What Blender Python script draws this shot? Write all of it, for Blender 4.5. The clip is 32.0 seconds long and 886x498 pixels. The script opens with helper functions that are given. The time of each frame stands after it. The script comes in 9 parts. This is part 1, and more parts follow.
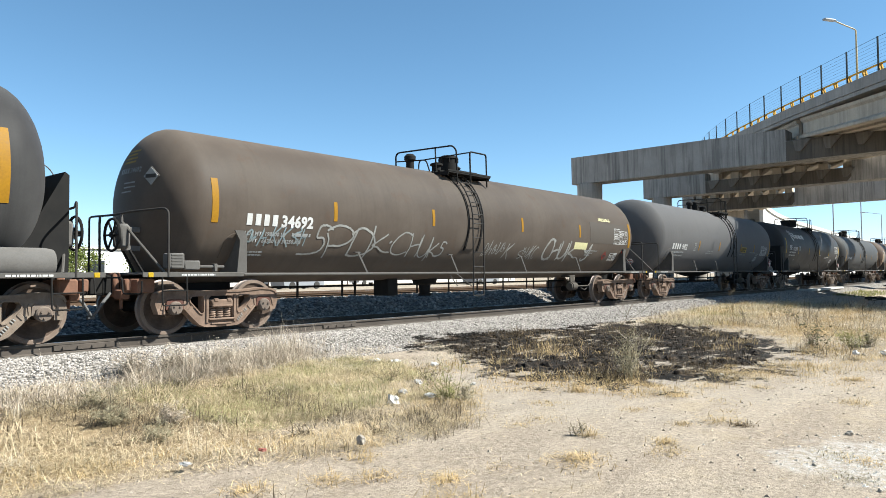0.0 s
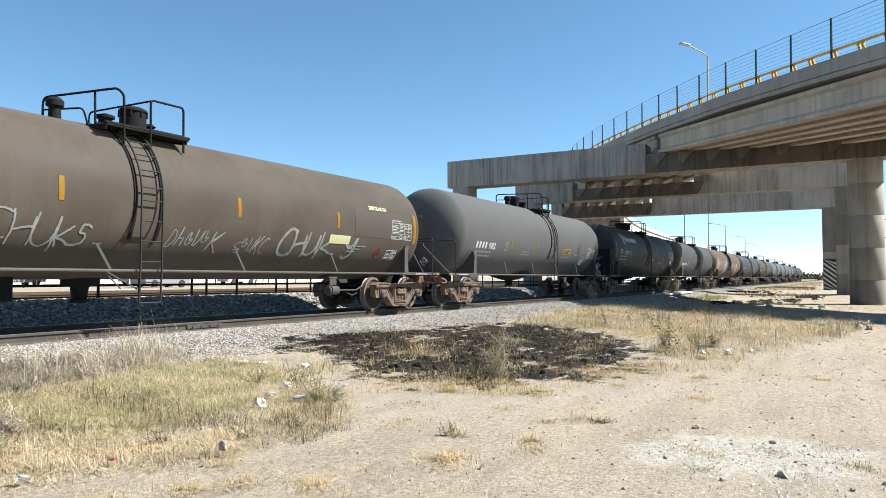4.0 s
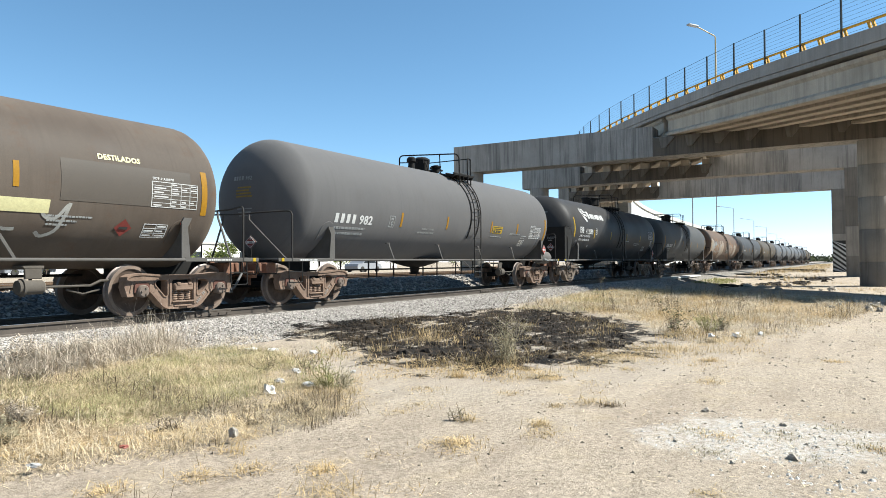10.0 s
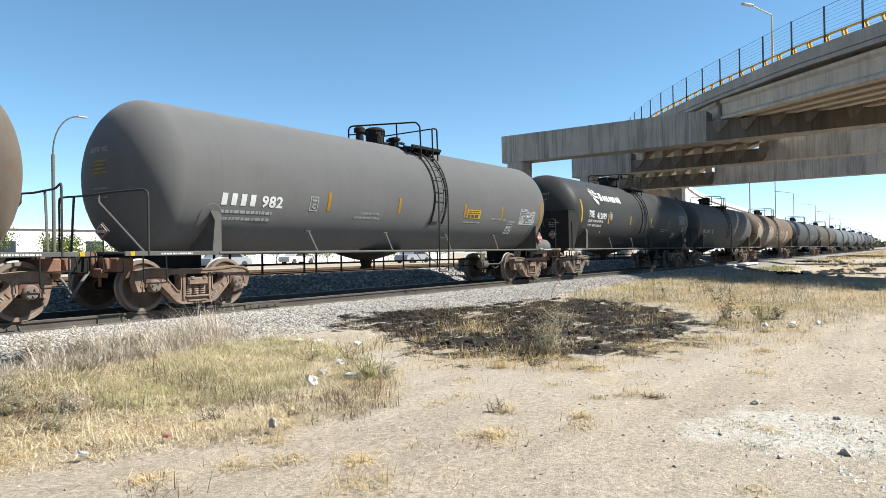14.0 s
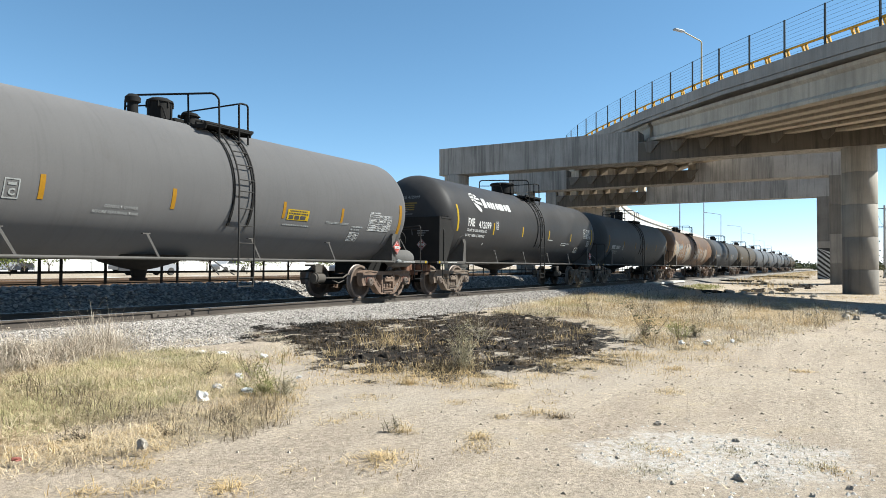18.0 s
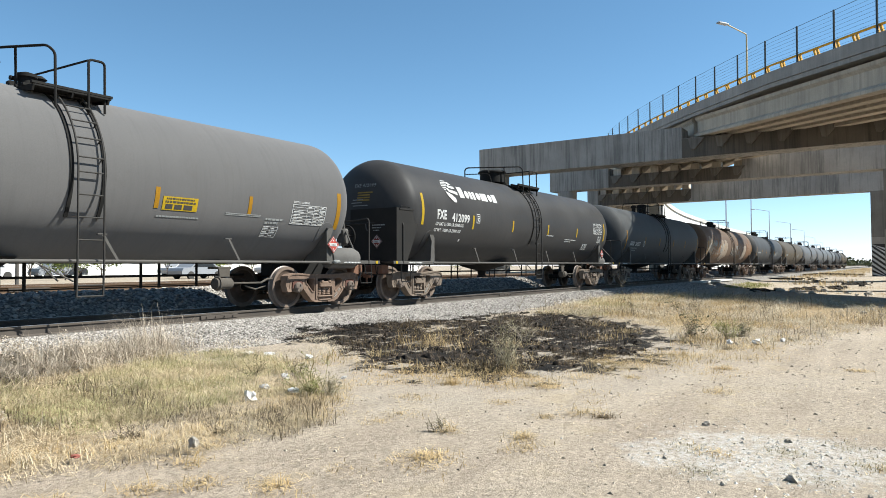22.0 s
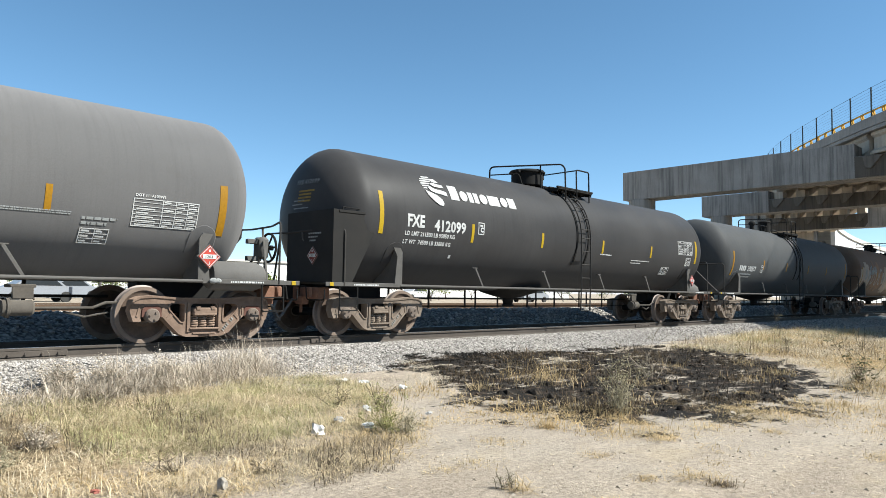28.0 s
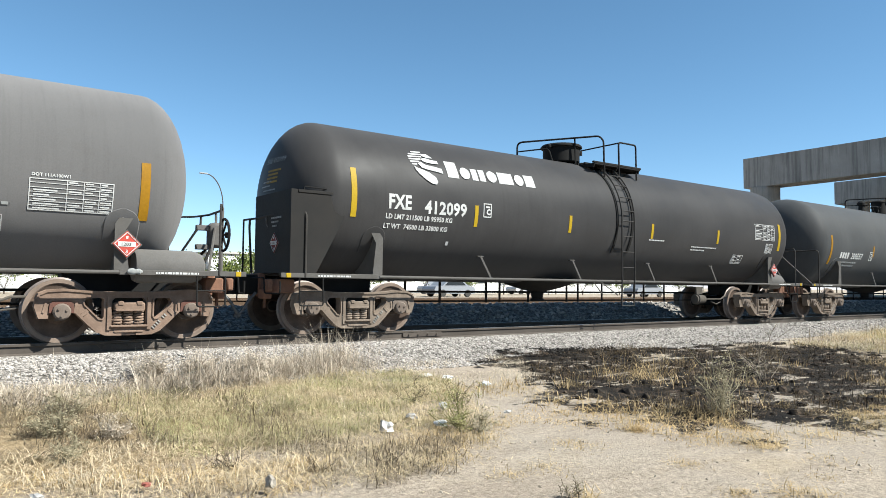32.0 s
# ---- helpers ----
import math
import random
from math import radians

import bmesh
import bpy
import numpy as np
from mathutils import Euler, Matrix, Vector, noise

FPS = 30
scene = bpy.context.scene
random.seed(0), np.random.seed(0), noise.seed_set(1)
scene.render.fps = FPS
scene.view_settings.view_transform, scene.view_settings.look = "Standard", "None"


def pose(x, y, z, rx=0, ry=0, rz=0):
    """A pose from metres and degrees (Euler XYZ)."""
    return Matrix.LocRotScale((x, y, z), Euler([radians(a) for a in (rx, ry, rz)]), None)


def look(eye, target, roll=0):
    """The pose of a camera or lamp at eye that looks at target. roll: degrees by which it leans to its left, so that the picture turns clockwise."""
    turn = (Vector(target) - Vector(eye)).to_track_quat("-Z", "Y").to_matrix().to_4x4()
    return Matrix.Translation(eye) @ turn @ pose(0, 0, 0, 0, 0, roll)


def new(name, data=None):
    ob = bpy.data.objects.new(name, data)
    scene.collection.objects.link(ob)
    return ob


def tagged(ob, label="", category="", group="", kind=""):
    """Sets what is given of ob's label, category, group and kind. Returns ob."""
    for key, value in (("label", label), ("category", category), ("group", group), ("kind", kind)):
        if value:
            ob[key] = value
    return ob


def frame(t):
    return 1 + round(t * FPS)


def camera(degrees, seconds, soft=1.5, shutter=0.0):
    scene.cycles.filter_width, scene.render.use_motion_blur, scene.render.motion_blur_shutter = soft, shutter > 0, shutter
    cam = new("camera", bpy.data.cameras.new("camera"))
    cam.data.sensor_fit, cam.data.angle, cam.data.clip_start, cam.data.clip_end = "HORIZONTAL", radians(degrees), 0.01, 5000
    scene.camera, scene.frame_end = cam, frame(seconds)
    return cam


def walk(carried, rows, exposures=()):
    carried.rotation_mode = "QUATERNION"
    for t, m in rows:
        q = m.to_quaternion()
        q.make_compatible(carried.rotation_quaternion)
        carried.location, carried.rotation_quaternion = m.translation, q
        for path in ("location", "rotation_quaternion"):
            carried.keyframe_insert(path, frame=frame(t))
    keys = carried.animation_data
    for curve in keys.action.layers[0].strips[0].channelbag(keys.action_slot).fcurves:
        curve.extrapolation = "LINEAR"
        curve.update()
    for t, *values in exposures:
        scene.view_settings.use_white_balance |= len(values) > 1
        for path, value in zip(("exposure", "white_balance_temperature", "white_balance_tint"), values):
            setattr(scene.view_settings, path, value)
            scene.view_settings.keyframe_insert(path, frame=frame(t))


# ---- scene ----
cam = camera(64.36, 32.0, soft=0.7)
# seconds, place, yaw, pitch, roll
PATH = [
    (0, 0.002, 0.003, 1.468, -50.17, 2.14, -0.55),
    (0.5, 0.003, -0.009, 1.464, -51.71, 1.92, -0.26),
    (1, 0.009, 0.002, 1.460, -52.29, 1.72, -0.29),
    (1.5, 0.016, -0.011, 1.458, -53.51, 1.72, -0.30),
    (2, 0.045, 0.018, 1.448, -55.27, 1.99, 0.23),
    (2.5, 0.049, 0.009, 1.453, -56.98, 2.14, 0.21),
    (3, 0.053, 0.020, 1.450, -58.58, 2.31, -0.07),
    (3.5, 0.061, 0.025, 1.456, -59.17, 2.14, 0.07),
    (4, 0.059, 0.029, 1.457, -60.28, 2.21, 0.32),
    (4.5, 0.048, 0.033, 1.459, -60.29, 2.01, 0.33),
    (6.5, 0.042, 0.015, 1.455, -59.64, 2.09, -0.09),
    (7, 0.081, 0.014, 1.446, -62.46, 2.05, 0.06),
    (7.5, 0.071, 0.009, 1.461, -62.94, 1.91, -0.01),
    (8, 0.069, 0.026, 1.453, -62.39, 1.94, -0.08),
    (8.5, 0.063, 0.034, 1.456, -62.05, 1.71, 0.20),
    (9, 0.059, 0.071, 1.449, -61.10, 1.45, -0.01),
    (9.5, 0.066, 0.032, 1.454, -60.27, 1.44, -0.06),
    (10, 0.083, 0.041, 1.452, -59.69, 1.07, -0.27),
    (10.5, 0.069, 0.029, 1.453, -58.71, 0.98, -0.54),
    (11, 0.079, 0.026, 1.454, -57.87, 0.77, -0.78),
    (11.5, 0.077, 0.023, 1.455, -57.43, 0.99, -0.77),
    (12, 0.080, 0.019, 1.456, -57.26, 1.19, -0.80),
    (12.5, 0.074, 0.024, 1.453, -57.06, 1.03, -0.89),
    (13, 0.086, 0.018, 1.452, -57.27, 0.93, -1.28),
    (13.5, 0.120, -0.007, 1.452, -56.24, 0.57, -1.42),
    (15.5, 0.496, -0.096, 1.444, -54.80, 0.01, -0.03),
    (16, 0.562, -0.124, 1.440, -57.09, 1.21, 0.27),
    (16.5, 0.628, -0.151, 1.435, -58.36, 1.52, 0.59),
    (17, 0.636, -0.156, 1.428, -59.31, 1.39, 0.79),
    (17.5, 0.660, -0.158, 1.439, -59.46, 1.04, 0.47),
    (18, 0.658, -0.159, 1.440, -60.50, 1.29, 0.45),
    (18.5, 0.663, -0.163, 1.430, -60.76, 1.38, 0.35),
    (19, 0.655, -0.154, 1.429, -60.81, 1.32, 0.37),
    (19.5, 0.649, -0.166, 1.432, -60.32, 1.15, 0.42),
    (20, 0.640, -0.168, 1.435, -59.22, 1.35, 0.35),
    (20.5, 0.653, -0.151, 1.433, -58.73, 1.46, 0.32),
    (21, 0.640, -0.162, 1.435, -58.64, 1.49, 0.20),
    (21.5, 0.638, -0.158, 1.431, -58.08, 1.59, 0.06),
    (22, 0.642, -0.157, 1.429, -57.16, 1.37, -0.16),
    (22.5, 0.640, -0.160, 1.431, -56.51, 1.19, -0.48),
    (23, 0.641, -0.164, 1.430, -55.99, 1.23, -0.54),
    (23.5, 0.633, -0.165, 1.428, -55.44, 1.24, -0.80),
    (24, 0.632, -0.167, 1.431, -54.82, 1.99, -0.74),
    (24.5, 0.651, -0.180, 1.424, -54.30, 2.33, -1.25),
    (26.5, 1.142, -0.148, 1.405, -49.62, 3.03, -1.57),
    (27, 1.358, -0.177, 1.396, -47.23, 3.25, -0.22),
    (27.5, 1.543, -0.170, 1.379, -46.02, 2.43, 0.49),
    (28, 1.738, -0.087, 1.413, -45.28, 3.46, 0.92),
    (28.5, 1.845, -0.048, 1.397, -43.61, 3.84, -0.23),
    (29, 1.978, -0.064, 1.385, -42.14, 3.59, 0.06),
    (29.5, 2.076, -0.089, 1.395, -40.56, 2.84, -0.65),
    (30, 2.120, -0.093, 1.394, -39.32, 2.99, -1.04),
    (30.5, 2.135, -0.107, 1.400, -38.55, 3.20, -1.36),
    (31, 2.167, -0.102, 1.387, -38.39, 3.40, -1.50),
    (31.5, 2.215, -0.102, 1.385, -37.01, 2.84, -0.09),
    (32, 2.300, -0.049, 1.379, -36.18, 2.97, 0.61),
]


def held(x, y, z, yaw, pitch, roll):
    """The camera's pose from its place and its angles."""
    a, b = radians(yaw), radians(pitch)
    ahead = Vector((-math.sin(a) * math.cos(b), math.cos(a) * math.cos(b), math.sin(b)))
    eye = Vector((x, y, z))
    return look(eye, eye + ahead, roll)


walk(cam, [(row[0], held(*row[1:])) for row in PATH],
     exposures=[(0, 1.56, 6050, 5), (13, 1.56, 6050, 5), (19, 1.46, 6050, 5), (24, 1.44, 6050, 5), (28, 1.45, 6000, 5), (32, 1.45, 6000, 5)])

# ---- light: clear sky, high sun from beyond the near side of the train ----
SUN_WAY = Vector((0.62, -1.0, 0.0)).normalized()      # level direction towards the sun
SUN_UP = radians(45)
world = bpy.data.worlds.new("sky")
scene.world = world
world.use_nodes = True
wn = world.node_tree.nodes
sky = wn.new("ShaderNodeTexSky")
sky.sky_type, sky.sun_disc = "NISHITA", False
sky.sun_elevation, sky.sun_rotation = SUN_UP, math.atan2(SUN_WAY.x, SUN_WAY.y)
sky.air_density, sky.dust_density, sky.ozone_density = 1.0, 0.1, 1.3
sky.altitude = 900
wn["Background"].inputs["Strength"].default_value = 0.0535
# one colour balance for the whole sky: less red, blue drawn towards green
wl = world.node_tree.links
parts = wn.new("ShaderNodeSeparateColor")
whole = wn.new("ShaderNodeCombineColor")
wl.new(sky.outputs[0], parts.inputs[0])
less = wn.new("ShaderNodeMath")
less.operation = "MULTIPLY"
less.inputs[1].default_value = -0.212
wl.new(parts.outputs[1], less.inputs[0])
red = wn.new("ShaderNodeMath")
red.operation = "MULTIPLY_ADD"
red.inputs[1].default_value = 1.17
wl.new(parts.outputs[0], red.inputs[0])
wl.new(less.outputs[0], red.inputs[2])
half = wn.new("ShaderNodeMath")
half.operation = "MULTIPLY"
half.inputs[1].default_value = 0.48
wl.new(parts.outputs[1], half.inputs[0])
blue = wn.new("ShaderNodeMath")
blue.operation = "MULTIPLY_ADD"
blue.inputs[1].default_value = 0.73
wl.new(parts.outputs[2], blue.inputs[0])
wl.new(half.outputs[0], blue.inputs[2])
for source, k in ((red, 0), (parts, 1), (blue, 2)):
    wl.new(source.outputs[1 if source is parts else 0], whole.inputs[k])
wl.new(whole.outputs[0], wn["Background"].inputs["Color"])
sun = new("sun", bpy.data.lights.new("sun", "SUN"))
sun.data.energy, sun.data.angle, sun.data.color = 5.0, radians(0.53), (1.0, 0.93, 0.83)
sun.matrix_world = look((0, 0, 60), Vector((0, 0, 60)) - SUN_WAY * math.cos(SUN_UP) - Vector((0, 0, math.sin(SUN_UP))))


# ---- materials ----
def nodes_of(name):
    m = bpy.data.materials.new(name)
    m.use_nodes = True
    return m, m.node_tree.nodes, m.node_tree.links, m.node_tree.nodes["Principled BSDF"]


def noise_node(n, l, vec, scale, detail=4, rough=0.6, stretch=None):
    if stretch:
        mp = n.new("ShaderNodeMapping")
        mp.inputs["Scale"].default_value = stretch
        l.new(vec, mp.inputs["Vector"])
        vec = mp.outputs[0]
    t = n.new("ShaderNodeTexNoise")
    t.inputs["Scale"].default_value, t.inputs["Detail"].default_value, t.inputs["Roughness"].default_value = scale, detail, rough
    l.new(vec, t.inputs["Vector"])
    return t.outputs["Fac"]


def ramp_node(n, l, fac, stops):
    r = n.new("ShaderNodeValToRGB")
    e = r.color_ramp.elements
    while len(e) < len(stops):
        e.new(0.5)
    for k, (p, c) in zip(e, stops):
        k.position, k.color = p, (*c, 1) if len(c) == 3 else c
    l.new(fac, r.inputs[0])
    return r.outputs[0]


def mix_node(n, l, fac, a, b, blend="MIX"):
    m = n.new("ShaderNodeMix")
    m.data_type, m.blend_type = "RGBA", blend
    for sock, v in ((m.inputs[0], fac), (m.inputs[6], a), (m.inputs[7], b)):
        if hasattr(v, "is_output"):
            l.new(v, sock)
        elif isinstance(v, (int, float)):
            sock.default_value = v
        else:
            sock.default_value = (*v, 1)
    return m.outputs[2]


def bump_node(n, l, bsdf, height, strength=0.3, distance=0.01):
    b = n.new("ShaderNodeBump")
    b.inputs["Strength"].default_value, b.inputs["Distance"].default_value = strength, distance
    l.new(height, b.inputs["Height"])
    l.new(b.outputs[0], bsdf.inputs["Normal"])


def coords(n, which="Object"):
    return n.new("ShaderNodeTexCoord").outputs[which]


def worn(name, base, dirt, rough=0.6, metal=0.0, grain=40.0, patch=1.2, amount=0.5, bump=0.15, streak=None, island=0.0):
    """Paint or metal with grain, patches of dirt and, if asked, streaks."""
    m, n, l, b = nodes_of(name)
    v = coords(n)
    big = noise_node(n, l, v, patch, 6, 0.65)
    mask = ramp_node(n, l, big, [(0.35, (0, 0, 0)), (0.72, (amount,) * 3)])
    col = mix_node(n, l, mask, base, dirt)
    fine = noise_node(n, l, v, grain, 5, 0.7)
    shade = ramp_node(n, l, fine, [(0.25, (0.78, 0.78, 0.78)), (0.75, (1.15, 1.15, 1.15))])
    col = mix_node(n, l, 0.8, col, shade, "MULTIPLY")
    if streak:
        st = noise_node(n, l, v, 3.0, 4, 0.6, streak)
        sm = ramp_node(n, l, st, [(0.5, (0, 0, 0)), (0.75, (amount,) * 3)])
        col = mix_node(n, l, sm, col, dirt)
    if island:
        oi = n.new("ShaderNodeObjectInfo")
        rr = ramp_node(n, l, oi.outputs["Random"], [(0.0, (1 - island,) * 3), (1.0, (1 + island,) * 3)])
        col = mix_node(n, l, 1.0, col, rr, "MULTIPLY")
    l.new(col, b.inputs["Base Color"])
    b.inputs["Metallic"].default_value = metal
    b.inputs["Specular IOR Level"].default_value = 0.15
    b.inputs["Diffuse Roughness"].default_value = 0.8
    rr = ramp_node(n, l, fine, [(0.2, (max(rough - 0.12, 0.05),) * 3), (0.8, (min(rough + 0.12, 1),) * 3)])
    l.new(rr, b.inputs["Roughness"])
    bump_node(n, l, b, fine, bump, 0.004)
    return m


def tank_paint(name, base, dust, rust, rust_amount, gloss=0.6):
    """Tank paint: chalky patches, run-down streaks, rust, dust settled along the crown."""
    m, n, l, b = nodes_of(name)
    v = coords(n)
    big = noise_node(n, l, v, 0.7, 6, 0.62)
    chalk = ramp_node(n, l, big, [(0.38, (0, 0, 0)), (0.68, (0.6, 0.6, 0.6))])
    col = mix_node(n, l, chalk, base, dust)
    run = noise_node(n, l, v, 2.6, 6, 0.68, (4.2, 0.3, 0.16))
    runs = ramp_node(n, l, run, [(0.5, (0, 0, 0)), (0.72, (0.22, 0.22, 0.22))])
    col = mix_node(n, l, runs, col, tuple(c * 0.55 for c in base))
    pale = noise_node(n, l, v, 3.1, 4, 0.6, (1.9, 0.3, 0.25))
    pales = ramp_node(n, l, pale, [(0.58, (0, 0, 0)), (0.8, (0.2, 0.2, 0.2))])
    col = mix_node(n, l, pales, col, dust)
    ru = noise_node(n, l, v, 1.6, 8, 0.75)
    rm = ramp_node(n, l, ru, [(0.56, (0, 0, 0)), (0.7, (rust_amount,) * 3)])
    col = mix_node(n, l, rm, col, rust)
    fine = noise_node(n, l, v, 60, 4, 0.7)
    sh = ramp_node(n, l, fine, [(0.3, (0.9, 0.9, 0.9)), (0.7, (1.08, 1.08, 1.08))])
    col = mix_node(n, l, 1.0, col, sh, "MULTIPLY")
    l.new(col, b.inputs["Base Color"])
    rr = ramp_node(n, l, big, [(0.3, (gloss - 0.08,) * 3), (0.7, (gloss + 0.12,) * 3)])
    l.new(rr, b.inputs["Roughness"])
    b.inputs["Specular IOR Level"].default_value = 0.1
    b.inputs["Diffuse Roughness"].default_value = 1.0
    low = noise_node(n, l, v, 1.4, 2, 0.5)
    bump_node(n, l, b, low, 0.25, 0.012)
    return m


def plain(name, base, rough=0.6, metal=0.0):
    m, n, l, b = nodes_of(name)
    fine = noise_node(n, l, coords(n), 25, 4, 0.7)
    sh = ramp_node(n, l, fine, [(0.3, tuple(c * 0.82 for c in base)), (0.7, tuple(min(c * 1.1, 1) for c in base))])
    l.new(sh, b.inputs["Base Color"])
    b.inputs["Roughness"].default_value, b.inputs["Metallic"].default_value = rough, metal
    return m


def concrete(name, base, stain, joint=0.0, streak=0.55, pours=0.0):
    """Cast concrete: mottling, vertical run-off streaks, pinholes."""
    m, n, l, b = nodes_of(name)
    v = coords(n)
    big = noise_node(n, l, v, 0.45, 6, 0.65)
    col = ramp_node(n, l, big, [(0.3, tuple(c * 0.78 for c in base)), (0.7, tuple(c * 1.12 for c in base))])
    st = noise_node(n, l, v, 1.6, 6, 0.7, (1.8, 1.8, 0.09))
    sm = ramp_node(n, l, st, [(0.46, (0, 0, 0)), (0.66, (streak,) * 3)])
    col = mix_node(n, l, sm, col, stain)
    pale = noise_node(n, l, v, 2.3, 4, 0.6, (2.4, 2.4, 0.12))
    pm = ramp_node(n, l, pale, [(0.6, (0, 0, 0)), (0.74, (0.45, 0.45, 0.45))])
    col = mix_node(n, l, pm, col, tuple(min(c * 1.5, 0.8) for c in base))
    fine = noise_node(n, l, v, 30, 5, 0.75)
    sh = ramp_node(n, l, fine, [(0.25, (0.86, 0.86, 0.86)), (0.75, (1.1, 1.1, 1.1))])
    col = mix_node(n, l, 1.0, col, sh, "MULTIPLY")
    if pours:
        g = n.new("ShaderNodeNewGeometry")
        pr = ramp_node(n, l, g.outputs["Random Per Island"], [(0.0, (1 - pours,) * 3), (1.0, (1 + pours * 0.5,) * 3)])
        col = mix_node(n, l, 1.0, col, pr, "MULTIPLY")
    l.new(col, b.inputs["Base Color"])
    b.inputs["Roughness"].default_value = 0.88
    bump_node(n, l, b, fine, 0.3, 0.01)
    return m


M_TANK_A = tank_paint("brown_black_tank_paint", (0.088, 0.07, 0.056), (0.142, 0.118, 0.095), (0.10, 0.052, 0.028), 0.4)
M_TANK_B = tank_paint("grey_tank_paint", (0.122, 0.118, 0.1165), (0.147, 0.142, 0.139), (0.085, 0.073, 0.06), 0.18, 0.68)
M_TANK_C = tank_paint("black_tank_paint", (0.0485, 0.0462, 0.0452), (0.071, 0.068, 0.0665), (0.043, 0.038, 0.034), 0.1, 0.5)
M_TANK_D = tank_paint("dull_grey_tank_paint", (0.075, 0.076, 0.076), (0.11, 0.111, 0.11), (0.06, 0.05, 0.043), 0.15)
M_TANK_F = tank_paint("olive_brown_tank_paint", (0.085, 0.07, 0.05), (0.15, 0.125, 0.095), (0.10, 0.06, 0.035), 0.5)
M_TANK_G = tank_paint("slate_grey_tank_paint", (0.06, 0.061, 0.063), (0.095, 0.096, 0.098), (0.05, 0.045, 0.04), 0.15)
M_TANK_H = tank_paint("pale_grey_tank_paint", (0.13, 0.135, 0.14), (0.17, 0.175, 0.18), (0.1, 0.09, 0.08), 0.15)
M_TANK_E = tank_paint("rusty_brown_tank_paint", (0.13, 0.088, 0.062), (0.2, 0.15, 0.11), (0.15, 0.07, 0.038), 0.7)
M_TANK_Z = tank_paint("dark_tank_paint", (0.0395, 0.038, 0.038), (0.0684, 0.0684, 0.0669), (0.0456, 0.038, 0.0304), 0.1)
M_UNDER = worn("black_underframe", (0.0106, 0.0103, 0.00988), (0.0304, 0.0251, 0.0205), 0.75, 0.0, 30, 2.0, 0.5)
M_RAILPIPE = worn("dusty_grey_steel", (0.103, 0.0973, 0.0897), (0.057, 0.0494, 0.0418), 0.65, 0.0, 30, 3.0, 0.5)
M_DARKPIPE = worn("dusty_black_pipe", (0.0342, 0.0319, 0.0296), (0.0646, 0.0578, 0.0494), 0.7, 0.0, 30, 3.0, 0.5)
M_DIMRED = worn("dim_red_placard", (0.198, 0.0418, 0.0342), (0.076, 0.038, 0.0342), 0.7, 0.0, 50, 6.0, 0.5, 0.05)
M_BLACKPIPE = worn("black_painted_steel", (0.0106, 0.0103, 0.00988), (0.0266, 0.0236, 0.0205), 0.8, 0.0, 40, 3.0, 0.4)
M_SHIELD = worn("dusty_black_sheet_steel", (0.016, 0.015, 0.014), (0.03, 0.026, 0.022), 0.7, 0.0, 30, 2.0, 0.5)
M_TRUCK = worn("rust_brown_cast_steel", (0.235, 0.165, 0.122), (0.09, 0.06, 0.044), 0.85, 0.0, 35, 3.5, 0.75, 0.4)
M_TRUCK2 = worn("dusty_brown_cast_steel", (0.225, 0.178, 0.138), (0.085, 0.066, 0.052), 0.85, 0.0, 35, 3.5, 0.75, 0.4)
M_WHEEL = worn("brown_wheel_steel", (0.215, 0.165, 0.13), (0.10, 0.07, 0.053), 0.75, 0.0, 25, 3.0, 0.7, 0.3)
M_TREAD = worn("worn_bright_steel", (0.20, 0.17, 0.155), (0.10, 0.08, 0.068), 0.5, 0.3, 30, 4.0, 0.5)
M_DULLYEL = worn("faded_yellow_stencil", (0.32, 0.215, 0.05), (0.076, 0.0608, 0.0304), 0.7, 0.0, 40, 6.0, 0.6)
M_DIMWHITE = worn("dim_white_stencil", (0.30, 0.30, 0.29), (0.076, 0.076, 0.076), 0.7, 0.0, 40, 6.0, 0.6)
M_PLATE = worn("brown_wheel_plate", (0.125, 0.088, 0.066), (0.035, 0.026, 0.021), 0.85, 0.0, 25, 4.0, 0.8)
M_CAP = worn("bearing_cap_steel", (0.17, 0.138, 0.113), (0.09, 0.062, 0.048), 0.7, 0.0, 40, 6.0, 0.6)
M_REDCAP = worn("red_bearing_adapter", (0.125, 0.058, 0.043), (0.07, 0.045, 0.036), 0.8, 0.0, 40, 6.0, 0.6)
M_COUPLER = worn("rust_orange_casting", (0.22, 0.115, 0.075), (0.09, 0.06, 0.045), 0.85, 0.0, 30, 4.0, 0.6, 0.4)
M_YELLOW = worn("yellow_reflective", (0.30, 0.155, 0.006), (0.20, 0.10, 0.02), 0.6, 0.0, 30, 4.0, 0.35, 0.05)
M_YELLOW2 = worn("bright_yellow_reflective", (0.40, 0.27, 0.01), (0.26, 0.17, 0.02), 0.55, 0.0, 30, 4.0, 0.2, 0.05)
M_WHITE = worn("white_stencil_paint", (0.547, 0.547, 0.532), (0.289, 0.281, 0.266), 0.7, 0.0, 60, 5.0, 0.5, 0.05)
M_FADED = worn("faded_white_paint", (0.304, 0.312, 0.304), (0.152, 0.152, 0.144), 0.8, 0.0, 60, 5.0, 0.6, 0.05)
M_CHALK = worn("chalky_spray_paint", (0.319, 0.319, 0.296), (0.152, 0.144, 0.133), 0.85, 0.0, 45, 4.0, 0.8, 0.05)
M_BLUECHALK = worn("pale_blue_spray_paint", (0.228, 0.289, 0.304), (0.114, 0.129, 0.129), 0.85, 0.0, 45, 4.0, 0.8, 0.05)
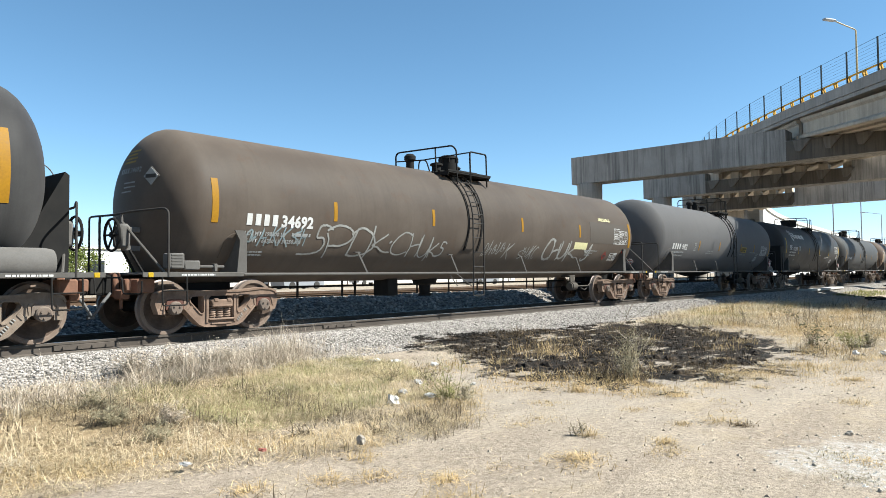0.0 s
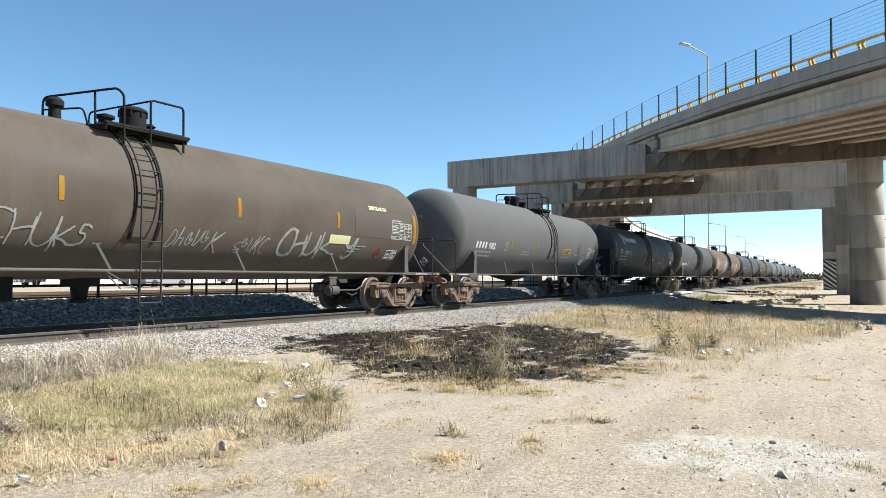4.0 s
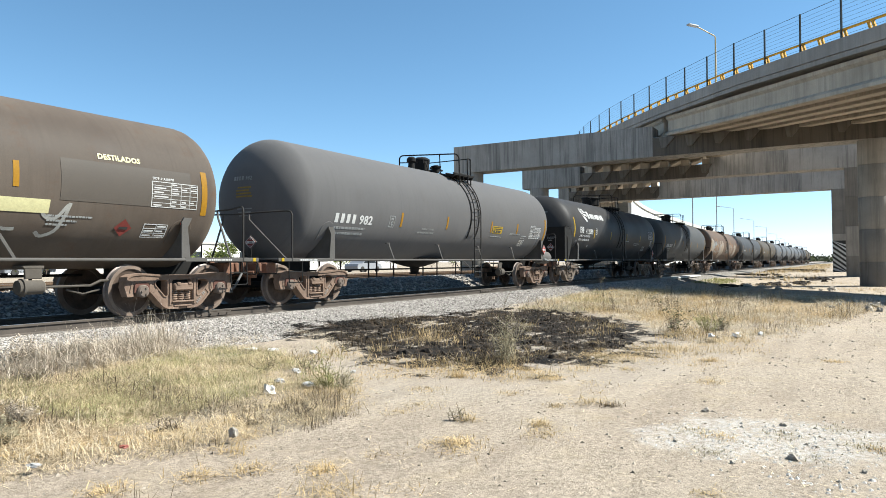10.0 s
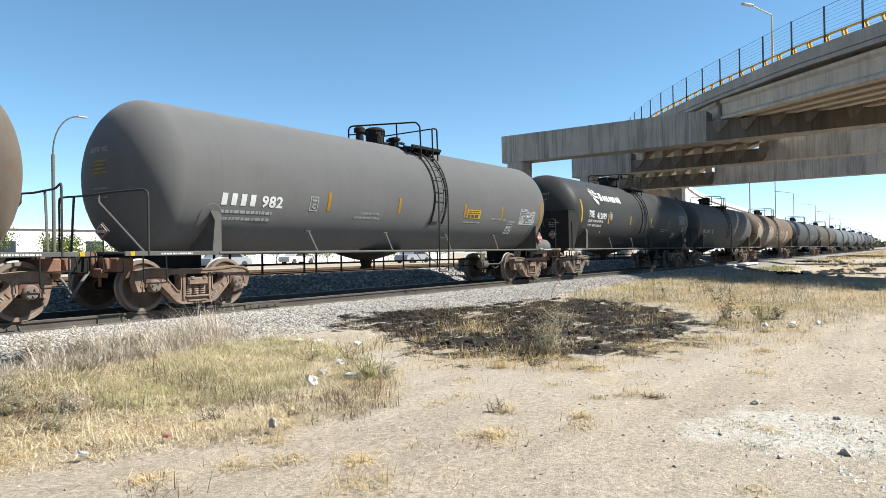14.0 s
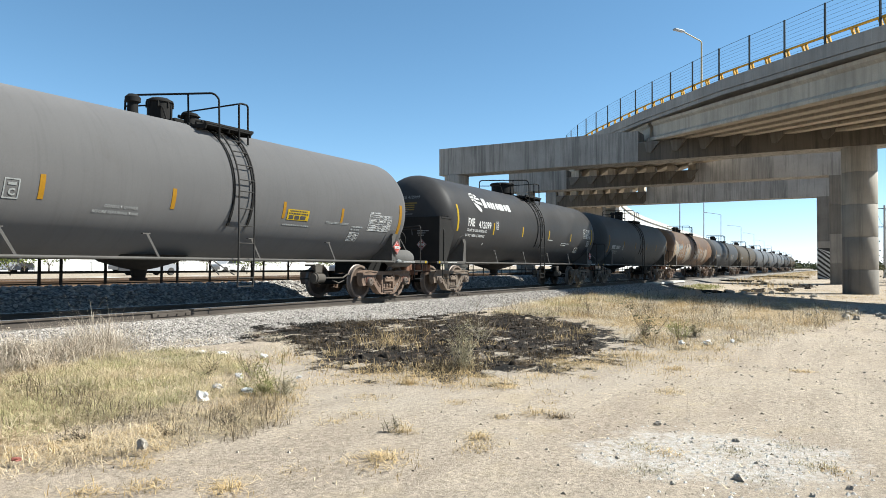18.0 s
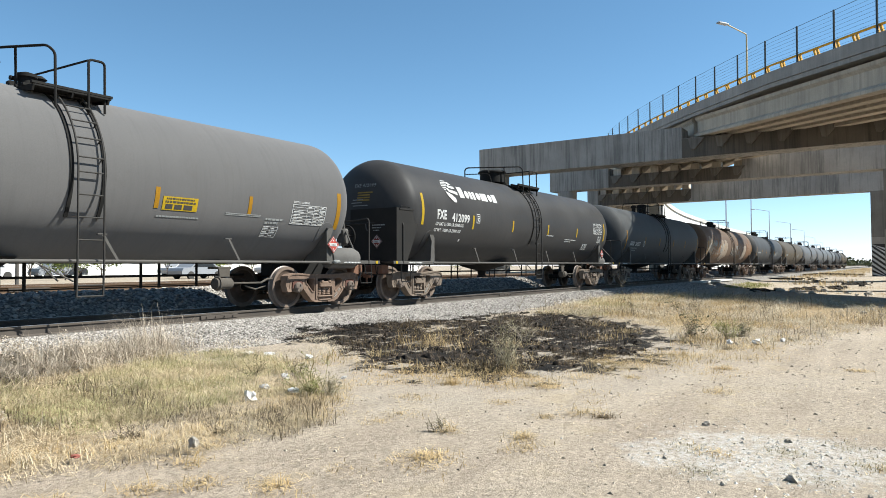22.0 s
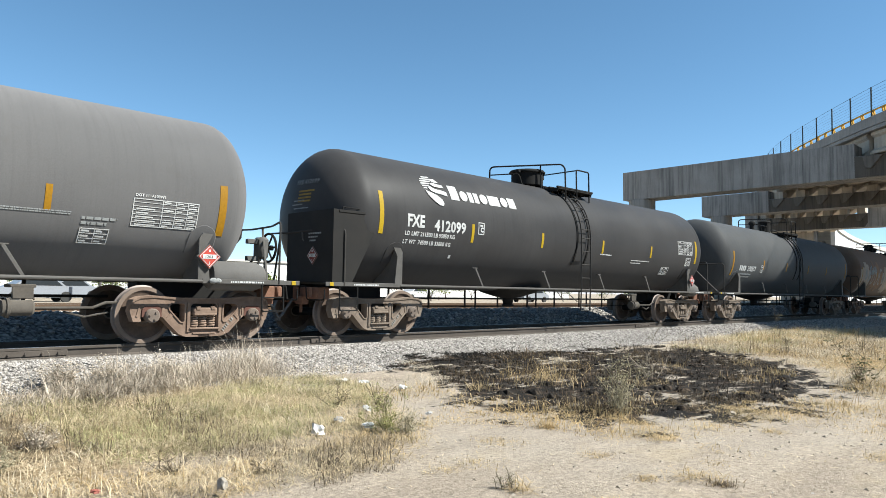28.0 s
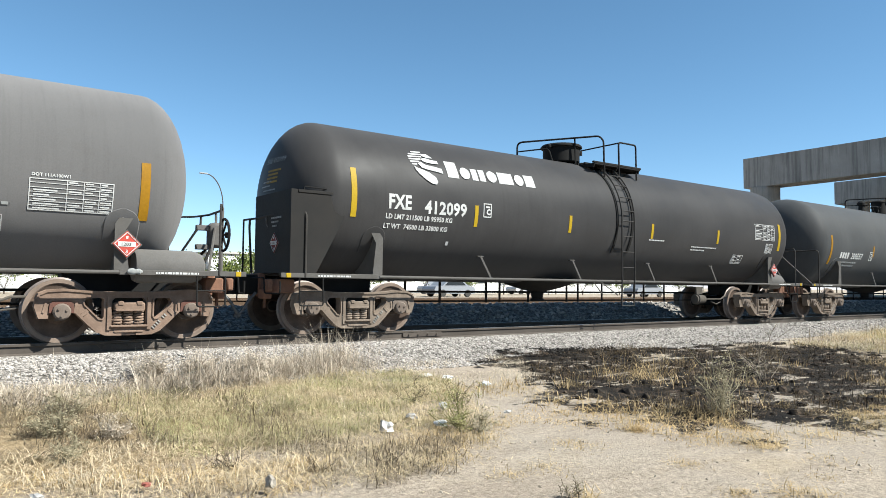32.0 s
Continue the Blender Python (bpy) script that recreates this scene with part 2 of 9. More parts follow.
M_RED = worn("red_placard", (0.418, 0.0532, 0.038), (0.304, 0.0912, 0.0684), 0.6, 0.0, 50, 6.0, 0.4, 0.05)
M_DARKINK = plain("dark_ink", (0.0228, 0.0213, 0.019), 0.8)
M_TAPE = plain("pale_yellow_label", (0.40, 0.375, 0.20), 0.7)
M_PATCH = worn("repainted_panel_paint", (0.086, 0.074, 0.062), (0.10, 0.085, 0.07), 0.6, 0.0, 50, 2.0, 0.5, 0.05)
M_BOX = worn("grey_air_tank_paint", (0.13, 0.123, 0.115), (0.0684, 0.0631, 0.0555), 0.7, 0.0, 40, 2.0, 0.5)
M_CYL = worn("dusty_brown_grey_casting", (0.10, 0.088, 0.074), (0.045, 0.038, 0.031), 0.8, 0.0, 40, 4.0, 0.6)
M_PRIMER = tank_paint("pale_rusty_primer", (0.30, 0.245, 0.19), (0.40, 0.34, 0.27), (0.17, 0.085, 0.045), 0.9)
M_RUSTPATCH = tank_paint("orange_rust_paint", (0.20, 0.115, 0.065), (0.26, 0.17, 0.10), (0.12, 0.055, 0.03), 0.8)
M_HOSE = plain("grey_rubber_hose", (0.0912, 0.0912, 0.0912), 0.8)
M_CONC = concrete("bridge_concrete", (0.315, 0.296, 0.268), (0.11, 0.104, 0.096), 0, 0.85)
M_FASCIA = concrete("smooth_deck_concrete", (0.295, 0.272, 0.242), (0.17, 0.158, 0.142), 0, 0.5)
# dark base colour holds the shade under the girders as well as dirt stains
M_SEAT = concrete("shade_and_stain_seat_concrete", (0.115, 0.098, 0.078), (0.038, 0.034, 0.029), 0, 0.8)
M_CORBEL = concrete("weathered_corbel_concrete", (0.1615, 0.1428, 0.119), (0.068, 0.0595, 0.0493), 0, 0.7)
M_CONC2 = concrete("bridge_column_concrete", (0.275, 0.25, 0.215), (0.125, 0.115, 0.10), 0, 0.6, 0.45)
M_GIRD = concrete("girder_concrete", (0.46, 0.395, 0.31), (0.21, 0.18, 0.145), 0, 0.45)
M_PALECONC = concrete("pale_ramp_concrete", (0.4003, 0.3876, 0.3553), (0.2907, 0.278, 0.2584), 0, 0.3)
M_FENCE = plain("dark_green_fence_steel", (0.012, 0.026, 0.033), 0.7)
M_GUARD = plain("yellow_guard_paint", (0.55, 0.29, 0.02), 0.8)
M_LAMP = plain("cream_lamp_post_paint", (0.36, 0.29, 0.15), 0.6)
M_GALV = plain("galvanised_steel", (0.342, 0.35, 0.357), 0.45, 0.4)
M_RAIL = worn("brown_rail_steel", (0.095, 0.0798, 0.0669), (0.038, 0.0319, 0.0274), 0.8, 0.1, 25, 1.5, 0.6, 0.3)
M_RUSTRAIL = worn("orange_rusty_rail_steel", (0.12, 0.078, 0.05), (0.06, 0.045, 0.034), 0.85, 0.0, 25, 1.5, 0.6, 0.3)
M_RAILTOP = worn("polished_rail_top", (0.319, 0.304, 0.289), (0.19, 0.152, 0.129), 0.35, 0.8, 25, 1.0, 0.4, 0.05)
M_TIE = concrete("concrete_tie", (0.2712, 0.2516, 0.2261), (0.1292, 0.1165, 0.1037))
M_WALLW = concrete("white_wall_paint", (0.547, 0.54, 0.517), (0.38, 0.365, 0.342), 0, 0.3)
M_GLASS = plain("dark_window_glass", (0.0228, 0.0266, 0.0304), 0.12)
M_BARK = plain("brown_bark", (0.0836, 0.0608, 0.0456), 0.9)
M_TRASH = plain("white_plastic_litter", (0.55, 0.54, 0.52), 0.6)
M_BLUETRASH = plain("pale_grey_litter", (0.30, 0.29, 0.275), 0.7)
M_REDTRASH = plain("red_litter", (0.243, 0.076, 0.0532), 0.6)
M_STONE = concrete("pale_rubble", (0.2975, 0.2652, 0.2193), (0.2133, 0.187, 0.1547), 0, 0.2)


def foliage(name, a, b2, rough=0.7, trans=0.25, third=None, patch=0.8):
    """Leaf or blade colour that changes from piece to piece and, with a third colour, from patch to patch."""
    m, n, l, b = nodes_of(name)
    g = n.new("ShaderNodeNewGeometry")
    col = ramp_node(n, l, g.outputs["Random Per Island"], [(0.0, a), (1.0, b2)])
    if third:
        zone = noise_node(n, l, coords(n), patch, 4, 0.6)
        zm = ramp_node(n, l, zone, [(0.42, (0, 0, 0)), (0.6, (0.85, 0.85, 0.85))])
        col = mix_node(n, l, zm, col, third)
    big = noise_node(n, l, coords(n), 2.3, 4, 0.65)
    c2 = ramp_node(n, l, big, [(0.3, (0.66, 0.66, 0.66)), (0.7, (1.25, 1.25, 1.25))])
    col = mix_node(n, l, 1.0, col, c2, "MULTIPLY")
    l.new(col, b.inputs["Base Color"])
    b.inputs["Roughness"].default_value = rough
    b.inputs["Specular IOR Level"].default_value = 0.2
    t = n.new("ShaderNodeBsdfTranslucent")
    l.new(col, t.inputs["Color"])
    mx = n.new("ShaderNodeMixShader")
    mx.inputs[0].default_value = trans
    l.new(b.outputs[0], mx.inputs[1])
    l.new(t.outputs[0], mx.inputs[2])
    l.new(mx.outputs[0], n["Material Output"].inputs["Surface"])
    return m


M_STRAW = foliage("dry_straw_grass", (0.32, 0.245, 0.145), (0.64, 0.53, 0.365), third=(0.43, 0.355, 0.225), patch=0.7)
M_GOLD = foliage("golden_dry_grass", (0.2975, 0.204, 0.08925), (0.527, 0.4037, 0.2227), third=(0.3825, 0.2975, 0.1658), patch=0.35)
M_GREENGRASS = foliage("half_green_grass", (0.235, 0.23, 0.10), (0.43, 0.385, 0.215), third=(0.38, 0.32, 0.185), patch=1.1)
M_GREYSTRAW = foliage("grey_dead_stalks", (0.27, 0.222, 0.168), (0.54, 0.47, 0.375))
M_PALE = foliage("bleached_grass", (0.36, 0.30, 0.21), (0.58, 0.51, 0.39))
M_TWIG = foliage("brown_dead_twigs", (0.0595, 0.0442, 0.0289), (0.1785, 0.1403, 0.0935))
M_BURNT = foliage("burnt_grass", (0.00912, 0.0076, 0.00684), (0.0418, 0.0304, 0.0198))
M_SINGED = foliage("singed_brown_grass", (0.0323, 0.02329, 0.01419), (0.1615, 0.1165, 0.0646))
M_WEED = foliage("dusty_weed_leaves", (0.07752, 0.07752, 0.03876), (0.1615, 0.1419, 0.07752))
M_GREYWEED = foliage("grey_green_twiggy_weeds", (0.17, 0.153, 0.0935), (0.391, 0.3443, 0.2295))
M_GREENWEED = foliage("fresh_weed_leaves", (0.136, 0.1487, 0.04675), (0.306, 0.289, 0.119))
M_LEAF = foliage("tree_leaves", (0.0608, 0.0874, 0.019), (0.182, 0.205, 0.0532))
M_LEAFDARK = foliage("dark_shrub_leaves", (0.026, 0.034, 0.016), (0.062, 0.068, 0.034))
M_LEAFDRY = foliage("dusty_olive_shrub_leaves", (0.07, 0.068, 0.032), (0.15, 0.135, 0.07))


def blot(n, l, v, cx, cy, rx, ry, turn, wob, soft, grain):
    """A ragged-edged patch of the ground: 1 inside, 0 outside."""
    mp = n.new("ShaderNodeMapping")
    mp.vector_type = "TEXTURE"
    mp.inputs["Location"].default_value = (cx, cy, 0)
    mp.inputs["Rotation"].default_value = (0, 0, radians(turn))
    mp.inputs["Scale"].default_value = (rx, ry, 100)
    l.new(v, mp.inputs["Vector"])
    ln = n.new("ShaderNodeVectorMath")
    ln.operation = "LENGTH"
    l.new(mp.outputs[0], ln.inputs[0])
    nz = noise_node(n, l, v, grain, 7, 0.7)
    ad = n.new("ShaderNodeMath")
    ad.operation = "MULTIPLY_ADD"
    l.new(nz, ad.inputs[0])
    ad.inputs[1].default_value = wob
    l.new(ln.outputs["Value"], ad.inputs[2])
    sc2 = n.new("ShaderNodeMath")
    sc2.operation = "MULTIPLY_ADD"
    l.new(ad.outputs[0], sc2.inputs[0])
    sc2.inputs[1].default_value, sc2.inputs[2].default_value = 0.5, -0.25 * wob
    return ramp_node(n, l, sc2.outputs[0], [(0.5 - soft, (1, 1, 1)), (0.5 + soft, (0, 0, 0))])


def charred(n, l, v, col):
    """Scorched ground over a base colour: soot, brown singed litter, pale gaps."""
    soot = blot(n, l, v, 13.0, 6.1, 4.9, 2.9, 16, 1.5, 0.02, 1.25)
    toe = blot(n, l, v, 11.6, 8.6, 2.2, 1.0, 0, 1.6, 0.02, 1.7)
    soot = mix_node(n, l, 1.0, soot, toe, "LIGHTEN")
    sn = noise_node(n, l, v, 1.9, 7, 0.75, (0.5, 1.5, 1))
    gaps = ramp_node(n, l, sn, [(0.42, (0.02, 0.02, 0.02)), (0.45, (1, 1, 1))])
    bn = noise_node(n, l, v, 3.4, 6, 0.75)
    tone = ramp_node(n, l, bn, [(0.40, (0.006, 0.0055, 0.005)), (0.52, (0.012, 0.010, 0.008)), (0.60, (0.055, 0.038, 0.025)), (0.72, (0.13, 0.10, 0.07))])
    return mix_node(n, l, mix_node(n, l, 1.0, soot, gaps, "MULTIPLY"), col, tone)


def ground_material():
    """Pale packed dirt with pebbles; a scorched patch, a lime spill and straw litter with outlines of their own."""
    m, n, l, b = nodes_of("dry_dirt")
    v = coords(n)
    big = noise_node(n, l, v, 0.35, 6, 0.6)
    col = ramp_node(n, l, big, [(0.3, (0.27, 0.223, 0.175)), (0.55, (0.28, 0.236, 0.187)), (0.75, (0.288, 0.247, 0.199))])
    ruts = noise_node(n, l, v, 1.3, 5, 0.65, (0.25, 1.6, 1))
    rm = ramp_node(n, l, ruts, [(0.40, (0.88, 0.87, 0.86)), (0.50, (0.98, 0.98, 0.97)), (0.64, (1.05, 1.05, 1.04))])
    col = mix_node(n, l, 1.0, col, rm, "MULTIPLY")
    fine = noise_node(n, l, v, 22, 8, 0.75)
    fm = ramp_node(n, l, fine, [(0.28, (0.5, 0.49, 0.48)), (0.5, (1.0, 1.0, 1.0)), (0.72, (1.35, 1.35, 1.35))])
    col = mix_node(n, l, 0.9, col, fm, "MULTIPLY")
    grit = noise_node(n, l, v, 75, 5, 0.8)
    gm = ramp_node(n, l, grit, [(0.34, (0.62, 0.61, 0.6)), (0.5, (1.0, 1.0, 1.0)), (0.66, (1.3, 1.3, 1.3))])
    col = mix_node(n, l, 0.9, col, gm, "MULTIPLY")
    mid = noise_node(n, l, v, 5.5, 6, 0.7)
    mm = ramp_node(n, l, mid, [(0.35, (0.9, 0.9, 0.89)), (0.65, (1.06, 1.06, 1.06))])
    col = mix_node(n, l, 1.0, col, mm, "MULTIPLY")
    vo = n.new("ShaderNodeTexVoronoi")
    vo.inputs["Scale"].default_value = 9.0
    l.new(v, vo.inputs["Vector"])
    peb = ramp_node(n, l, vo.outputs["Distance"], [(0.05, (0.45, 0.45, 0.45)), (0.11, (0, 0, 0))])
    pn = noise_node(n, l, v, 2.5, 3, 0.6)
    pm = ramp_node(n, l, pn, [(0.5, (0, 0, 0)), (0.6, (1, 1, 1))])
    pk = mix_node(n, l, 1.0, peb, pm, "MULTIPLY")
    col = mix_node(n, l, pk, col, (0.204, 0.1742, 0.1403))

    straw = noise_node(n, l, v, 1.1, 6, 0.7)
    sm = ramp_node(n, l, straw, [(0.54, (0, 0, 0)), (0.70, (0.25, 0.25, 0.25))])
    col = mix_node(n, l, sm, col, (0.323, 0.2584, 0.1487))
    thatch = ramp_node(n, l, noise_node(n, l, v, 14, 6, 0.8), [(0.3, (0.1096, 0.08075, 0.04522)), (0.55, (0.2584, 0.1938, 0.113)), (0.75, (0.3876, 0.3034, 0.1938))])
    for spot in ((1.6, 7.6, 5.2, 2.35, 0, 1.0, 0.05, 1.3), (25.0, 4.9, 8.6, 4.4, 12, 1.0, 0.05, 0.8)):
        col = mix_node(n, l, blot(n, l, v, *spot), col, thatch)
    ash = blot(n, l, v, 12.5, 5.6, 5.4, 3.0, 12, 1.3, 0.12, 1.1)
    col = mix_node(n, l, mix_node(n, l, 1.0, ash, (0.51, 0.51, 0.51), "MULTIPLY"), col, (0.272, 0.2422, 0.204))
    col = charred(n, l, v, col)
    lime = blot(n, l, v, 6.42, 0.68, 0.98, 0.70, -62, 1.6, 0.09, 2.4)
    ln2 = noise_node(n, l, v, 16.0, 8, 0.85)
    lk = ramp_node(n, l, ln2, [(0.44, (0.08, 0.08, 0.08)), (0.56, (0.9, 0.9, 0.9))])
    lm = mix_node(n, l, 1.0, lime, lk, "MULTIPLY")
    col = mix_node(n, l, lm, col, (0.375, 0.357, 0.329))
    l.new(col, b.inputs["Base Color"])
    b.inputs["Roughness"].default_value = 0.95
    b.inputs["Specular IOR Level"].default_value = 0.15
    ht = mix_node(n, l, 0.5, fine, ruts)
    bump_node(n, l, b, ht, 0.9, 0.05)
    return m


M_DIRT = ground_material()


def char_material():
    """Burnt crust: near black with brown and a little grey ash."""
    m, n, l, b = nodes_of("burnt_soil_crust")
    nz = noise_node(n, l, coords(n), 9, 6, 0.75)
    l.new(ramp_node(n, l, nz, [(0.42, (0.008, 0.007, 0.006)), (0.55, (0.02, 0.016, 0.012)), (0.64, (0.07, 0.05, 0.034)), (0.76, (0.2, 0.17, 0.14))]), b.inputs["Base Color"])
    b.inputs["Roughness"].default_value = 0.95
    b.inputs["Specular IOR Level"].default_value = 0.15
    return m


M_CHAR = char_material()


def stone_material():
    m, n, l, b = nodes_of("grey_ballast_stone")
    g = n.new("ShaderNodeNewGeometry")
    c1 = ramp_node(n, l, g.outputs["Random Per Island"], [(0.0, (0.115, 0.105, 0.095)), (0.45, (0.25, 0.228, 0.207)), (1.0, (0.40, 0.37, 0.335))])
    nz = noise_node(n, l, coords(n), 18, 4, 0.7)
    c2 = ramp_node(n, l, nz, [(0.3, (0.8, 0.8, 0.8)), (0.7, (1.1, 1.1, 1.1))])
    l.new(charred(n, l, coords(n), mix_node(n, l, 1.0, c1, c2, "MULTIPLY")), b.inputs["Base Color"])
    b.inputs["Roughness"].default_value = 0.9
    b.inputs["Specular IOR Level"].default_value = 0.12
    return m


def ballast_material():
    m, n, l, b = nodes_of("grey_ballast_bed")
    v = coords(n)
    vo = n.new("ShaderNodeTexVoronoi")
    vo.inputs["Scale"].default_value = 17.0
    l.new(v, vo.inputs["Vector"])
    sep = n.new("ShaderNodeSeparateColor")
    l.new(vo.outputs["Color"], sep.inputs[0])
    col = ramp_node(n, l, sep.outputs[0], [(0.0, (0.1292, 0.1198, 0.1062)), (0.5, (0.2329, 0.2142, 0.1921)), (1.0, (0.3357, 0.3102, 0.278))])
    ed = ramp_node(n, l, vo.outputs["Distance"], [(0.35, (1, 1, 1)), (0.75, (0.35, 0.34, 0.33))])
    col = mix_node(n, l, 1.0, col, ed, "MULTIPLY")
    col = charred(n, l, v, col)
    l.new(col, b.inputs["Base Color"])
    b.inputs["Roughness"].default_value = 0.92
    b.inputs["Specular IOR Level"].default_value = 0.12
    inv = ramp_node(n, l, vo.outputs["Distance"], [(0.0, (1, 1, 1)), (0.8, (0, 0, 0))])
    bump_node(n, l, b, inv, 0.9, 0.03)
    return m


M_STONES, M_BALLAST = stone_material(), ballast_material()


# ---- mesh tools ----
class Shape:
    """Points and faces of one mesh."""

    def __init__(self):
        self.v, self.f = [], []

    def add(self, verts, faces):
        k = len(self.v)
        self.v += [tuple(p) for p in verts]
        self.f += [tuple(i + k for i in f) for f in faces]
        return self

    def box(self, c, s, bev=0.0, turn=None):
        """A box with chamfered edges: centre, size."""
        hx, hy, hz = s[0] / 2, s[1] / 2, s[2] / 2
        b = min(bev, hx * 0.9, hy * 0.9, hz * 0.9)
        pts, faces = [], []
        sg = [(x, y, z) for x in (-1, 1) for y in (-1, 1) for z in (-1, 1)]
        if b <= 0:
            pts = [(x * hx, y * hy, z * hz) for x, y, z in sg]
            faces = [(0, 1, 3, 2), (4, 6, 7, 5), (0, 4, 5, 1), (2, 3, 7, 6), (0, 2, 6, 4), (1, 5, 7, 3)]
        else:
            at = {}
            for q in sg:
                for a in range(3):
                    p = [q[k] * ((hx, hy, hz)[k] - (0 if k == a else b)) for k in range(3)]
                    at[q, a] = len(pts)
                    pts.append(tuple(p))
            for a in range(3):
                o = [k for k in range(3) if k != a]
                for d in (-1, 1):
                    ring = []
                    for i, j in ((-1, -1), (1, -1), (1, 1), (-1, 1)):
                        q = [0, 0, 0]
                        q[a], q[o[0]], q[o[1]] = d, i, j
                        ring.append(at[tuple(q), a])
                    faces.append(tuple(ring))
                for i in (-1, 1):
                    for j in (-1, 1):
                        q0, q1 = [0, 0, 0], [0, 0, 0]
                        q0[a], q1[a] = -1, 1
                        q0[o[0]] = q1[o[0]] = i
                        q0[o[1]] = q1[o[1]] = j
                        q0, q1 = tuple(q0), tuple(q1)
                        faces.append((at[q0, o[0]], at[q1, o[0]], at[q1, o[1]], at[q0, o[1]]))
            faces += [(at[q, 0], at[q, 1], at[q, 2]) for q in sg]
        m = turn or Matrix()
        c = Vector(c)
        return self.add([c + m @ Vector(p) for p in pts], faces)

    def rod(self, points, r, seg=8, closed=False):
        """A round bar along points."""
        pts = [Vector(p) for p in points]
        n = len(pts)
        rings, up = [], None
        for i, p in enumerate(pts):
            if closed:
                d = pts[(i + 1) % n] - pts[i - 1]
            else:
                d = pts[min(i + 1, n - 1)] - pts[max(i - 1, 0)]
            d.normalize()
            if up is None:
                up = Vector((0, 0, 1)) if abs(d.z) < 0.9 else Vector((1, 0, 0))
            a = d.cross(up).normalized()
            up = a.cross(d).normalized()
            rings.append([p + r * (math.cos(2 * math.pi * k / seg) * a + math.sin(2 * math.pi * k / seg) * up) for k in range(seg)])
        faces = []
        for i in range(n if closed else n - 1):
            for k in range(seg):
                j, k2 = (i + 1) % n, (k + 1) % seg
                faces.append((i * seg + k, i * seg + k2, j * seg + k2, j * seg + k))
        if not closed:
            faces += [tuple(reversed(range(seg))), tuple((n - 1) * seg + k for k in range(seg))]
        return self.add([p for ring in rings for p in ring], faces)

    def turned(self, profile, axis="z", seg=24, c=(0, 0, 0), cap=True):
        """A turned shape from (radius, height) pairs about an axis."""
        vs, fs = [], []
        for r, h in profile:
            for k in range(seg):
                a = 2 * math.pi * k / seg
                x, y = r * math.cos(a), r * math.sin(a)
                p = {"z": (x, y, h), "y": (x, h, y), "x": (h, x, y)}[axis]
                vs.append((p[0] + c[0], p[1] + c[1], p[2] + c[2]))
        for i in range(len(profile) - 1):
            for k in range(seg):
                k2 = (k + 1) % seg
                fs.append((i * seg + k, i * seg + k2, (i + 1) * seg + k2, (i + 1) * seg + k))
        if cap:
            fs += [tuple(range(seg)), tuple((len(profile) - 1) * seg + k for k in range(seg))]
        return self.add(vs, fs)

    def slab(self, outline, thick, axis="y", at=0.0):
        """A plate: outline in the two other axes, thickness along axis from at."""
        n = len(outline)
        def put(u, w, d):
            return {"y": (u, d, w), "x": (d, u, w), "z": (u, w, d)}[axis]
        vs = [put(u, w, at) for u, w in outline] + [put(u, w, at + thick) for u, w in outline]
        fs = [tuple(range(n)), tuple(reversed(range(n, 2 * n)))] + [(i, (i + 1) % n, n + (i + 1) % n, n + i) for i in range(n)]
        return self.add(vs, fs)

    def mesh(self, name, material, smooth=True):
        me = bpy.data.meshes.new(name)
        me.from_pydata(self.v, [], self.f)
        bm = bmesh.new()
        bm.from_mesh(me)
        bmesh.ops.recalc_face_normals(bm, faces=bm.faces)
        bm.to_mesh(me)
        bm.free()
        if smooth:
            me.polygons.foreach_set("use_smooth", [True] * len(me.polygons))
            me.set_sharp_from_angle(angle=radians(38))
        me.materials.append(material)
        return me


def raw_mesh(name, verts, faces, material, smooth=False):
    me = bpy.data.meshes.new(name)
    me.from_pydata(verts, [], faces)
    if smooth:
        me.polygons.foreach_set("use_smooth", [True] * len(me.polygons))
    me.materials.append(material)
    return me


def quad_mesh(name, verts, quads, material):
    """A mesh from arrays of points and four-sided faces."""
    me = bpy.data.meshes.new(name)
    me.vertices.add(len(verts))
    me.vertices.foreach_set("co", np.asarray(verts, dtype=np.float32).ravel())
    me.loops.add(4 * len(quads))
    me.loops.foreach_set("vertex_index", np.asarray(quads, dtype=np.int32).ravel())
    me.polygons.add(len(quads))
    me.polygons.foreach_set("loop_start", np.arange(0, 4 * len(quads), 4, dtype=np.int32))
    me.update(calc_edges=True)
    me.materials.append(material)
    return me


def part(name, shape, material, parent, label="", m=None, smooth=True):
    """One mesh under a thing or a part; shape is a Shape or a ready mesh."""
    me = shape.mesh(name, material, smooth) if isinstance(shape, Shape) else shape
    ob = new(name, me)
    ob.parent = parent
    if m is not None:
        ob.matrix_basis = m
    if label:
        tagged(ob, label)
    return ob


def empty(name, m=None, **tags):
    ob = new(name)
    ob.empty_display_size = 0.2
    if m is not None:
        ob.matrix_basis = m
    return tagged(ob, **tags)


def thing(name, shape, material, m=None, smooth=True, **tags):
    me = shape.mesh(name, material, smooth) if isinstance(shape, Shape) else shape
    ob = new(name, me)
    if m is not None:
        ob.matrix_basis = m
    return tagged(ob, **tags)


STORE = {}


def stored(key, build):
    """The mesh under that key, built the first time."""
    if key not in STORE:
        STORE[key] = build()
    return STORE[key]


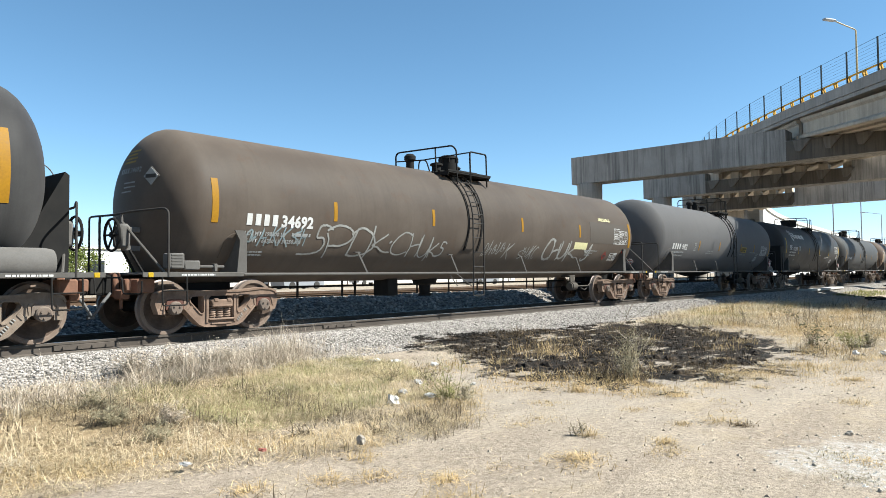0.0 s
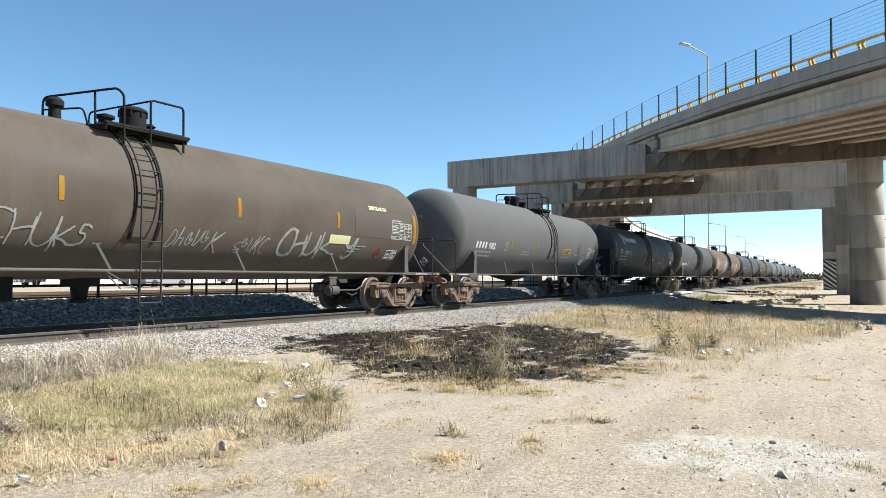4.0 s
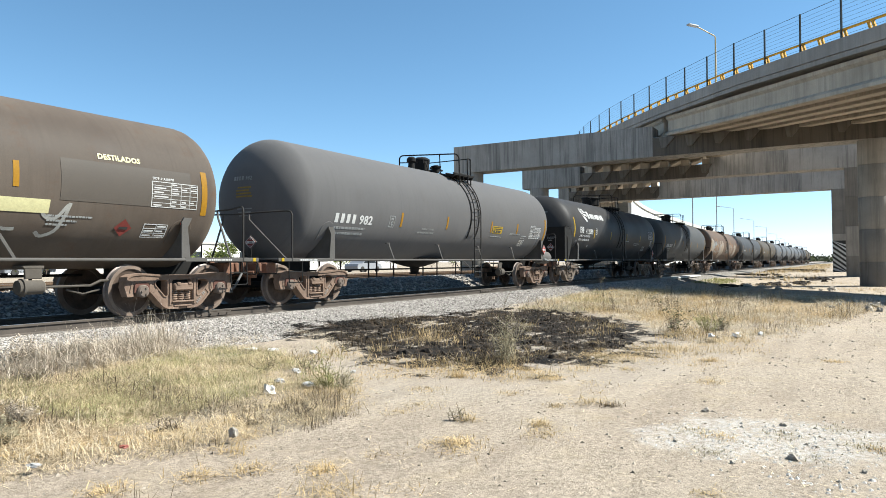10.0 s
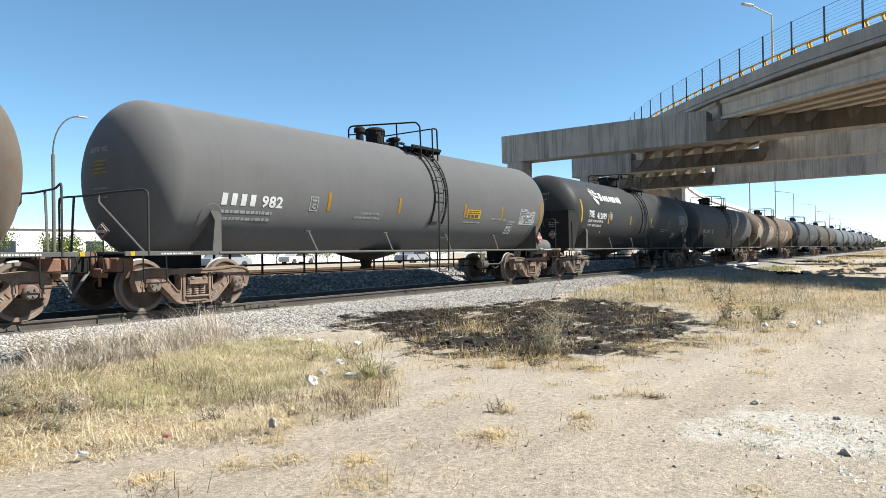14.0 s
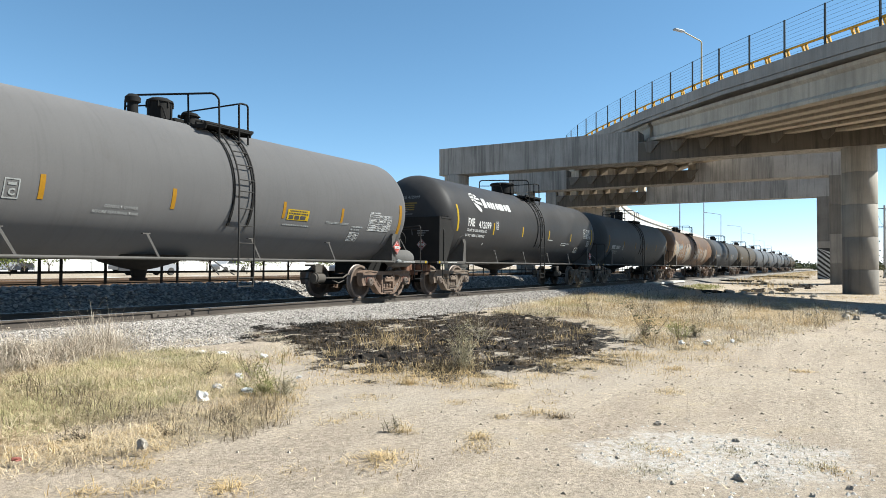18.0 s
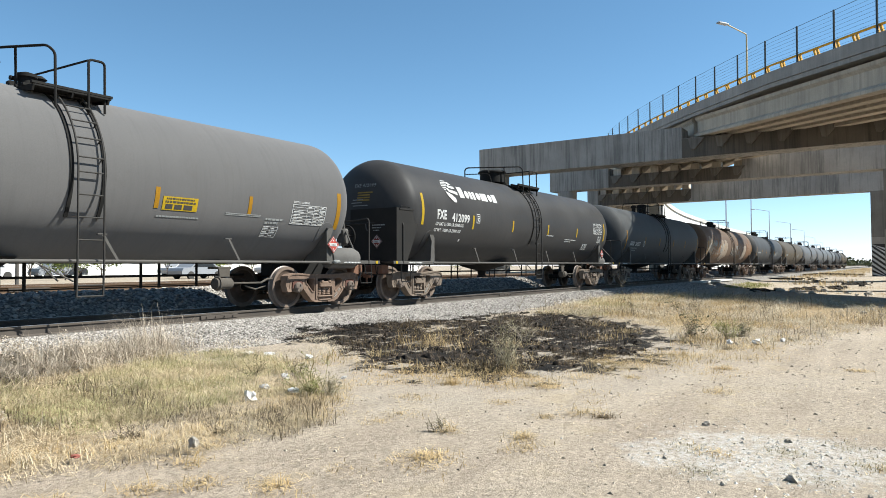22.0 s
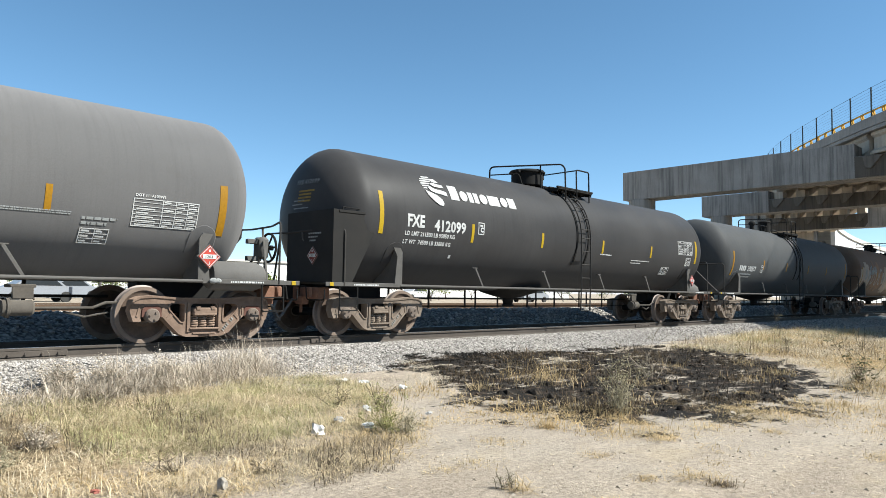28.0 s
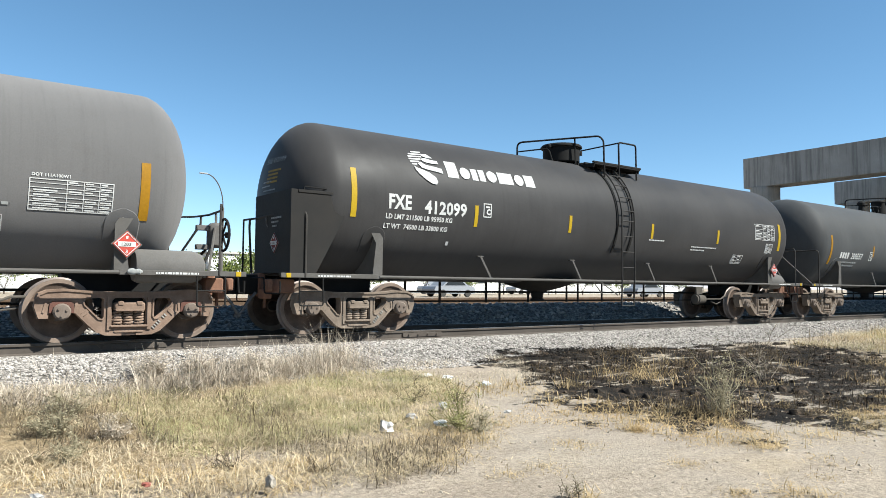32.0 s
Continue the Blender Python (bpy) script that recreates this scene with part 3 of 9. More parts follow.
def arc(points, r=0.12, steps=4):
    """A polyline with its corners rounded."""
    pts = [Vector(p) for p in points]
    out = [pts[0]]
    for a, b, c in zip(pts, pts[1:], pts[2:]):
        u, w = (a - b), (c - b)
        d = min(r, u.length * 0.45, w.length * 0.45)
        p, q = b + u.normalized() * d, b + w.normalized() * d
        for k in range(steps + 1):
            t = k / steps
            out.append(p.lerp(b, t).lerp(b.lerp(q, t), t))
    return out + [pts[-1]]


# ---- plan ----
RAIL_Y, RAIL_Z = 11.44, 0.5            # near rail's centre, top of the rail
MID_Y = RAIL_Y + 0.753                 # middle of the track
MID2_Y, RAIL2_Z = 17.2, 1.0           # the second track, on a higher bed


def ground_z(x, y):
    z = 0.035 * noise.noise(Vector((x * 0.35, y * 0.35, 0))) + 0.015 * noise.noise(Vector((x * 1.7, y * 1.7, 3)))
    if abs(x) > 140 or abs(y) > 90:
        z *= 0.2
    t = min(max((y - 5.0) / 4.5, 0), 1)
    z += 0.14 * t * t * (3 - 2 * t)
    e = min(max((x - 13.0) / 13.0, 0), 1)
    side = 1 - min(max((y - 7.0) / 2.5, 0), 1)
    z += 0.26 * e * e * (3 - 2 * e) * side
    f = min(max((x - 26.5) / 7.5, 0), 1)
    g = min(max((x - 52.0) / 24.0, 0), 1)
    z -= 0.38 * f * f * (3 - 2 * f) * (1 - g * g * (3 - 2 * g)) * side
    if y > 9.5:
        z -= 0.1 * min((y - 9.5) / 1.0, 1.0)
    u = min(max((y - 18.0) / 4.0, 0), 1)
    z += 0.42 * u
    return z


def spaced(lo, hi, fine_lo, fine_hi, step, grow=1.28):
    """Grid lines: even between fine_lo and fine_hi, wider and wider outside."""
    g = list(np.arange(fine_lo, fine_hi + step / 2, step))
    d, x = step, fine_hi
    while x < hi:
        d *= grow
        x += d
        g.append(min(x, hi))
    d, x, pre = step, fine_lo, []
    while x > lo:
        d *= grow
        x -= d
        pre.append(max(x, lo))
    return list(reversed(pre)) + g


def build_ground():
    xs, ys = spaced(-1500, 4000, -4, 40, 0.22), spaced(-2500, 3000, -8, 12, 0.22)
    vs = [(x, y, ground_z(x, y)) for y in ys for x in xs]
    w = len(xs)
    fs = [(j * w + i, j * w + i + 1, (j + 1) * w + i + 1, (j + 1) * w + i) for j in range(len(ys) - 1) for i in range(w - 1)]
    ob = new("ground", raw_mesh("ground", vs, fs, M_DIRT, True))
    tagged(ob, "dry pale dirt lot with scorched and lime-white patches", "ground", kind="structure")


build_ground()

BED = [(8.75, 0.02), (9.35, 0.17), (10.0, 0.29), (10.45, 0.335), (11.2, 0.34), (12.2, 0.33), (13.2, 0.34), (13.9, 0.38), (14.2, 0.50),
       (14.6, 0.68), (15.05, 0.83), (15.5, 0.85), (17.4, 0.83), (18.6, 0.83), (19.3, 0.74), (20.2, 0.45), (20.9, 0.20)]


def bed_z(y):
    return float(np.interp(y, [p[0] for p in BED], [p[1] for p in BED]))


def build_ballast():
    xs = spaced(-300, 900, -6, 60, 0.25)
    ys = []
    for (a, _), (b, _) in zip(BED, BED[1:]):
        ys += list(np.linspace(a, b, 4)[:-1])
    ys.append(BED[-1][0])
    w = len(xs)
    vs = []
    for y in ys:
        for x in xs:
            edge = 0.35 * noise.noise(Vector((x * 0.5, 0, 7))) * max(0, 1 - (y - 8.75) / 1.2)
            vs.append((x, y + edge, bed_z(y) + 0.018 * noise.noise(Vector((x * 2.2, y * 2.2, 5)))))
    fs = [(j * w + i, j * w + i + 1, (j + 1) * w + i + 1, (j + 1) * w + i) for j in range(len(ys) - 1) for i in range(w - 1)]
    bed = new("ballast_bed", raw_mesh("ballast_bed", vs, fs, M_BALLAST, True))
    tagged(bed, "crushed grey stone bed under two railway tracks", "ballast", kind="structure")
    # loose stones
    rng = np.random.default_rng(5)
    ico = np.array([(0, 0, 1), (0.89, 0, 0.45), (0.28, 0.85, 0.45), (-0.72, 0.53, 0.45), (-0.72, -0.53, 0.45), (0.28, -0.85, 0.45),
                    (0.72, 0.53, -0.45), (-0.28, 0.85, -0.45), (-0.89, 0, -0.45), (-0.28, -0.85, -0.45), (0.72, -0.53, -0.45)])
    icf = [(0, 1, 2), (0, 2, 3), (0, 3, 4), (0, 4, 5), (0, 5, 1), (1, 6, 2), (2, 7, 3), (3, 8, 4), (4, 9, 5), (5, 10, 1), (2, 6, 7), (3, 7, 8), (4, 8, 9), (5, 9, 10), (1, 10, 6)]
    zones = [(2.0, 22.0, 8.6, 11.1, 36000, 0.0215), (22.0, 46.0, 8.8, 11.1, 13000, 0.033), (2, 50, 13.4, 15.9, 6500, 0.055), (5, 50, 11.7, 12.7, 1500, 0.05)]
    V, F, k = [], [], 0
    for x0, x1, y0, y1, count, size in zones:
        xx, yy = rng.uniform(x0, x1, count), rng.uniform(y0, y1, count)
        for x, y in zip(xx, yy):
            if y < 9.1 and noise.noise(Vector((x * 0.6, y * 1.2, 1))) > 0.55 * (y - 8.6) / 0.5:
                continue
            s = size * rng.uniform(0.6, 1.35)
            p = ico * rng.uniform(0.65, 1.2, (11, 1)) * (s, s * rng.uniform(0.6, 1), s * rng.uniform(0.5, 0.9))
            a = rng.uniform(0, 6.28)
            c, d = math.cos(a), math.sin(a)
            q = np.stack([c * p[:, 0] - d * p[:, 1] + x, d * p[:, 0] + c * p[:, 1] + y, p[:, 2] + max(bed_z(y), ground_z(x, y)) + s * 0.15], 1)
            V += q.tolist()
            F += [(i + k, j + k, h + k) for i, j, h in icf]
            k += 11
    st = new("ballast_stones", raw_mesh("ballast_stones", V, F, M_STONES))
    tagged(st, "loose pale grey crushed ballast stones", "stones", kind="stuff")


build_ballast()

RAIL_OUT = [(-0.07, 0), (0.07, 0), (0.07, 0.015), (0.012, 0.035), (0.010, 0.125), (0.036, 0.135), (0.036, 0.165), (0.028, 0.172),
            (-0.028, 0.172), (-0.036, 0.165), (-0.036, 0.135), (-0.010, 0.125), (-0.012, 0.035), (-0.07, 0.015)]


def build_track(name, mid, top, joints, label, steel=None):
    steel = steel or M_RAIL
    t = empty(name, pose(0, mid, top - 0.172), label=label, category="railway track", kind="structure")
    n = len(RAIL_OUT)
    xs = [-300] + list(np.arange(-10, 120, 6.0)) + [200, 400, 900]
    for side in (-1, 1):
        y0 = side * 0.753
        vs = [(x, y0 + u, w) for x in xs for u, w in RAIL_OUT]
        fs = [(i * n + k, i * n + (k + 1) % n, (i + 1) * n + (k + 1) % n, (i + 1) * n + k) for i in range(len(xs) - 1) for k in range(n)]
        rail = part("rail", raw_mesh("rail", vs, fs, steel), steel, t, "rust-brown steel rail")
        me = rail.data
        me.materials.append(M_RAILTOP)
        for p in me.polygons:
            if p.index % n == 7:
                p.material_index = 1
        if side == -1:
            for x in joints:
                sh = Shape().box((x, y0 - 0.032, 0.085), (0.92, 0.024, 0.085), 0.006)
                for k in range(4):
                    sh.rod([(x - 0.33 + 0.22 * k, y0 - 0.075, 0.085), (x - 0.33 + 0.22 * k, y0 - 0.03, 0.085)], 0.016, 6)
                part("joint_bar", sh, M_RAIL, rail, "bolted rail joint bar")
    return t


TRACK1 = build_track("railway_track_near", MID_Y, RAIL_Z, (4.9, 10.2, 22.6), "rusty steel rails on concrete ties in ballast")
TRACK2 = build_track("railway_track_far", MID2_Y, RAIL2_Z, (9.0,), "orange-brown rails of a second track on a higher bed", M_RUSTRAIL)


# ---- tank cars: x from the leading coupler back along the car, y 0 in the middle, z 0 on the rail ----
def wrap(points, r, zc, off=0.006):
    """Points (x, v) on the near side of a tank: v is the height along the shell above its middle."""
    return [(x, -(r + off) * math.cos(v / r), zc + (r + off) * math.sin(v / r)) for x, v in points]


def patch_shape(x0, x1, v0, v1, r, zc, off=0.006, slant=0.0):
    """A thin curved sheet on the near side."""
    n = max(2, int(abs(v1 - v0) / 0.06) + 1)
    sh = Shape()
    vs, fs = [], []
    for k in range(n + 1):
        v = v0 + (v1 - v0) * k / n
        d = slant * k / n
        a, b = wrap([(x0 + d, v), (x1 + d, v)], r, zc, off)
        c, e = wrap([(x0 + d, v), (x1 + d, v)], r, zc, off - 0.004)
        vs += [a, b, c, e]
        if k:
            i = 4 * k
            fs += [(i - 4, i - 3, i + 1, i), (i - 2, i + 2, i + 3, i - 1), (i - 4, i, i + 2, i - 2), (i - 3, i - 1, i + 3, i + 1)]
    fs += [(0, 2, 3, 1), (4 * n, 4 * n + 1, 4 * n + 3, 4 * n + 2)]
    return sh.add(vs, fs)


def letters(body, size, x, v, r, zc, material, parent, name="stencil_text", bold=0.012, width=1.0, label="", slant=0.0, fade=False):
    """Stencilled characters laid on the near side of the shell, or flat when r is 0."""
    cu = bpy.data.curves.new("type", "FONT")
    cu.body, cu.size, cu.offset, cu.space_character, cu.resolution_u = body, size, bold * size / 0.25, 1.05, 2
    ob = new("type", cu)
    me = bpy.data.meshes.new_from_object(ob.evaluated_get(bpy.context.evaluated_depsgraph_get()))
    bpy.data.objects.remove(ob)
    bpy.data.curves.remove(cu)
    bm = bmesh.new()
    bm.from_mesh(me)
    bpy.data.meshes.remove(me)
    h = 0.07
    while h < size:
        bmesh.ops.bisect_plane(bm, geom=bm.verts[:] + bm.edges[:] + bm.faces[:], plane_co=(0, h, 0), plane_no=(0, 1, 0))
        h += 0.07
    for p in bm.verts:
        u, w = p.co.x * width + slant * p.co.y, p.co.y
        p.co = wrap([(x + u, v + w)], r, zc, 0.007)[0] if r else (x + u, zc, v + w)
    out = bpy.data.meshes.new(name)
    bm.to_mesh(out)
    bm.free()
    out.materials.append(material)
    ob = part(name, out, material, parent, label)
    return tagged(ob, label, kind="stuff") if name in ("load_limit_text", "light_weight_text", "table_heading") else ob


def bars(spec, r, zc, material, parent, name="stencil_bars", label=""):
    """Plain bars on the shell: (x0, x1, v0, v1)."""
    sh = Shape()
    for x0, x1, v0, v1 in spec:
        p = patch_shape(x0, x1, v0, v1, r, zc, 0.007)
        sh.add(p.v, p.f)
    ob = part(name, sh, material, parent, label)
    return tagged(ob, label, kind="stuff") if name in ("load_stencil", "small_stencil", "label_print") else ob


def text_bars(x, v, length, height, seed):
    """A line of unreadable writing as short bars."""
    rng, out, u = random.Random(seed), [], x
    while u < x + length:
        w = rng.uniform(0.6, 2.4) * height
        out.append((u, min(u + w, x + length), v, v + height))
        u += w + 0.45 * height
    return out


def block_marks(x, v, h, count, gap=0.2):
    """Plain bars in place of a company's mark."""
    w = h * 0.54
    gap += 0.08
    return [(x + k * (w + gap * h), x + k * (w + gap * h) + w, v, v + h) for k in range(count)]


def stroke(points, r, zc, width, sh):
    """A sprayed line on the shell, as a flat band."""
    pts = [Vector(p).to_2d() for p in points]
    dense = []
    for a, b in zip(pts, pts[1:]):
        n = max(1, int((b - a).length / 0.05))
        dense += [a.lerp(b, k / n) for k in range(n)]
    dense.append(pts[-1])
    vs, fs = [], []
    for i, p in enumerate(dense):
        d = (dense[min(i + 1, len(dense) - 1)] - dense[max(i - 1, 0)]).normalized()
        q = Vector((-d.y, d.x)) * width / 2
        vs += wrap([p + q, p - q], r, zc, 0.0065)
        if i:
            fs.append((2 * i - 2, 2 * i - 1, 2 * i + 1, 2 * i))
    sh.add(vs, fs)


def scrawl(x, v, h, count, seed, r, zc, material, parent, lean=0.25, width=0.035, advance=0.55):
    """Sprayed scribbles: looping strokes that spell nothing."""
    rng, sh, u = random.Random(seed), Shape(), x
    for k in range(count):
        w = h * rng.uniform(0.4, 0.75)
        kind = rng.randrange(7)
        if kind == 0:
            pts = [(u + w * (0.5 + 0.5 * math.cos(a)), h * (0.5 + 0.5 * math.sin(a))) for a in np.linspace(0.9, 5.2, 12)]
        elif kind == 1:
            pts = [(u, 0), (u + 0.1 * w, h), (u + 0.12 * w, 0.4 * h), (u + 0.6 * w, 0.5 * h), (u + 0.7 * w, 0)]
        elif kind == 2:
            pts = [(u, 0.9 * h), (u + 0.15 * w, 0.1 * h), (u + 0.5 * w, 0), (u + 0.8 * w, 0.3 * h), (u + 0.9 * w, 0.8 * h)]
        elif kind == 3:
            pts = [(u, -0.05 * h), (u + 0.15 * w, h), (u + 0.1 * w, 0.45 * h), (u + 0.9 * w, 1.05 * h), (u + 0.2 * w, 0.45 * h), (u + w, -0.15 * h)]
        elif kind == 4:
            pts = [(u, 0), (u + 0.08 * w, h)] + [(u + 0.1 * w + 0.6 * w * math.sin(a), h * (0.55 + 0.45 * math.cos(a))) for a in np.linspace(0, 3.1, 9)]
        elif kind == 5:
            pts = [(u + w * (0.5 + 0.45 * math.sin(1.6 * a)), h * (0.95 - a / 6.3)) for a in np.linspace(0.3, 5.9, 14)]
        else:
            pts = [(u + 0.4 * w * a / 3 + 0.3 * w * math.cos(2 * a), 0.5 * h + 0.4 * h * math.sin(2 * a) * math.cos(0.4 * a)) for a in np.linspace(0, 5, 22)]
        lift = 0.12 * h * rng.uniform(-1, 1)
        stroke([(a + lean * b, v + b + lift + 0.02 * rng.uniform(-1, 1)) for a, b in pts], r, zc, width * rng.uniform(0.7, 1.15), sh)
        u += w + h * advance * rng.uniform(0.2, 0.5)
    return part("graffiti_tag", sh, material, parent, "sprayed scribbled graffiti")


TAGS = {"S": [[(0.95, 0.88), (0.75, 1.0), (0.5, 0.97), (0.42, 0.62), (0.62, 0.60), (0.72, 0.42), (0.62, 0.14), (0.3, 0.02), (-0.1, 0.0)]],
        "P": [[(0.02, 0.78), (0.12, 0.5), (0.1, -0.05)], [(0.0, 0.85), (0.4, 1.02), (0.85, 0.92), (0.95, 0.66), (0.65, 0.42), (0.15, 0.38)]],
        "D": [[(0.22, 0.95), (0.1, 0.55), (0.02, 0.02)], [(0.0, 0.75), (0.35, 0.98), (0.8, 0.82), (1.0, 0.45), (0.75, 0.12), (0.3, 0.0), (0.0, 0.05)]],
        "K": [[(0.18, 1.05), (0.12, 0.6), (0.0, 0.0)], [(0.75, 0.82), (0.45, 0.62), (0.2, 0.45), (0.45, 0.38), (0.7, 0.25), (1.0, 0.24)]],
        "C": [[(0.95, 0.92), (0.6, 1.02), (0.25, 0.8), (0.02, 0.42), (0.1, 0.08), (0.45, -0.02), (0.85, 0.14)]],
        "H": [[(0.1, 1.0), (0.14, 0.55), (0.02, 0.0)], [(0.12, 0.42), (0.5, 0.52), (0.85, 0.55)], [(0.98, 0.95), (0.88, 0.5), (0.8, -0.02)]],
        "U": [[(0.05, 0.95), (0.02, 0.5), (0.15, 0.1), (0.45, 0.02), (0.75, 0.3), (0.92, 0.98)], [(0.92, 0.98), (0.86, 0.4), (0.95, 0.0)]],
        "Y": [[(0.05, 0.95), (0.15, 0.6), (0.5, 0.5), (0.85, 0.95)], [(0.9, 1.0), (0.75, 0.5), (0.6, 0.1), (0.25, -0.1), (0.05, 0.05)]],
        "dot": [[(0.0, 0.0), (0.5, 0.5), (1.0, 1.0)]]}


def curved(pts, n=6):
    """A smooth line through points of the plane."""
    P = [Vector(p) for p in pts]
    P = [2 * P[0] - P[1]] + P + [2 * P[-1] - P[-2]]
    out = []
    for a, b, c, d in zip(P, P[1:], P[2:], P[3:]):
        for k in range(n):
            t = k / n
            out.append(0.5 * (2 * b + (c - a) * t + (2 * a - 5 * b + 4 * c - d) * t * t + (3 * b - 3 * c + d - a) * t ** 3))
    return out + [P[-2]]


def tag(letters_of, r, zc, material, parent, width=0.04, seed=1):
    """Sprayed letters, each in its own box on the shell: letter, x from and to, v from and to."""
    rng = random.Random(seed)
    for ch, x0, x1, v0, v1 in letters_of:
        sh = Shape()
        for line in TAGS[ch]:
            pts = [(x0 + (x1 - x0) * p, v0 + (v1 - v0) * q) for p, q in line]
            stroke([(p.x + 0.006 * rng.uniform(-1, 1), p.y + 0.006 * rng.uniform(-1, 1)) for p in curved(pts)], r, zc, width * rng.uniform(0.85, 1.15), sh)
        part("graffiti_letter", sh, material, parent, "sprayed chalky graffiti letter")


def tank_mesh(L, r, zc, material, key, ends=(0.6, 0.6)):
    def build():
        x0, x1, hd = ends[0], L - ends[1], r * 0.52
        prof = [(r * math.sin(a), x0 + hd * (1 - math.cos(a))) for a in np.linspace(0.04, math.pi / 2, 12)]
        mids = list(np.linspace(x0 + hd, x1 - hd, 9))[1:-1]
        prof += [(r, x) for x in mids]
        prof += [(r * math.sin(a), x1 - hd * (1 - math.cos(a))) for a in np.linspace(math.pi / 2, 0.04, 12)]
        return Shape().turned([(a, h) for a, h in prof], "x", 64, (0, 0, zc)).mesh("tank_shell", material)
    return stored(("tank", key), build)


def wheel_mesh():
    """Wheel with flange, hollow plate and hub; axle along y, outer face at y 0."""
    prof = [(0.09, 0.03), (0.13, 0.02), (0.15, -0.005), (0.19, 0.035), (0.33, 0.05), (0.385, 0.02), (0.40, 0.0), (0.457, 0.004), (0.460, 0.10), (0.485, 0.115), (0.48, 0.135), (0.40, 0.14), (0.385, 0.12), (0.2, 0.09), (0.12, 0.16), (0.09, 0.16)]
    me = Shape().turned(prof, "y", 40).mesh("wheel", M_WHEEL)
    me.materials.append(M_TREAD)
    me.materials.append(M_PLATE)
    for p in me.polygons:
        d = math.hypot(p.center.x, p.center.z)
        if d > 0.43 and p.center.y < 0.11:
            p.material_index = 1
        elif 0.14 < d < 0.37:
            p.material_index = 2
    return me


def cap_mesh(material):
    sh = Shape().turned([(0.10, 0.10), (0.115, 0.0), (0.115, -0.05), (0.095, -0.075), (0.03, -0.08)], "y", 20)
    for k in range(3):
        a = 2 * math.pi * k / 3 + 0.4
        sh.rod([(0.06 * math.cos(a), -0.10, 0.06 * math.sin(a)), (0.06 * math.cos(a), -0.06, 0.06 * math.sin(a))], 0.018, 6)
    return sh.mesh("bearing_cap", material)


def plate_with_holes(outline, holes, y0, y1):
    """A thick plate in the xz plane with real openings."""
    bm = bmesh.new()
    loops, edges = [], []
    for ring in [outline] + holes:
        vs = [bm.verts.new((u, 0, w)) for u, w in ring]
        edges += [bm.edges.new((vs[k], vs[(k + 1) % len(vs)])) for k in range(len(vs))]
        loops.append(vs)
    bmesh.ops.triangle_fill(bm, edges=edges, use_beauty=True)
    bm.verts.index_update()
    pts = [(q.co.x, q.co.z) for q in bm.verts]
    n = len(pts)
    fs = []
    for f in bm.faces:
        k = [q.index for q in f.verts]
        fs += [tuple(k), tuple(q + n for q in reversed(k))]
    for vs in loops:
        m = len(vs)
        fs += [(vs[k].index, vs[(k + 1) % m].index, vs[(k + 1) % m].index + n, vs[k].index + n) for k in range(m)]
    bm.free()
    return [(u, y0, w) for u, w in pts] + [(u, y1, w) for u, w in pts], fs


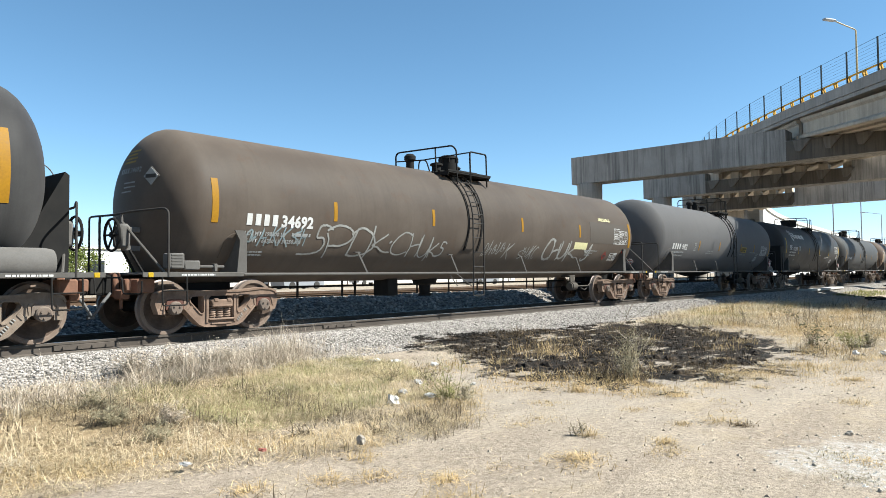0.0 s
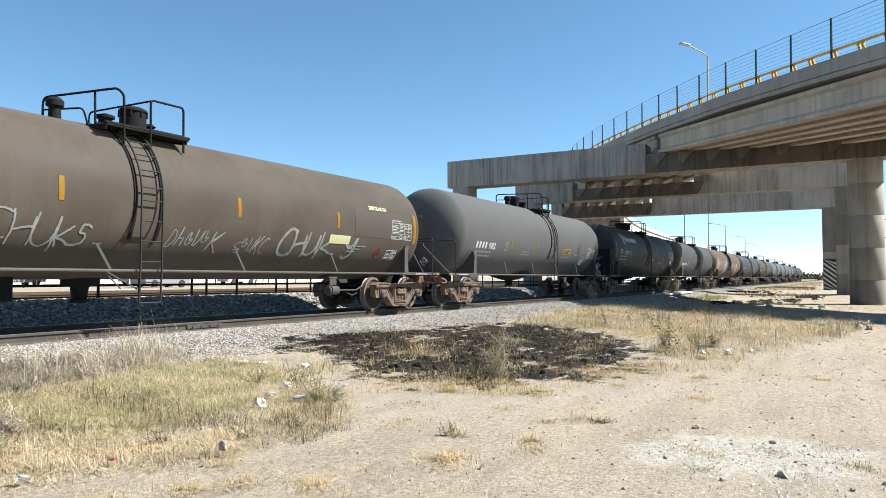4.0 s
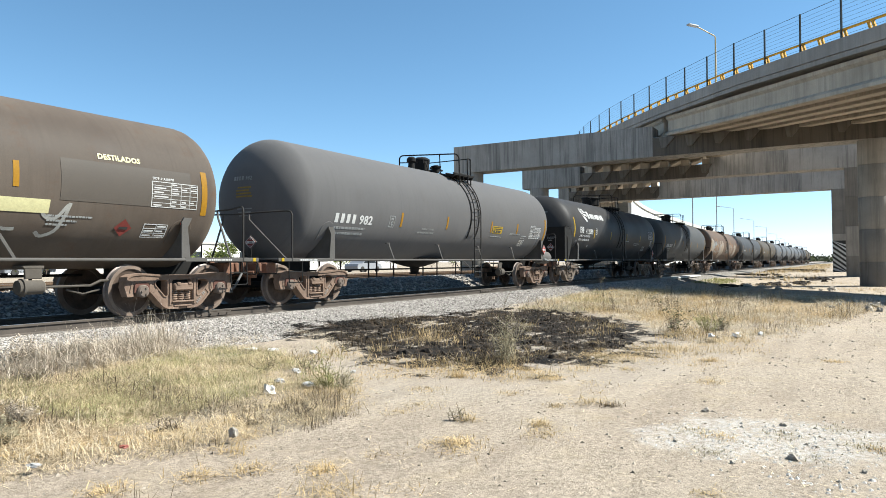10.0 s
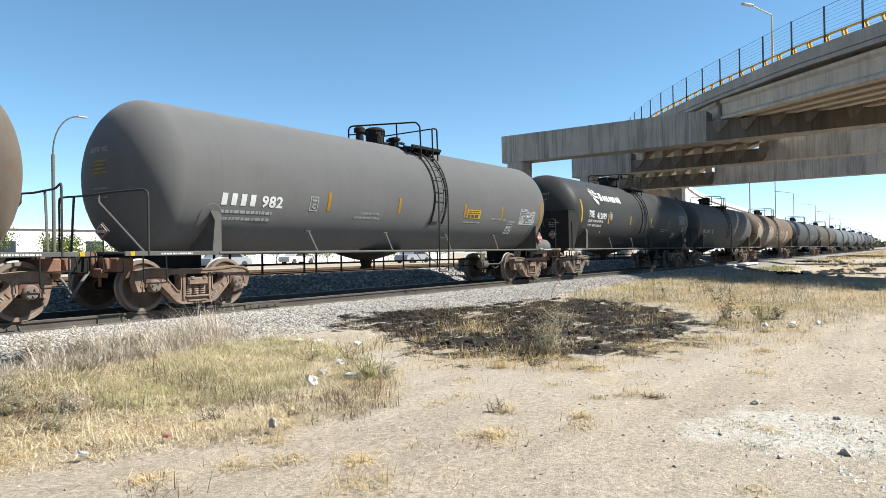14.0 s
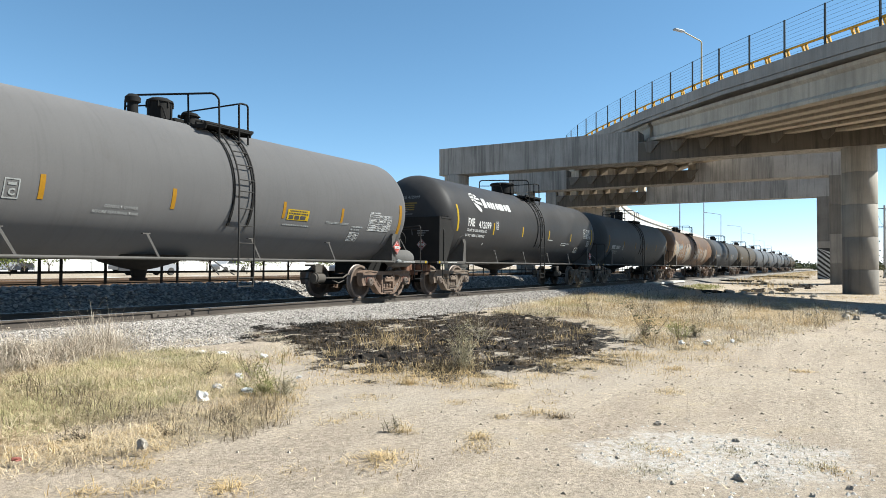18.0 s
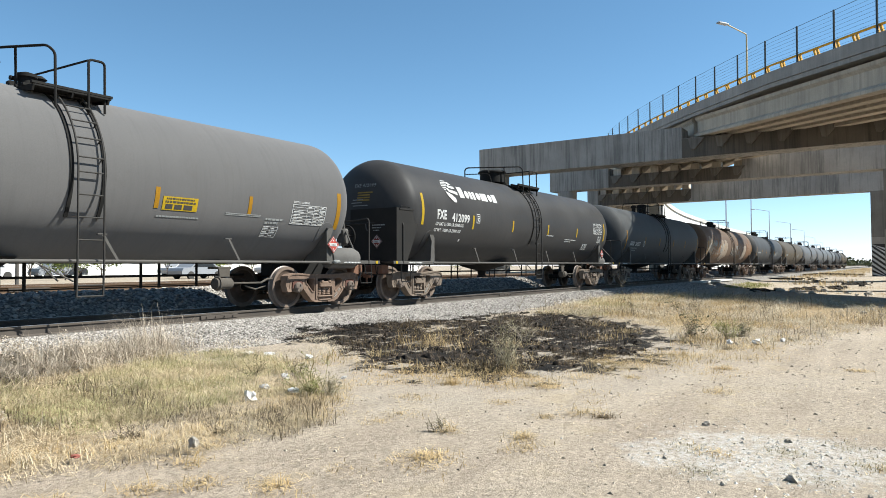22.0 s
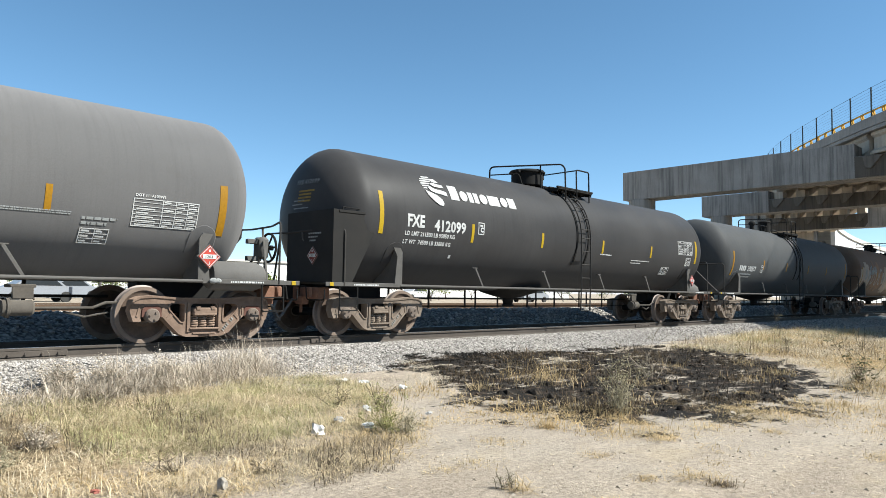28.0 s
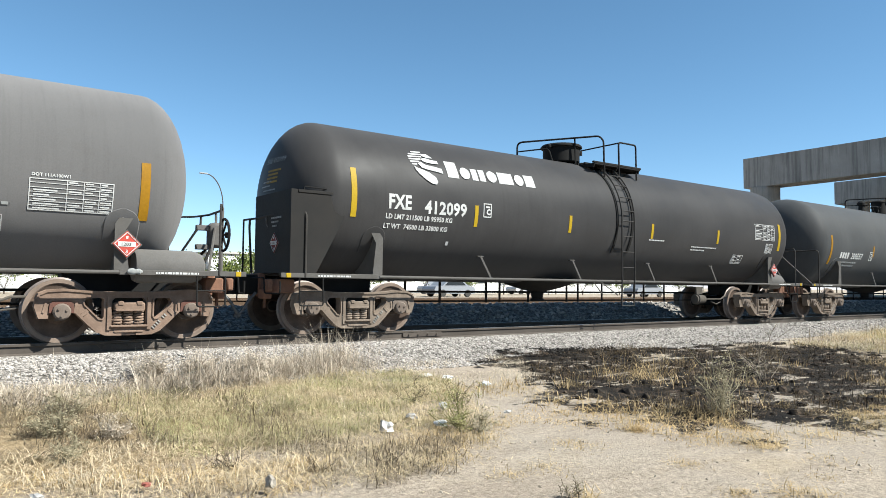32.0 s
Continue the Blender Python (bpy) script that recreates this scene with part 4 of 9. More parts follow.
def frame_shape():
    """Cast side frame of a truck, its middle at x 0, outer face towards -y: web with openings, flanges and ribs."""
    half = [(0.0, 0.735), (0.30, 0.735), (0.50, 0.745), (0.85, 0.775), (1.08, 0.755), (1.20, 0.67), (1.23, 0.53), (1.17, 0.36), (1.05, 0.36), (1.05, 0.555), (0.735, 0.555), (0.735, 0.45),
            (0.66, 0.41), (0.52, 0.255), (0.42, 0.15), (0.31, 0.105), (0.0, 0.10)]
    outline = half + [(-u, w) for u, w in reversed(half[1:-1])]
    nest = [(-0.235, 0.23), (0.235, 0.23), (0.235, 0.60), (0.20, 0.645), (-0.20, 0.645), (-0.235, 0.60)]
    win = [(0.335, 0.37), (0.36, 0.335), (0.41, 0.345), (0.60, 0.545), (0.615, 0.60), (0.57, 0.65), (0.375, 0.66), (0.335, 0.625)]
    sh = Shape()
    sh.add(*plate_with_holes(outline, [nest, win, [(-u, w) for u, w in reversed(win)]], -0.085, 0.085))
    def band(pts, wide, y0, y1):
        """A flange along points, standing proud of the web."""
        pts = [Vector(p) for p in pts]
        n, vs, fs = len(pts), [], []
        for k, p in enumerate(pts):
            d = (pts[min(k + 1, n - 1)] - pts[max(k - 1, 0)]).normalized()
            q = Vector((-d.y, d.x)) * wide / 2
            vs += [(p.x + q.x, y0, p.y + q.y), (p.x + q.x, y1, p.y + q.y), (p.x - q.x, y1, p.y - q.y), (p.x - q.x, y0, p.y - q.y)]
            if k:
                fs += [(4 * k - 4 + i, 4 * k - 4 + (i + 1) % 4, 4 * k + (i + 1) % 4, 4 * k + i) for i in range(4)]
        sh.add(vs, fs + [(0, 1, 2, 3), (4 * n - 1, 4 * n - 2, 4 * n - 3, 4 * n - 4)])
    top = [(-1.20, 0.62), (-1.17, 0.70), (-1.07, 0.745), (-0.85, 0.76), (-0.50, 0.73), (-0.30, 0.722), (0.30, 0.722), (0.50, 0.73), (0.85, 0.76), (1.07, 0.745), (1.17, 0.70), (1.20, 0.62)]
    band(top, 0.035, -0.105, 0.12)
    for s in (-1, 1):
        band([(s * u, w) for u, w in ((0.70, 0.44), (0.54, 0.275), (0.43, 0.17), (0.32, 0.122), (0.10, 0.115))], 0.035, -0.105, 0.10)
        band([(s * 0.275, 0.18), (s * 0.275, 0.66)], 0.05, -0.11, 0.10)
        band([(s * 0.72, 0.43), (s * 0.70, 0.60)], 0.035, -0.10, 0.10)
        band([(s * u, w) for u, w in ((0.70, 0.60), (0.80, 0.625), (0.98, 0.625), (1.08, 0.60), (1.12, 0.44))], 0.03, -0.10, 0.10)
        band([(s * u, w) for u, w in win + win[:1]], 0.022, -0.105, 0.09)
        sh.box((s * 0.60, -0.09, 0.43), (0.12, 0.02, 0.06), 0.006, Matrix.Rotation(radians(s * 45), 3, "Y"))
    sh.box((0, 0.0, 0.235), (0.52, 0.28, 0.03), 0.008)
    sh.box((0, -0.09, 0.155), (0.40, 0.06, 0.03), 0.006)
    return sh


def spring_shape():
    """One coil spring."""
    return Shape().rod([(0.062 * math.cos(a), -0.02 + 0.062 * math.sin(a), 0.25 + 0.20 * a / (2 * math.pi * 5)) for a in np.linspace(0, 2 * math.pi * 5, 50)], 0.015, 5)


def bolster_end_shape():
    sh = Shape().box((0, 0.0, 0.52), (0.42, 0.30, 0.12), 0.02).box((0, -0.13, 0.47), (0.40, 0.05, 0.04), 0.01)
    sh.box((-0.13, -0.14, 0.57), (0.08, 0.05, 0.06), 0.01).box((0.13, -0.14, 0.57), (0.08, 0.05, 0.06), 0.01)
    return sh


def truck_parts(car, x, wheels_store, rust, detail):
    """A two-axle truck under the car, its middle at x."""
    tm, cm = (M_TRUCK, M_REDCAP) if rust else (M_TRUCK2, M_CAP)
    tk = "r" if rust else "d"
    tr = part("truck", stored(("truckbolster", tk), lambda: Shape().box((0, 0, 0.56), (0.42, 2.0, 0.2), 0.03).box((0, 0, 0.68), (0.5, 0.5, 0.1), 0.03).mesh("truck", M_UNDER)), M_UNDER, car, "two-axle freight truck", pose(x, 0, 0))
    for s in (-1, 1):
        m = pose(0, s * 1.0, 0, 0, 0, 0 if s < 0 else 180)
        part("side_frame", stored(("frame", tk), lambda: frame_shape().mesh("side_frame", tm)), tm, tr, "", m)
        if s < 0 or detail:
            for cx in (-0.15, 0.0, 0.15):
                part("coil_spring", stored(("spring", tk), lambda: spring_shape().mesh("coil_spring", tm)), tm, tr, "", m @ pose(cx, 0, 0))
            part("bolster_end", stored(("bend", tk), lambda: bolster_end_shape().mesh("bolster_end", tm)), tm, tr, "", m)
    for a in (-0.889, 0.889):
        ws = part("wheelset", stored("axle", lambda: Shape().turned([(0.085, -1.08), (0.085, -0.8), (0.095, -0.78), (0.08, -0.3), (0.08, 0.3), (0.095, 0.78), (0.085, 0.8), (0.085, 1.08)], "y", 16).mesh("wheelset", M_UNDER)), M_UNDER, car, "steel wheelset on one axle", pose(x + a, 0, 0.457))
        for s in (-1, 1):
            part("wheel", stored("wheel", wheel_mesh), M_WHEEL, ws, "", pose(0, s * 0.80, 0, 0, 0, 0 if s < 0 else 180))
        part("bearing_cap", stored("cap", lambda: cap_mesh(M_CAP)), M_CAP, ws, "", pose(0, -1.10, 0))
        wheels_store.append((ws, x + a))
        if detail:
            part("bearing_adapter", stored(("adapt", tk), lambda: Shape().slab([(-0.16, -0.02), (-0.15, 0.11), (-0.10, 0.15), (0.10, 0.15), (0.15, 0.11), (0.16, -0.02), (0.12, -0.02), (0.11, 0.06), (-0.11, 0.06), (-0.12, -0.02)], 0.18, "y", -0.09).mesh("bearing_adapter", cm)), cm, tr, "", pose(a, -1.02, 0.457))
    if detail:
        q = Shape()
        for k in range(7):
            if k != 4:
                q.box((0.34 + 0.028 * k, -0.1, 0.205 + 0.031 * k), (0.05, 0.004, 0.014), 0, Matrix.Rotation(radians(42), 3, "Y"))
        tagged(part("frame_stencil", stored("framestencil", lambda: q.mesh("frame_stencil", M_FADED)), M_FADED, tr, "", pose(0, -1.0, 0)), kind="stuff")
        sh = Shape().rod([(-0.35, -0.6, 0.42), (0.35, -0.6, 0.42)], 0.03, 6).box((-0.42, 0, 0.42), (0.08, 1.5, 0.09), 0.01).box((0.42, 0, 0.42), (0.08, 1.5, 0.09), 0.01)
        part("brake_beams", stored("beams", lambda: sh.mesh("brake_beams", M_UNDER)), M_UNDER, tr)
    return tr


def end_fittings(car, x, s, y0, detail, wheel, box, rust):
    """One end of the car: sill, platform, handrails, coupler, hose. x: coupler plane, s: +1 leads into the car."""
    def P(a, b, c):
        return (x + s * a, b, c)
    ek = ("end", s, x, detail)
    sh = Shape().box(P(1.35, 0, 0.86), (2.7, 0.42, 0.34), 0.03)
    part("stub_sill", stored((*ek, "sill"), lambda: sh.mesh("stub_sill", M_UNDER)), M_UNDER, car, "black steel stub sill")
    # platform and side sill plates
    sh = Shape().box(P(0.74, 0, 1.035), (0.38, 2.86, 0.03), 0.004)
    for k in range(4):
        sh.box(P(0.60 + 0.10 * k, 0, 1.058), (0.03, 2.8, 0.02))
    part("end_platform", stored((*ek, "plat"), lambda: sh.mesh("end_platform", M_RAILPIPE)), M_RAILPIPE, car, "steel grating end platform")
    for b in (-1, 1):
        sh = Shape().box(P(1.22, b * 1.44, 1.02), (1.86, 0.03, 0.075), 0.006).box(P(1.22, b * 1.40, 1.055), (1.86, 0.10, 0.012))
        plate = part("side_sill", stored((*ek, "sidesill", b), lambda: sh.mesh("side_sill", M_RAILPIPE)), M_RAILPIPE, car)
        if b < 0 and detail:
            q = Shape()
            for u0, u1, v0, v1 in text_bars(x + s * 1.3 - 0.35, 0.99, 0.62, 0.03, int(x * 7) + 3):
                q.box(((u0 + u1) / 2, -1.4585, (v0 + v1) / 2 + 0.012), (u1 - u0, 0.004, v1 - v0))
            tagged(part("sill_stencil", q, M_WHITE, plate), kind="stuff")
            q = Shape().box(P(0.42, -1.46, 1.02), (0.085, 0.012, 0.075), 0.008)
            part("yellow_marker", q, M_YELLOW2, plate, "yellow square marker")
    # bolster posts that carry the shell
    for b in (-1, 1):
        sh = Shape().slab([(x + s * 2.02, 1.05), (x + s * 2.22, 1.05), (x + s * 2.22, 1.72), (x + s * 2.16, 1.80), (x + s * 1.98, 1.80), (x + s * 2.08, 1.62)], 0.03, "y", b * 1.42 - 0.015)
        sh.slab([(b * 1.40, 1.05), (b * 1.40, 1.80), (b * 1.18, 1.84), (b * 0.9, 1.4), (b * 0.6, 1.05)], 0.02, "x", x + s * 2.1 - 0.01)
        part("bolster_post", stored((*ek, "post", b), lambda: sh.mesh("bolster_post", M_RAILPIPE)), M_RAILPIPE, car, "steel post up to the tank")
    # handrails
    for b in (-1, 1):
        pts = arc([P(0.72, b * 1.45, 1.0), P(0.72, b * 1.45, 2.11), P(0.46, b * 0.75, 2.08), P(0.44, 0, 2.06)], 0.13)
        part("end_handrail", stored((*ek, "hr", b), lambda: Shape().rod(pts, 0.019, 8).mesh("end_handrail", M_DARKPIPE)), M_DARKPIPE, car)
    if detail:
        for b in (-1, 1):
            part("handrail_brace", stored((*ek, "brace", b), lambda: Shape().rod([P(0.45, b * 0.40, 2.06), P(0.45, b * 0.42, 1.92), P(0.80, b * 1.18, 1.06)], 0.022, 6).mesh("handrail_brace", M_RAILPIPE)), M_RAILPIPE, car)
    for b in (-1, 1):
        pts = arc([P(0.62, b * 1.44, 1.0), P(0.62, b * 1.46, 0.52), P(1.05, b * 1.46, 0.52), P(1.05, b * 1.44, 1.0)], 0.04, 2)
        st = Shape().rod(pts, 0.014, 6).rod([P(0.62, b * 1.455, 0.76), P(1.05, b * 1.455, 0.76)], 0.012, 6)
        part("sill_step", stored((*ek, "step", b), lambda: st.mesh("sill_step", M_BLACKPIPE)), M_BLACKPIPE, car)
    # coupler and draft gear
    cp = Shape().box(P(0.28, 0, 0.86), (0.5, 0.2, 0.24), 0.03).box(P(0.05, 0.05, 0.86), (0.22, 0.36, 0.28), 0.05).box(P(-0.02, -0.13, 0.86), (0.2, 0.13, 0.26), 0.05).box(P(0.45, 0, 0.86), (0.12, 0.55, 0.42), 0.03)
    cp.rod([P(0.02, 0.02, 0.70), P(0.02, 0.02, 1.02)], 0.03, 6)
    part("coupler", stored((*ek, "coupler"), lambda: cp.mesh("coupler", M_COUPLER)), M_COUPLER, car, "rusty knuckle coupler")
    if detail:
        es = Shape().box(P(0.62, -0.62, 0.84), (0.30, 0.62, 0.24), 0.02).box(P(0.40, -0.52, 0.70), (0.16, 0.26, 0.16), 0.02).box(P(0.34, -0.80, 0.86), (0.10, 0.18, 0.20), 0.02).rod([P(0.42, -0.46, 0.62), P(0.42, -0.46, 0.46)], 0.03, 8)
        part("end_sill", stored((*ek, "endsill"), lambda: es.mesh("end_sill", M_COUPLER)), M_COUPLER, car, "rust-brown end sill casting with brackets")
        lev = arc([P(0.30, -1.40, 0.92), P(0.30, -1.40, 0.72), P(0.22, -0.95, 0.72), P(0.22, -0.9, 0.98), P(0.25, -0.1, 0.98)], 0.05, 3)
        part("uncoupling_lever", stored((*ek, "lever"), lambda: Shape().rod(lev, 0.014, 6).mesh("uncoupling_lever", M_BLACKPIPE)), M_BLACKPIPE, car)
        hs = [P(0.30, -0.34, 0.72), P(0.16, -0.38, 0.58), P(0.05, -0.36, 0.40), P(-0.02, -0.30, 0.33)]
        part("air_hose", stored((*ek, "hose"), lambda: Shape().rod(arc(hs, 0.1, 4), 0.026, 8).box(P(-0.02, -0.30, 0.33), (0.09, 0.07, 0.07), 0.015).mesh("air_hose", M_HOSE)), M_HOSE, car, "grey rubber brake hose")
    if wheel:
        cx, cz, cy = 0.30, 1.70, -0.38
        ring = [P(cx, cy + 0.27 * math.cos(a), cz + 0.27 * math.sin(a)) for a in np.linspace(0, 2 * math.pi, 25)[:-1]]
        bw = part("brake_wheel", Shape().rod(ring, 0.024, 6, True), M_BLACKPIPE, car, "black spoked hand brake wheel")
        for k in range(6):
            a = k * math.pi / 3
            part("spoke", Shape().rod([P(cx + 0.02, cy, cz), P(cx, cy + 0.27 * math.cos(a), cz + 0.27 * math.sin(a))], 0.019, 5), M_BLACKPIPE, bw)
        part("hub", Shape().turned([(0.05, 0), (0.05, 0.06)], "x", 12, P(cx - 0.03, cy, cz)), M_BLACKPIPE, bw)
        hb = Shape().box(P(cx + 0.16, cy, cz - 0.02), (0.20, 0.30, 0.42), 0.05).box(P(cx + 0.32, cy, cz + 0.1), (0.30, 0.10, 0.09), 0.01).box(P(cx + 0.32, cy, cz - 0.22), (0.30, 0.10, 0.09), 0.01)
        part("brake_housing", hb, M_BOX, bw)
        hb = Shape().rod([P(cx + 0.25, cy - 0.1, cz - 0.25), P(cx + 0.45, cy - 0.2, 1.05)], 0.025, 6).rod([P(cx + 0.25, cy + 0.15, cz - 0.25), P(cx + 0.55, cy + 0.3, 1.05)], 0.025, 6)
        part("brake_support", hb, M_UNDER, bw)
    if box:
        sh = Shape().slab([(x + s * 0.45, 1.06), (x + s * 0.92, 1.06), (x + s * 1.44, 2.02), (x + s * 1.44, 2.42), (x + s * 0.45, 2.46)], 1.56, "y", -1.43)
        sh.box(P(1.0, -1.435, 2.43), (0.86, 0.02, 0.05), 0.004)
        bx = part("head_shield", sh, M_SHIELD, car, "black sheet-steel guard box over the tank head")
        sh = Shape().rod(arc([P(0.7, -1.38, 2.43), P(0.7, -1.38, 2.52), P(1.3, -1.38, 2.50), P(1.3, -1.38, 2.42)], 0.03, 2), 0.012, 5)
        part("shield_handle", sh, M_BLACKPIPE, bx)
        q = Shape()
        for u0, u1, v0, v1 in text_bars(0.62, 2.0, 0.42, 0.03, 5) + text_bars(0.62, 1.93, 0.3, 0.03, 6) + text_bars(0.66, 1.86, 0.2, 0.03, 7):
            q.box(P(0.446, -(u0 + u1) / 2, (v0 + v1) / 2), (0.004, u1 - u0, v1 - v0))
        tagged(part("shield_stencil", q, M_DIMWHITE, bx), kind="stuff")


def top_fittings(car, r, zc, xm, rails, style, detail):
    """Platform, handrails, manway and valves on the crown; the ladder at xm. rails: far corner, near corner, second hoop, its end."""
    top = zc + r
    xl, xk, xh, xr = rails
    xa, xb = xk - 0.75, xr + 0.08
    tk = (r, zc, xm, rails)
    plat = part("top_platform", stored(("plat", tk), lambda: Shape().box(((xk + xb) / 2 - 0.12, -0.80, top - 0.13), (xb - xk + 0.25, 0.55, 0.03), 0.004).mesh("top_platform", M_BLACKPIPE)), M_BLACKPIPE, car, "black steel crown platform")
    for y in (-1.05, -0.78, -0.55):
        part("platform_bar", stored(("pbar", tk, y), lambda: Shape().box(((xk + xb) / 2 - 0.12, y, top - 0.09), (xb - xk + 0.3, 0.06, 0.045), 0.005).mesh("platform_bar", M_BLACKPIPE)), M_BLACKPIPE, plat)
    for k in range(3):
        part("platform_bracket", stored(("pbrk", tk), lambda: Shape().slab([(-1.08, top - 0.12), (-0.45, top - 0.10), (-0.60, top - 0.16), (-1.04, top - 0.22)], 0.03, "x", 0).mesh("platform_bracket", M_BLACKPIPE)), M_BLACKPIPE, plat, "", pose(xk - 0.25 + (xb - xk + 0.2) * k / 2, 0, 0))
    zt = top + 0.56
    front = arc([(xl, 0.62, top - 0.08), (xl, 0.62, zt - 0.05), (xk, -1.00, zt), (xk + 0.10, -1.05, zt - 0.1), (xk + 0.10, -1.08, top - 0.42)], 0.14, 5)
    part("platform_handrail", stored(("hrf", tk), lambda: Shape().rod(front, 0.022, 8).mesh("platform_handrail", M_BLACKPIPE)), M_BLACKPIPE, plat, "black pipe handrail")
    low = arc([(xl + 0.02, 0.6, top + 0.28), (xl + 0.22, -0.25, top + 0.26), (xl + 0.28, -0.32, top - 0.06)], 0.1, 4)
    part("platform_handrail", stored(("hrl", tk), lambda: Shape().rod(low, 0.018, 6).mesh("platform_handrail", M_BLACKPIPE)), M_BLACKPIPE, plat)
    part("handrail_post", stored(("hrp", tk), lambda: Shape().rod([(xl + (xk - xl) * 0.72, -0.52, zt - 0.01), (xl + (xk - xl) * 0.72, -0.55, top - 0.10)], 0.02, 6).mesh("handrail_post", M_BLACKPIPE)), M_BLACKPIPE, plat)
    hoop = arc([(xh, -1.08, top - 0.42), (xh, -1.06, zt - 0.08), (xr, -1.0, zt - 0.06), (xr, -1.02, top - 0.38)], 0.08, 4)
    part("platform_handrail", stored(("hrh", tk), lambda: Shape().rod(hoop, 0.022, 8).mesh("platform_handrail", M_BLACKPIPE)), M_BLACKPIPE, plat)
    back = arc([(xh, -1.05, zt - 0.1), (xh - 0.1, 0.62, zt - 0.14), (xh - 0.1, 0.66, top - 0.1)], 0.1, 4)
    part("platform_handrail", stored(("hrb", tk), lambda: Shape().rod(back, 0.018, 6).mesh("platform_handrail", M_BLACKPIPE)), M_BLACKPIPE, plat)
    x0, x1 = xl - 0.83, xr
    if style == "bonnet":
        xc = xl + 0.90
        sh = Shape().turned([(0.43, 0), (0.45, 0.02), (0.45, 0.36), (0.51, 0.365), (0.51, 0.40), (0.47, 0.44), (0.05, 0.46)], "z", 32, (xc, 0, top))
        bn = part("valve_bonnet", stored(("bonnet", r, zc, xm), lambda: sh.mesh("valve_bonnet", M_BLACKPIPE)), M_BLACKPIPE, car, "large round black valve bonnet")
        part("bonnet_latch", stored(("latch", r, zc, xm), lambda: Shape().box((xc + 0.53, -0.1, top + 0.3), (0.08, 0.16, 0.12), 0.01).mesh("bonnet_latch", M_BLACKPIPE)), M_BLACKPIPE, bn)
        part("bonnet_hinge", stored(("hinge", r, zc, xm), lambda: Shape().box((xc - 0.53, -0.1, top + 0.36), (0.1, 0.12, 0.1), 0.02).mesh("bonnet_hinge", M_BLACKPIPE)), M_BLACKPIPE, bn)
        part("small_valve", stored(("smallv", r, zc, xm), lambda: Shape().turned([(0.2, 0), (0.22, 0.08), (0.1, 0.12)], "z", 16, (xc + 0.85, 0.1, top)).mesh("small_valve", M_BLACKPIPE)), M_BLACKPIPE, car)
    else:
        x = xl - 0.18 if style == "a" else xl - 0.32
        sh = Shape().turned([(0.11, 0), (0.10, 0.22), (0.15, 0.25), (0.15, 0.34), (0.09, 0.40)], "z", 18, (x, -0.05, top - 0.02))
        part("vent_valve", stored(("vent", r, zc, x0), lambda: sh.mesh("vent_valve", M_BLACKPIPE)), M_BLACKPIPE, car, "capped vent valve")
        xc = xl + 1.43 if style == "a" else xl + 0.36
        rr, hh = (0.25, 0.46) if style == "a" else (0.25, 0.36)
        sh = Shape().turned([(rr * 0.9, 0), (rr, 0.02), (rr, hh), (rr * 1.1, hh + 0.01), (rr * 1.06, hh + 0.05), (rr * 0.7, hh + 0.10), (0.03, hh + 0.12)], "z", 26, (xc, 0, top - 0.02))
        for k in range(8):
            a = k * math.pi / 4
            sh.rod([(xc + rr * 1.03 * math.cos(a), rr * 1.03 * math.sin(a), top + hh - 0.12), (xc + rr * 1.03 * math.cos(a), rr * 1.03 * math.sin(a), top + hh)], 0.022, 5)
        part("manway_dome", stored(("dome", r, zc, x0), lambda: sh.mesh("manway_dome", M_BLACKPIPE)), M_BLACKPIPE, car, "black bolted manway cover")
        va, vb = xc + (-0.72 if style == "a" else 0.62), xc + (0.42 if style == "a" else 0.95)
        part("loading_valve", stored(("valve1", r, zc, x0), lambda: Shape().turned([(0.12, 0), (0.12, 0.16), (0.17, 0.17), (0.17, 0.22), (0.05, 0.26)], "z", 14, (va, -0.18, top)).mesh("loading_valve", M_BLACKPIPE)), M_BLACKPIPE, car, "black loading valve")
        part("loading_valve", stored(("valve2", r, zc, x0), lambda: Shape().turned([(0.09, 0), (0.09, 0.22), (0.13, 0.24), (0.06, 0.3)], "z", 14, (vb, 0.05, top)).mesh("loading_valve", M_BLACKPIPE)), M_BLACKPIPE, car)
        part("valve_pipe", stored(("valve3", r, zc, x0), lambda: Shape().rod([(xc + 0.4, -0.1, top + 0.14), (xc + 1.15, -0.1, top + 0.14)], 0.04, 8).mesh("valve_pipe", M_BLACKPIPE)), M_BLACKPIPE, car)
        part("valve_block", stored(("valve4", r, zc, x0), lambda: Shape().box((xc + 0.75, 0.2, top + 0.1), (0.5, 0.12, 0.12), 0.02).mesh("valve_block", M_BLACKPIPE)), M_BLACKPIPE, car)
    # straps round the shell and the ladder
    for dx in (-0.27, 0.27):
        vs, fs = [], []
        for k, a in enumerate(np.linspace(radians(70), radians(-30), 22)):
            for rr, xx in ((r + 0.006, -0.03), (r + 0.022, -0.03), (r + 0.022, 0.03), (r + 0.006, 0.03)):
                vs.append((xm + dx + xx, -rr * math.cos(a), zc + rr * math.sin(a)))
            if k:
                i = 4 * k
                fs += [(i - 4 + j, i - 4 + (j + 1) % 4, i + (j + 1) % 4, i + j) for j in range(4)]
        part("shell_strap", stored(("strap", r, zc, xm, dx), lambda: Shape().add(vs, fs).mesh("shell_strap", M_BLACKPIPE)), M_BLACKPIPE, car, "black strap round the shell")
    ld = Shape()
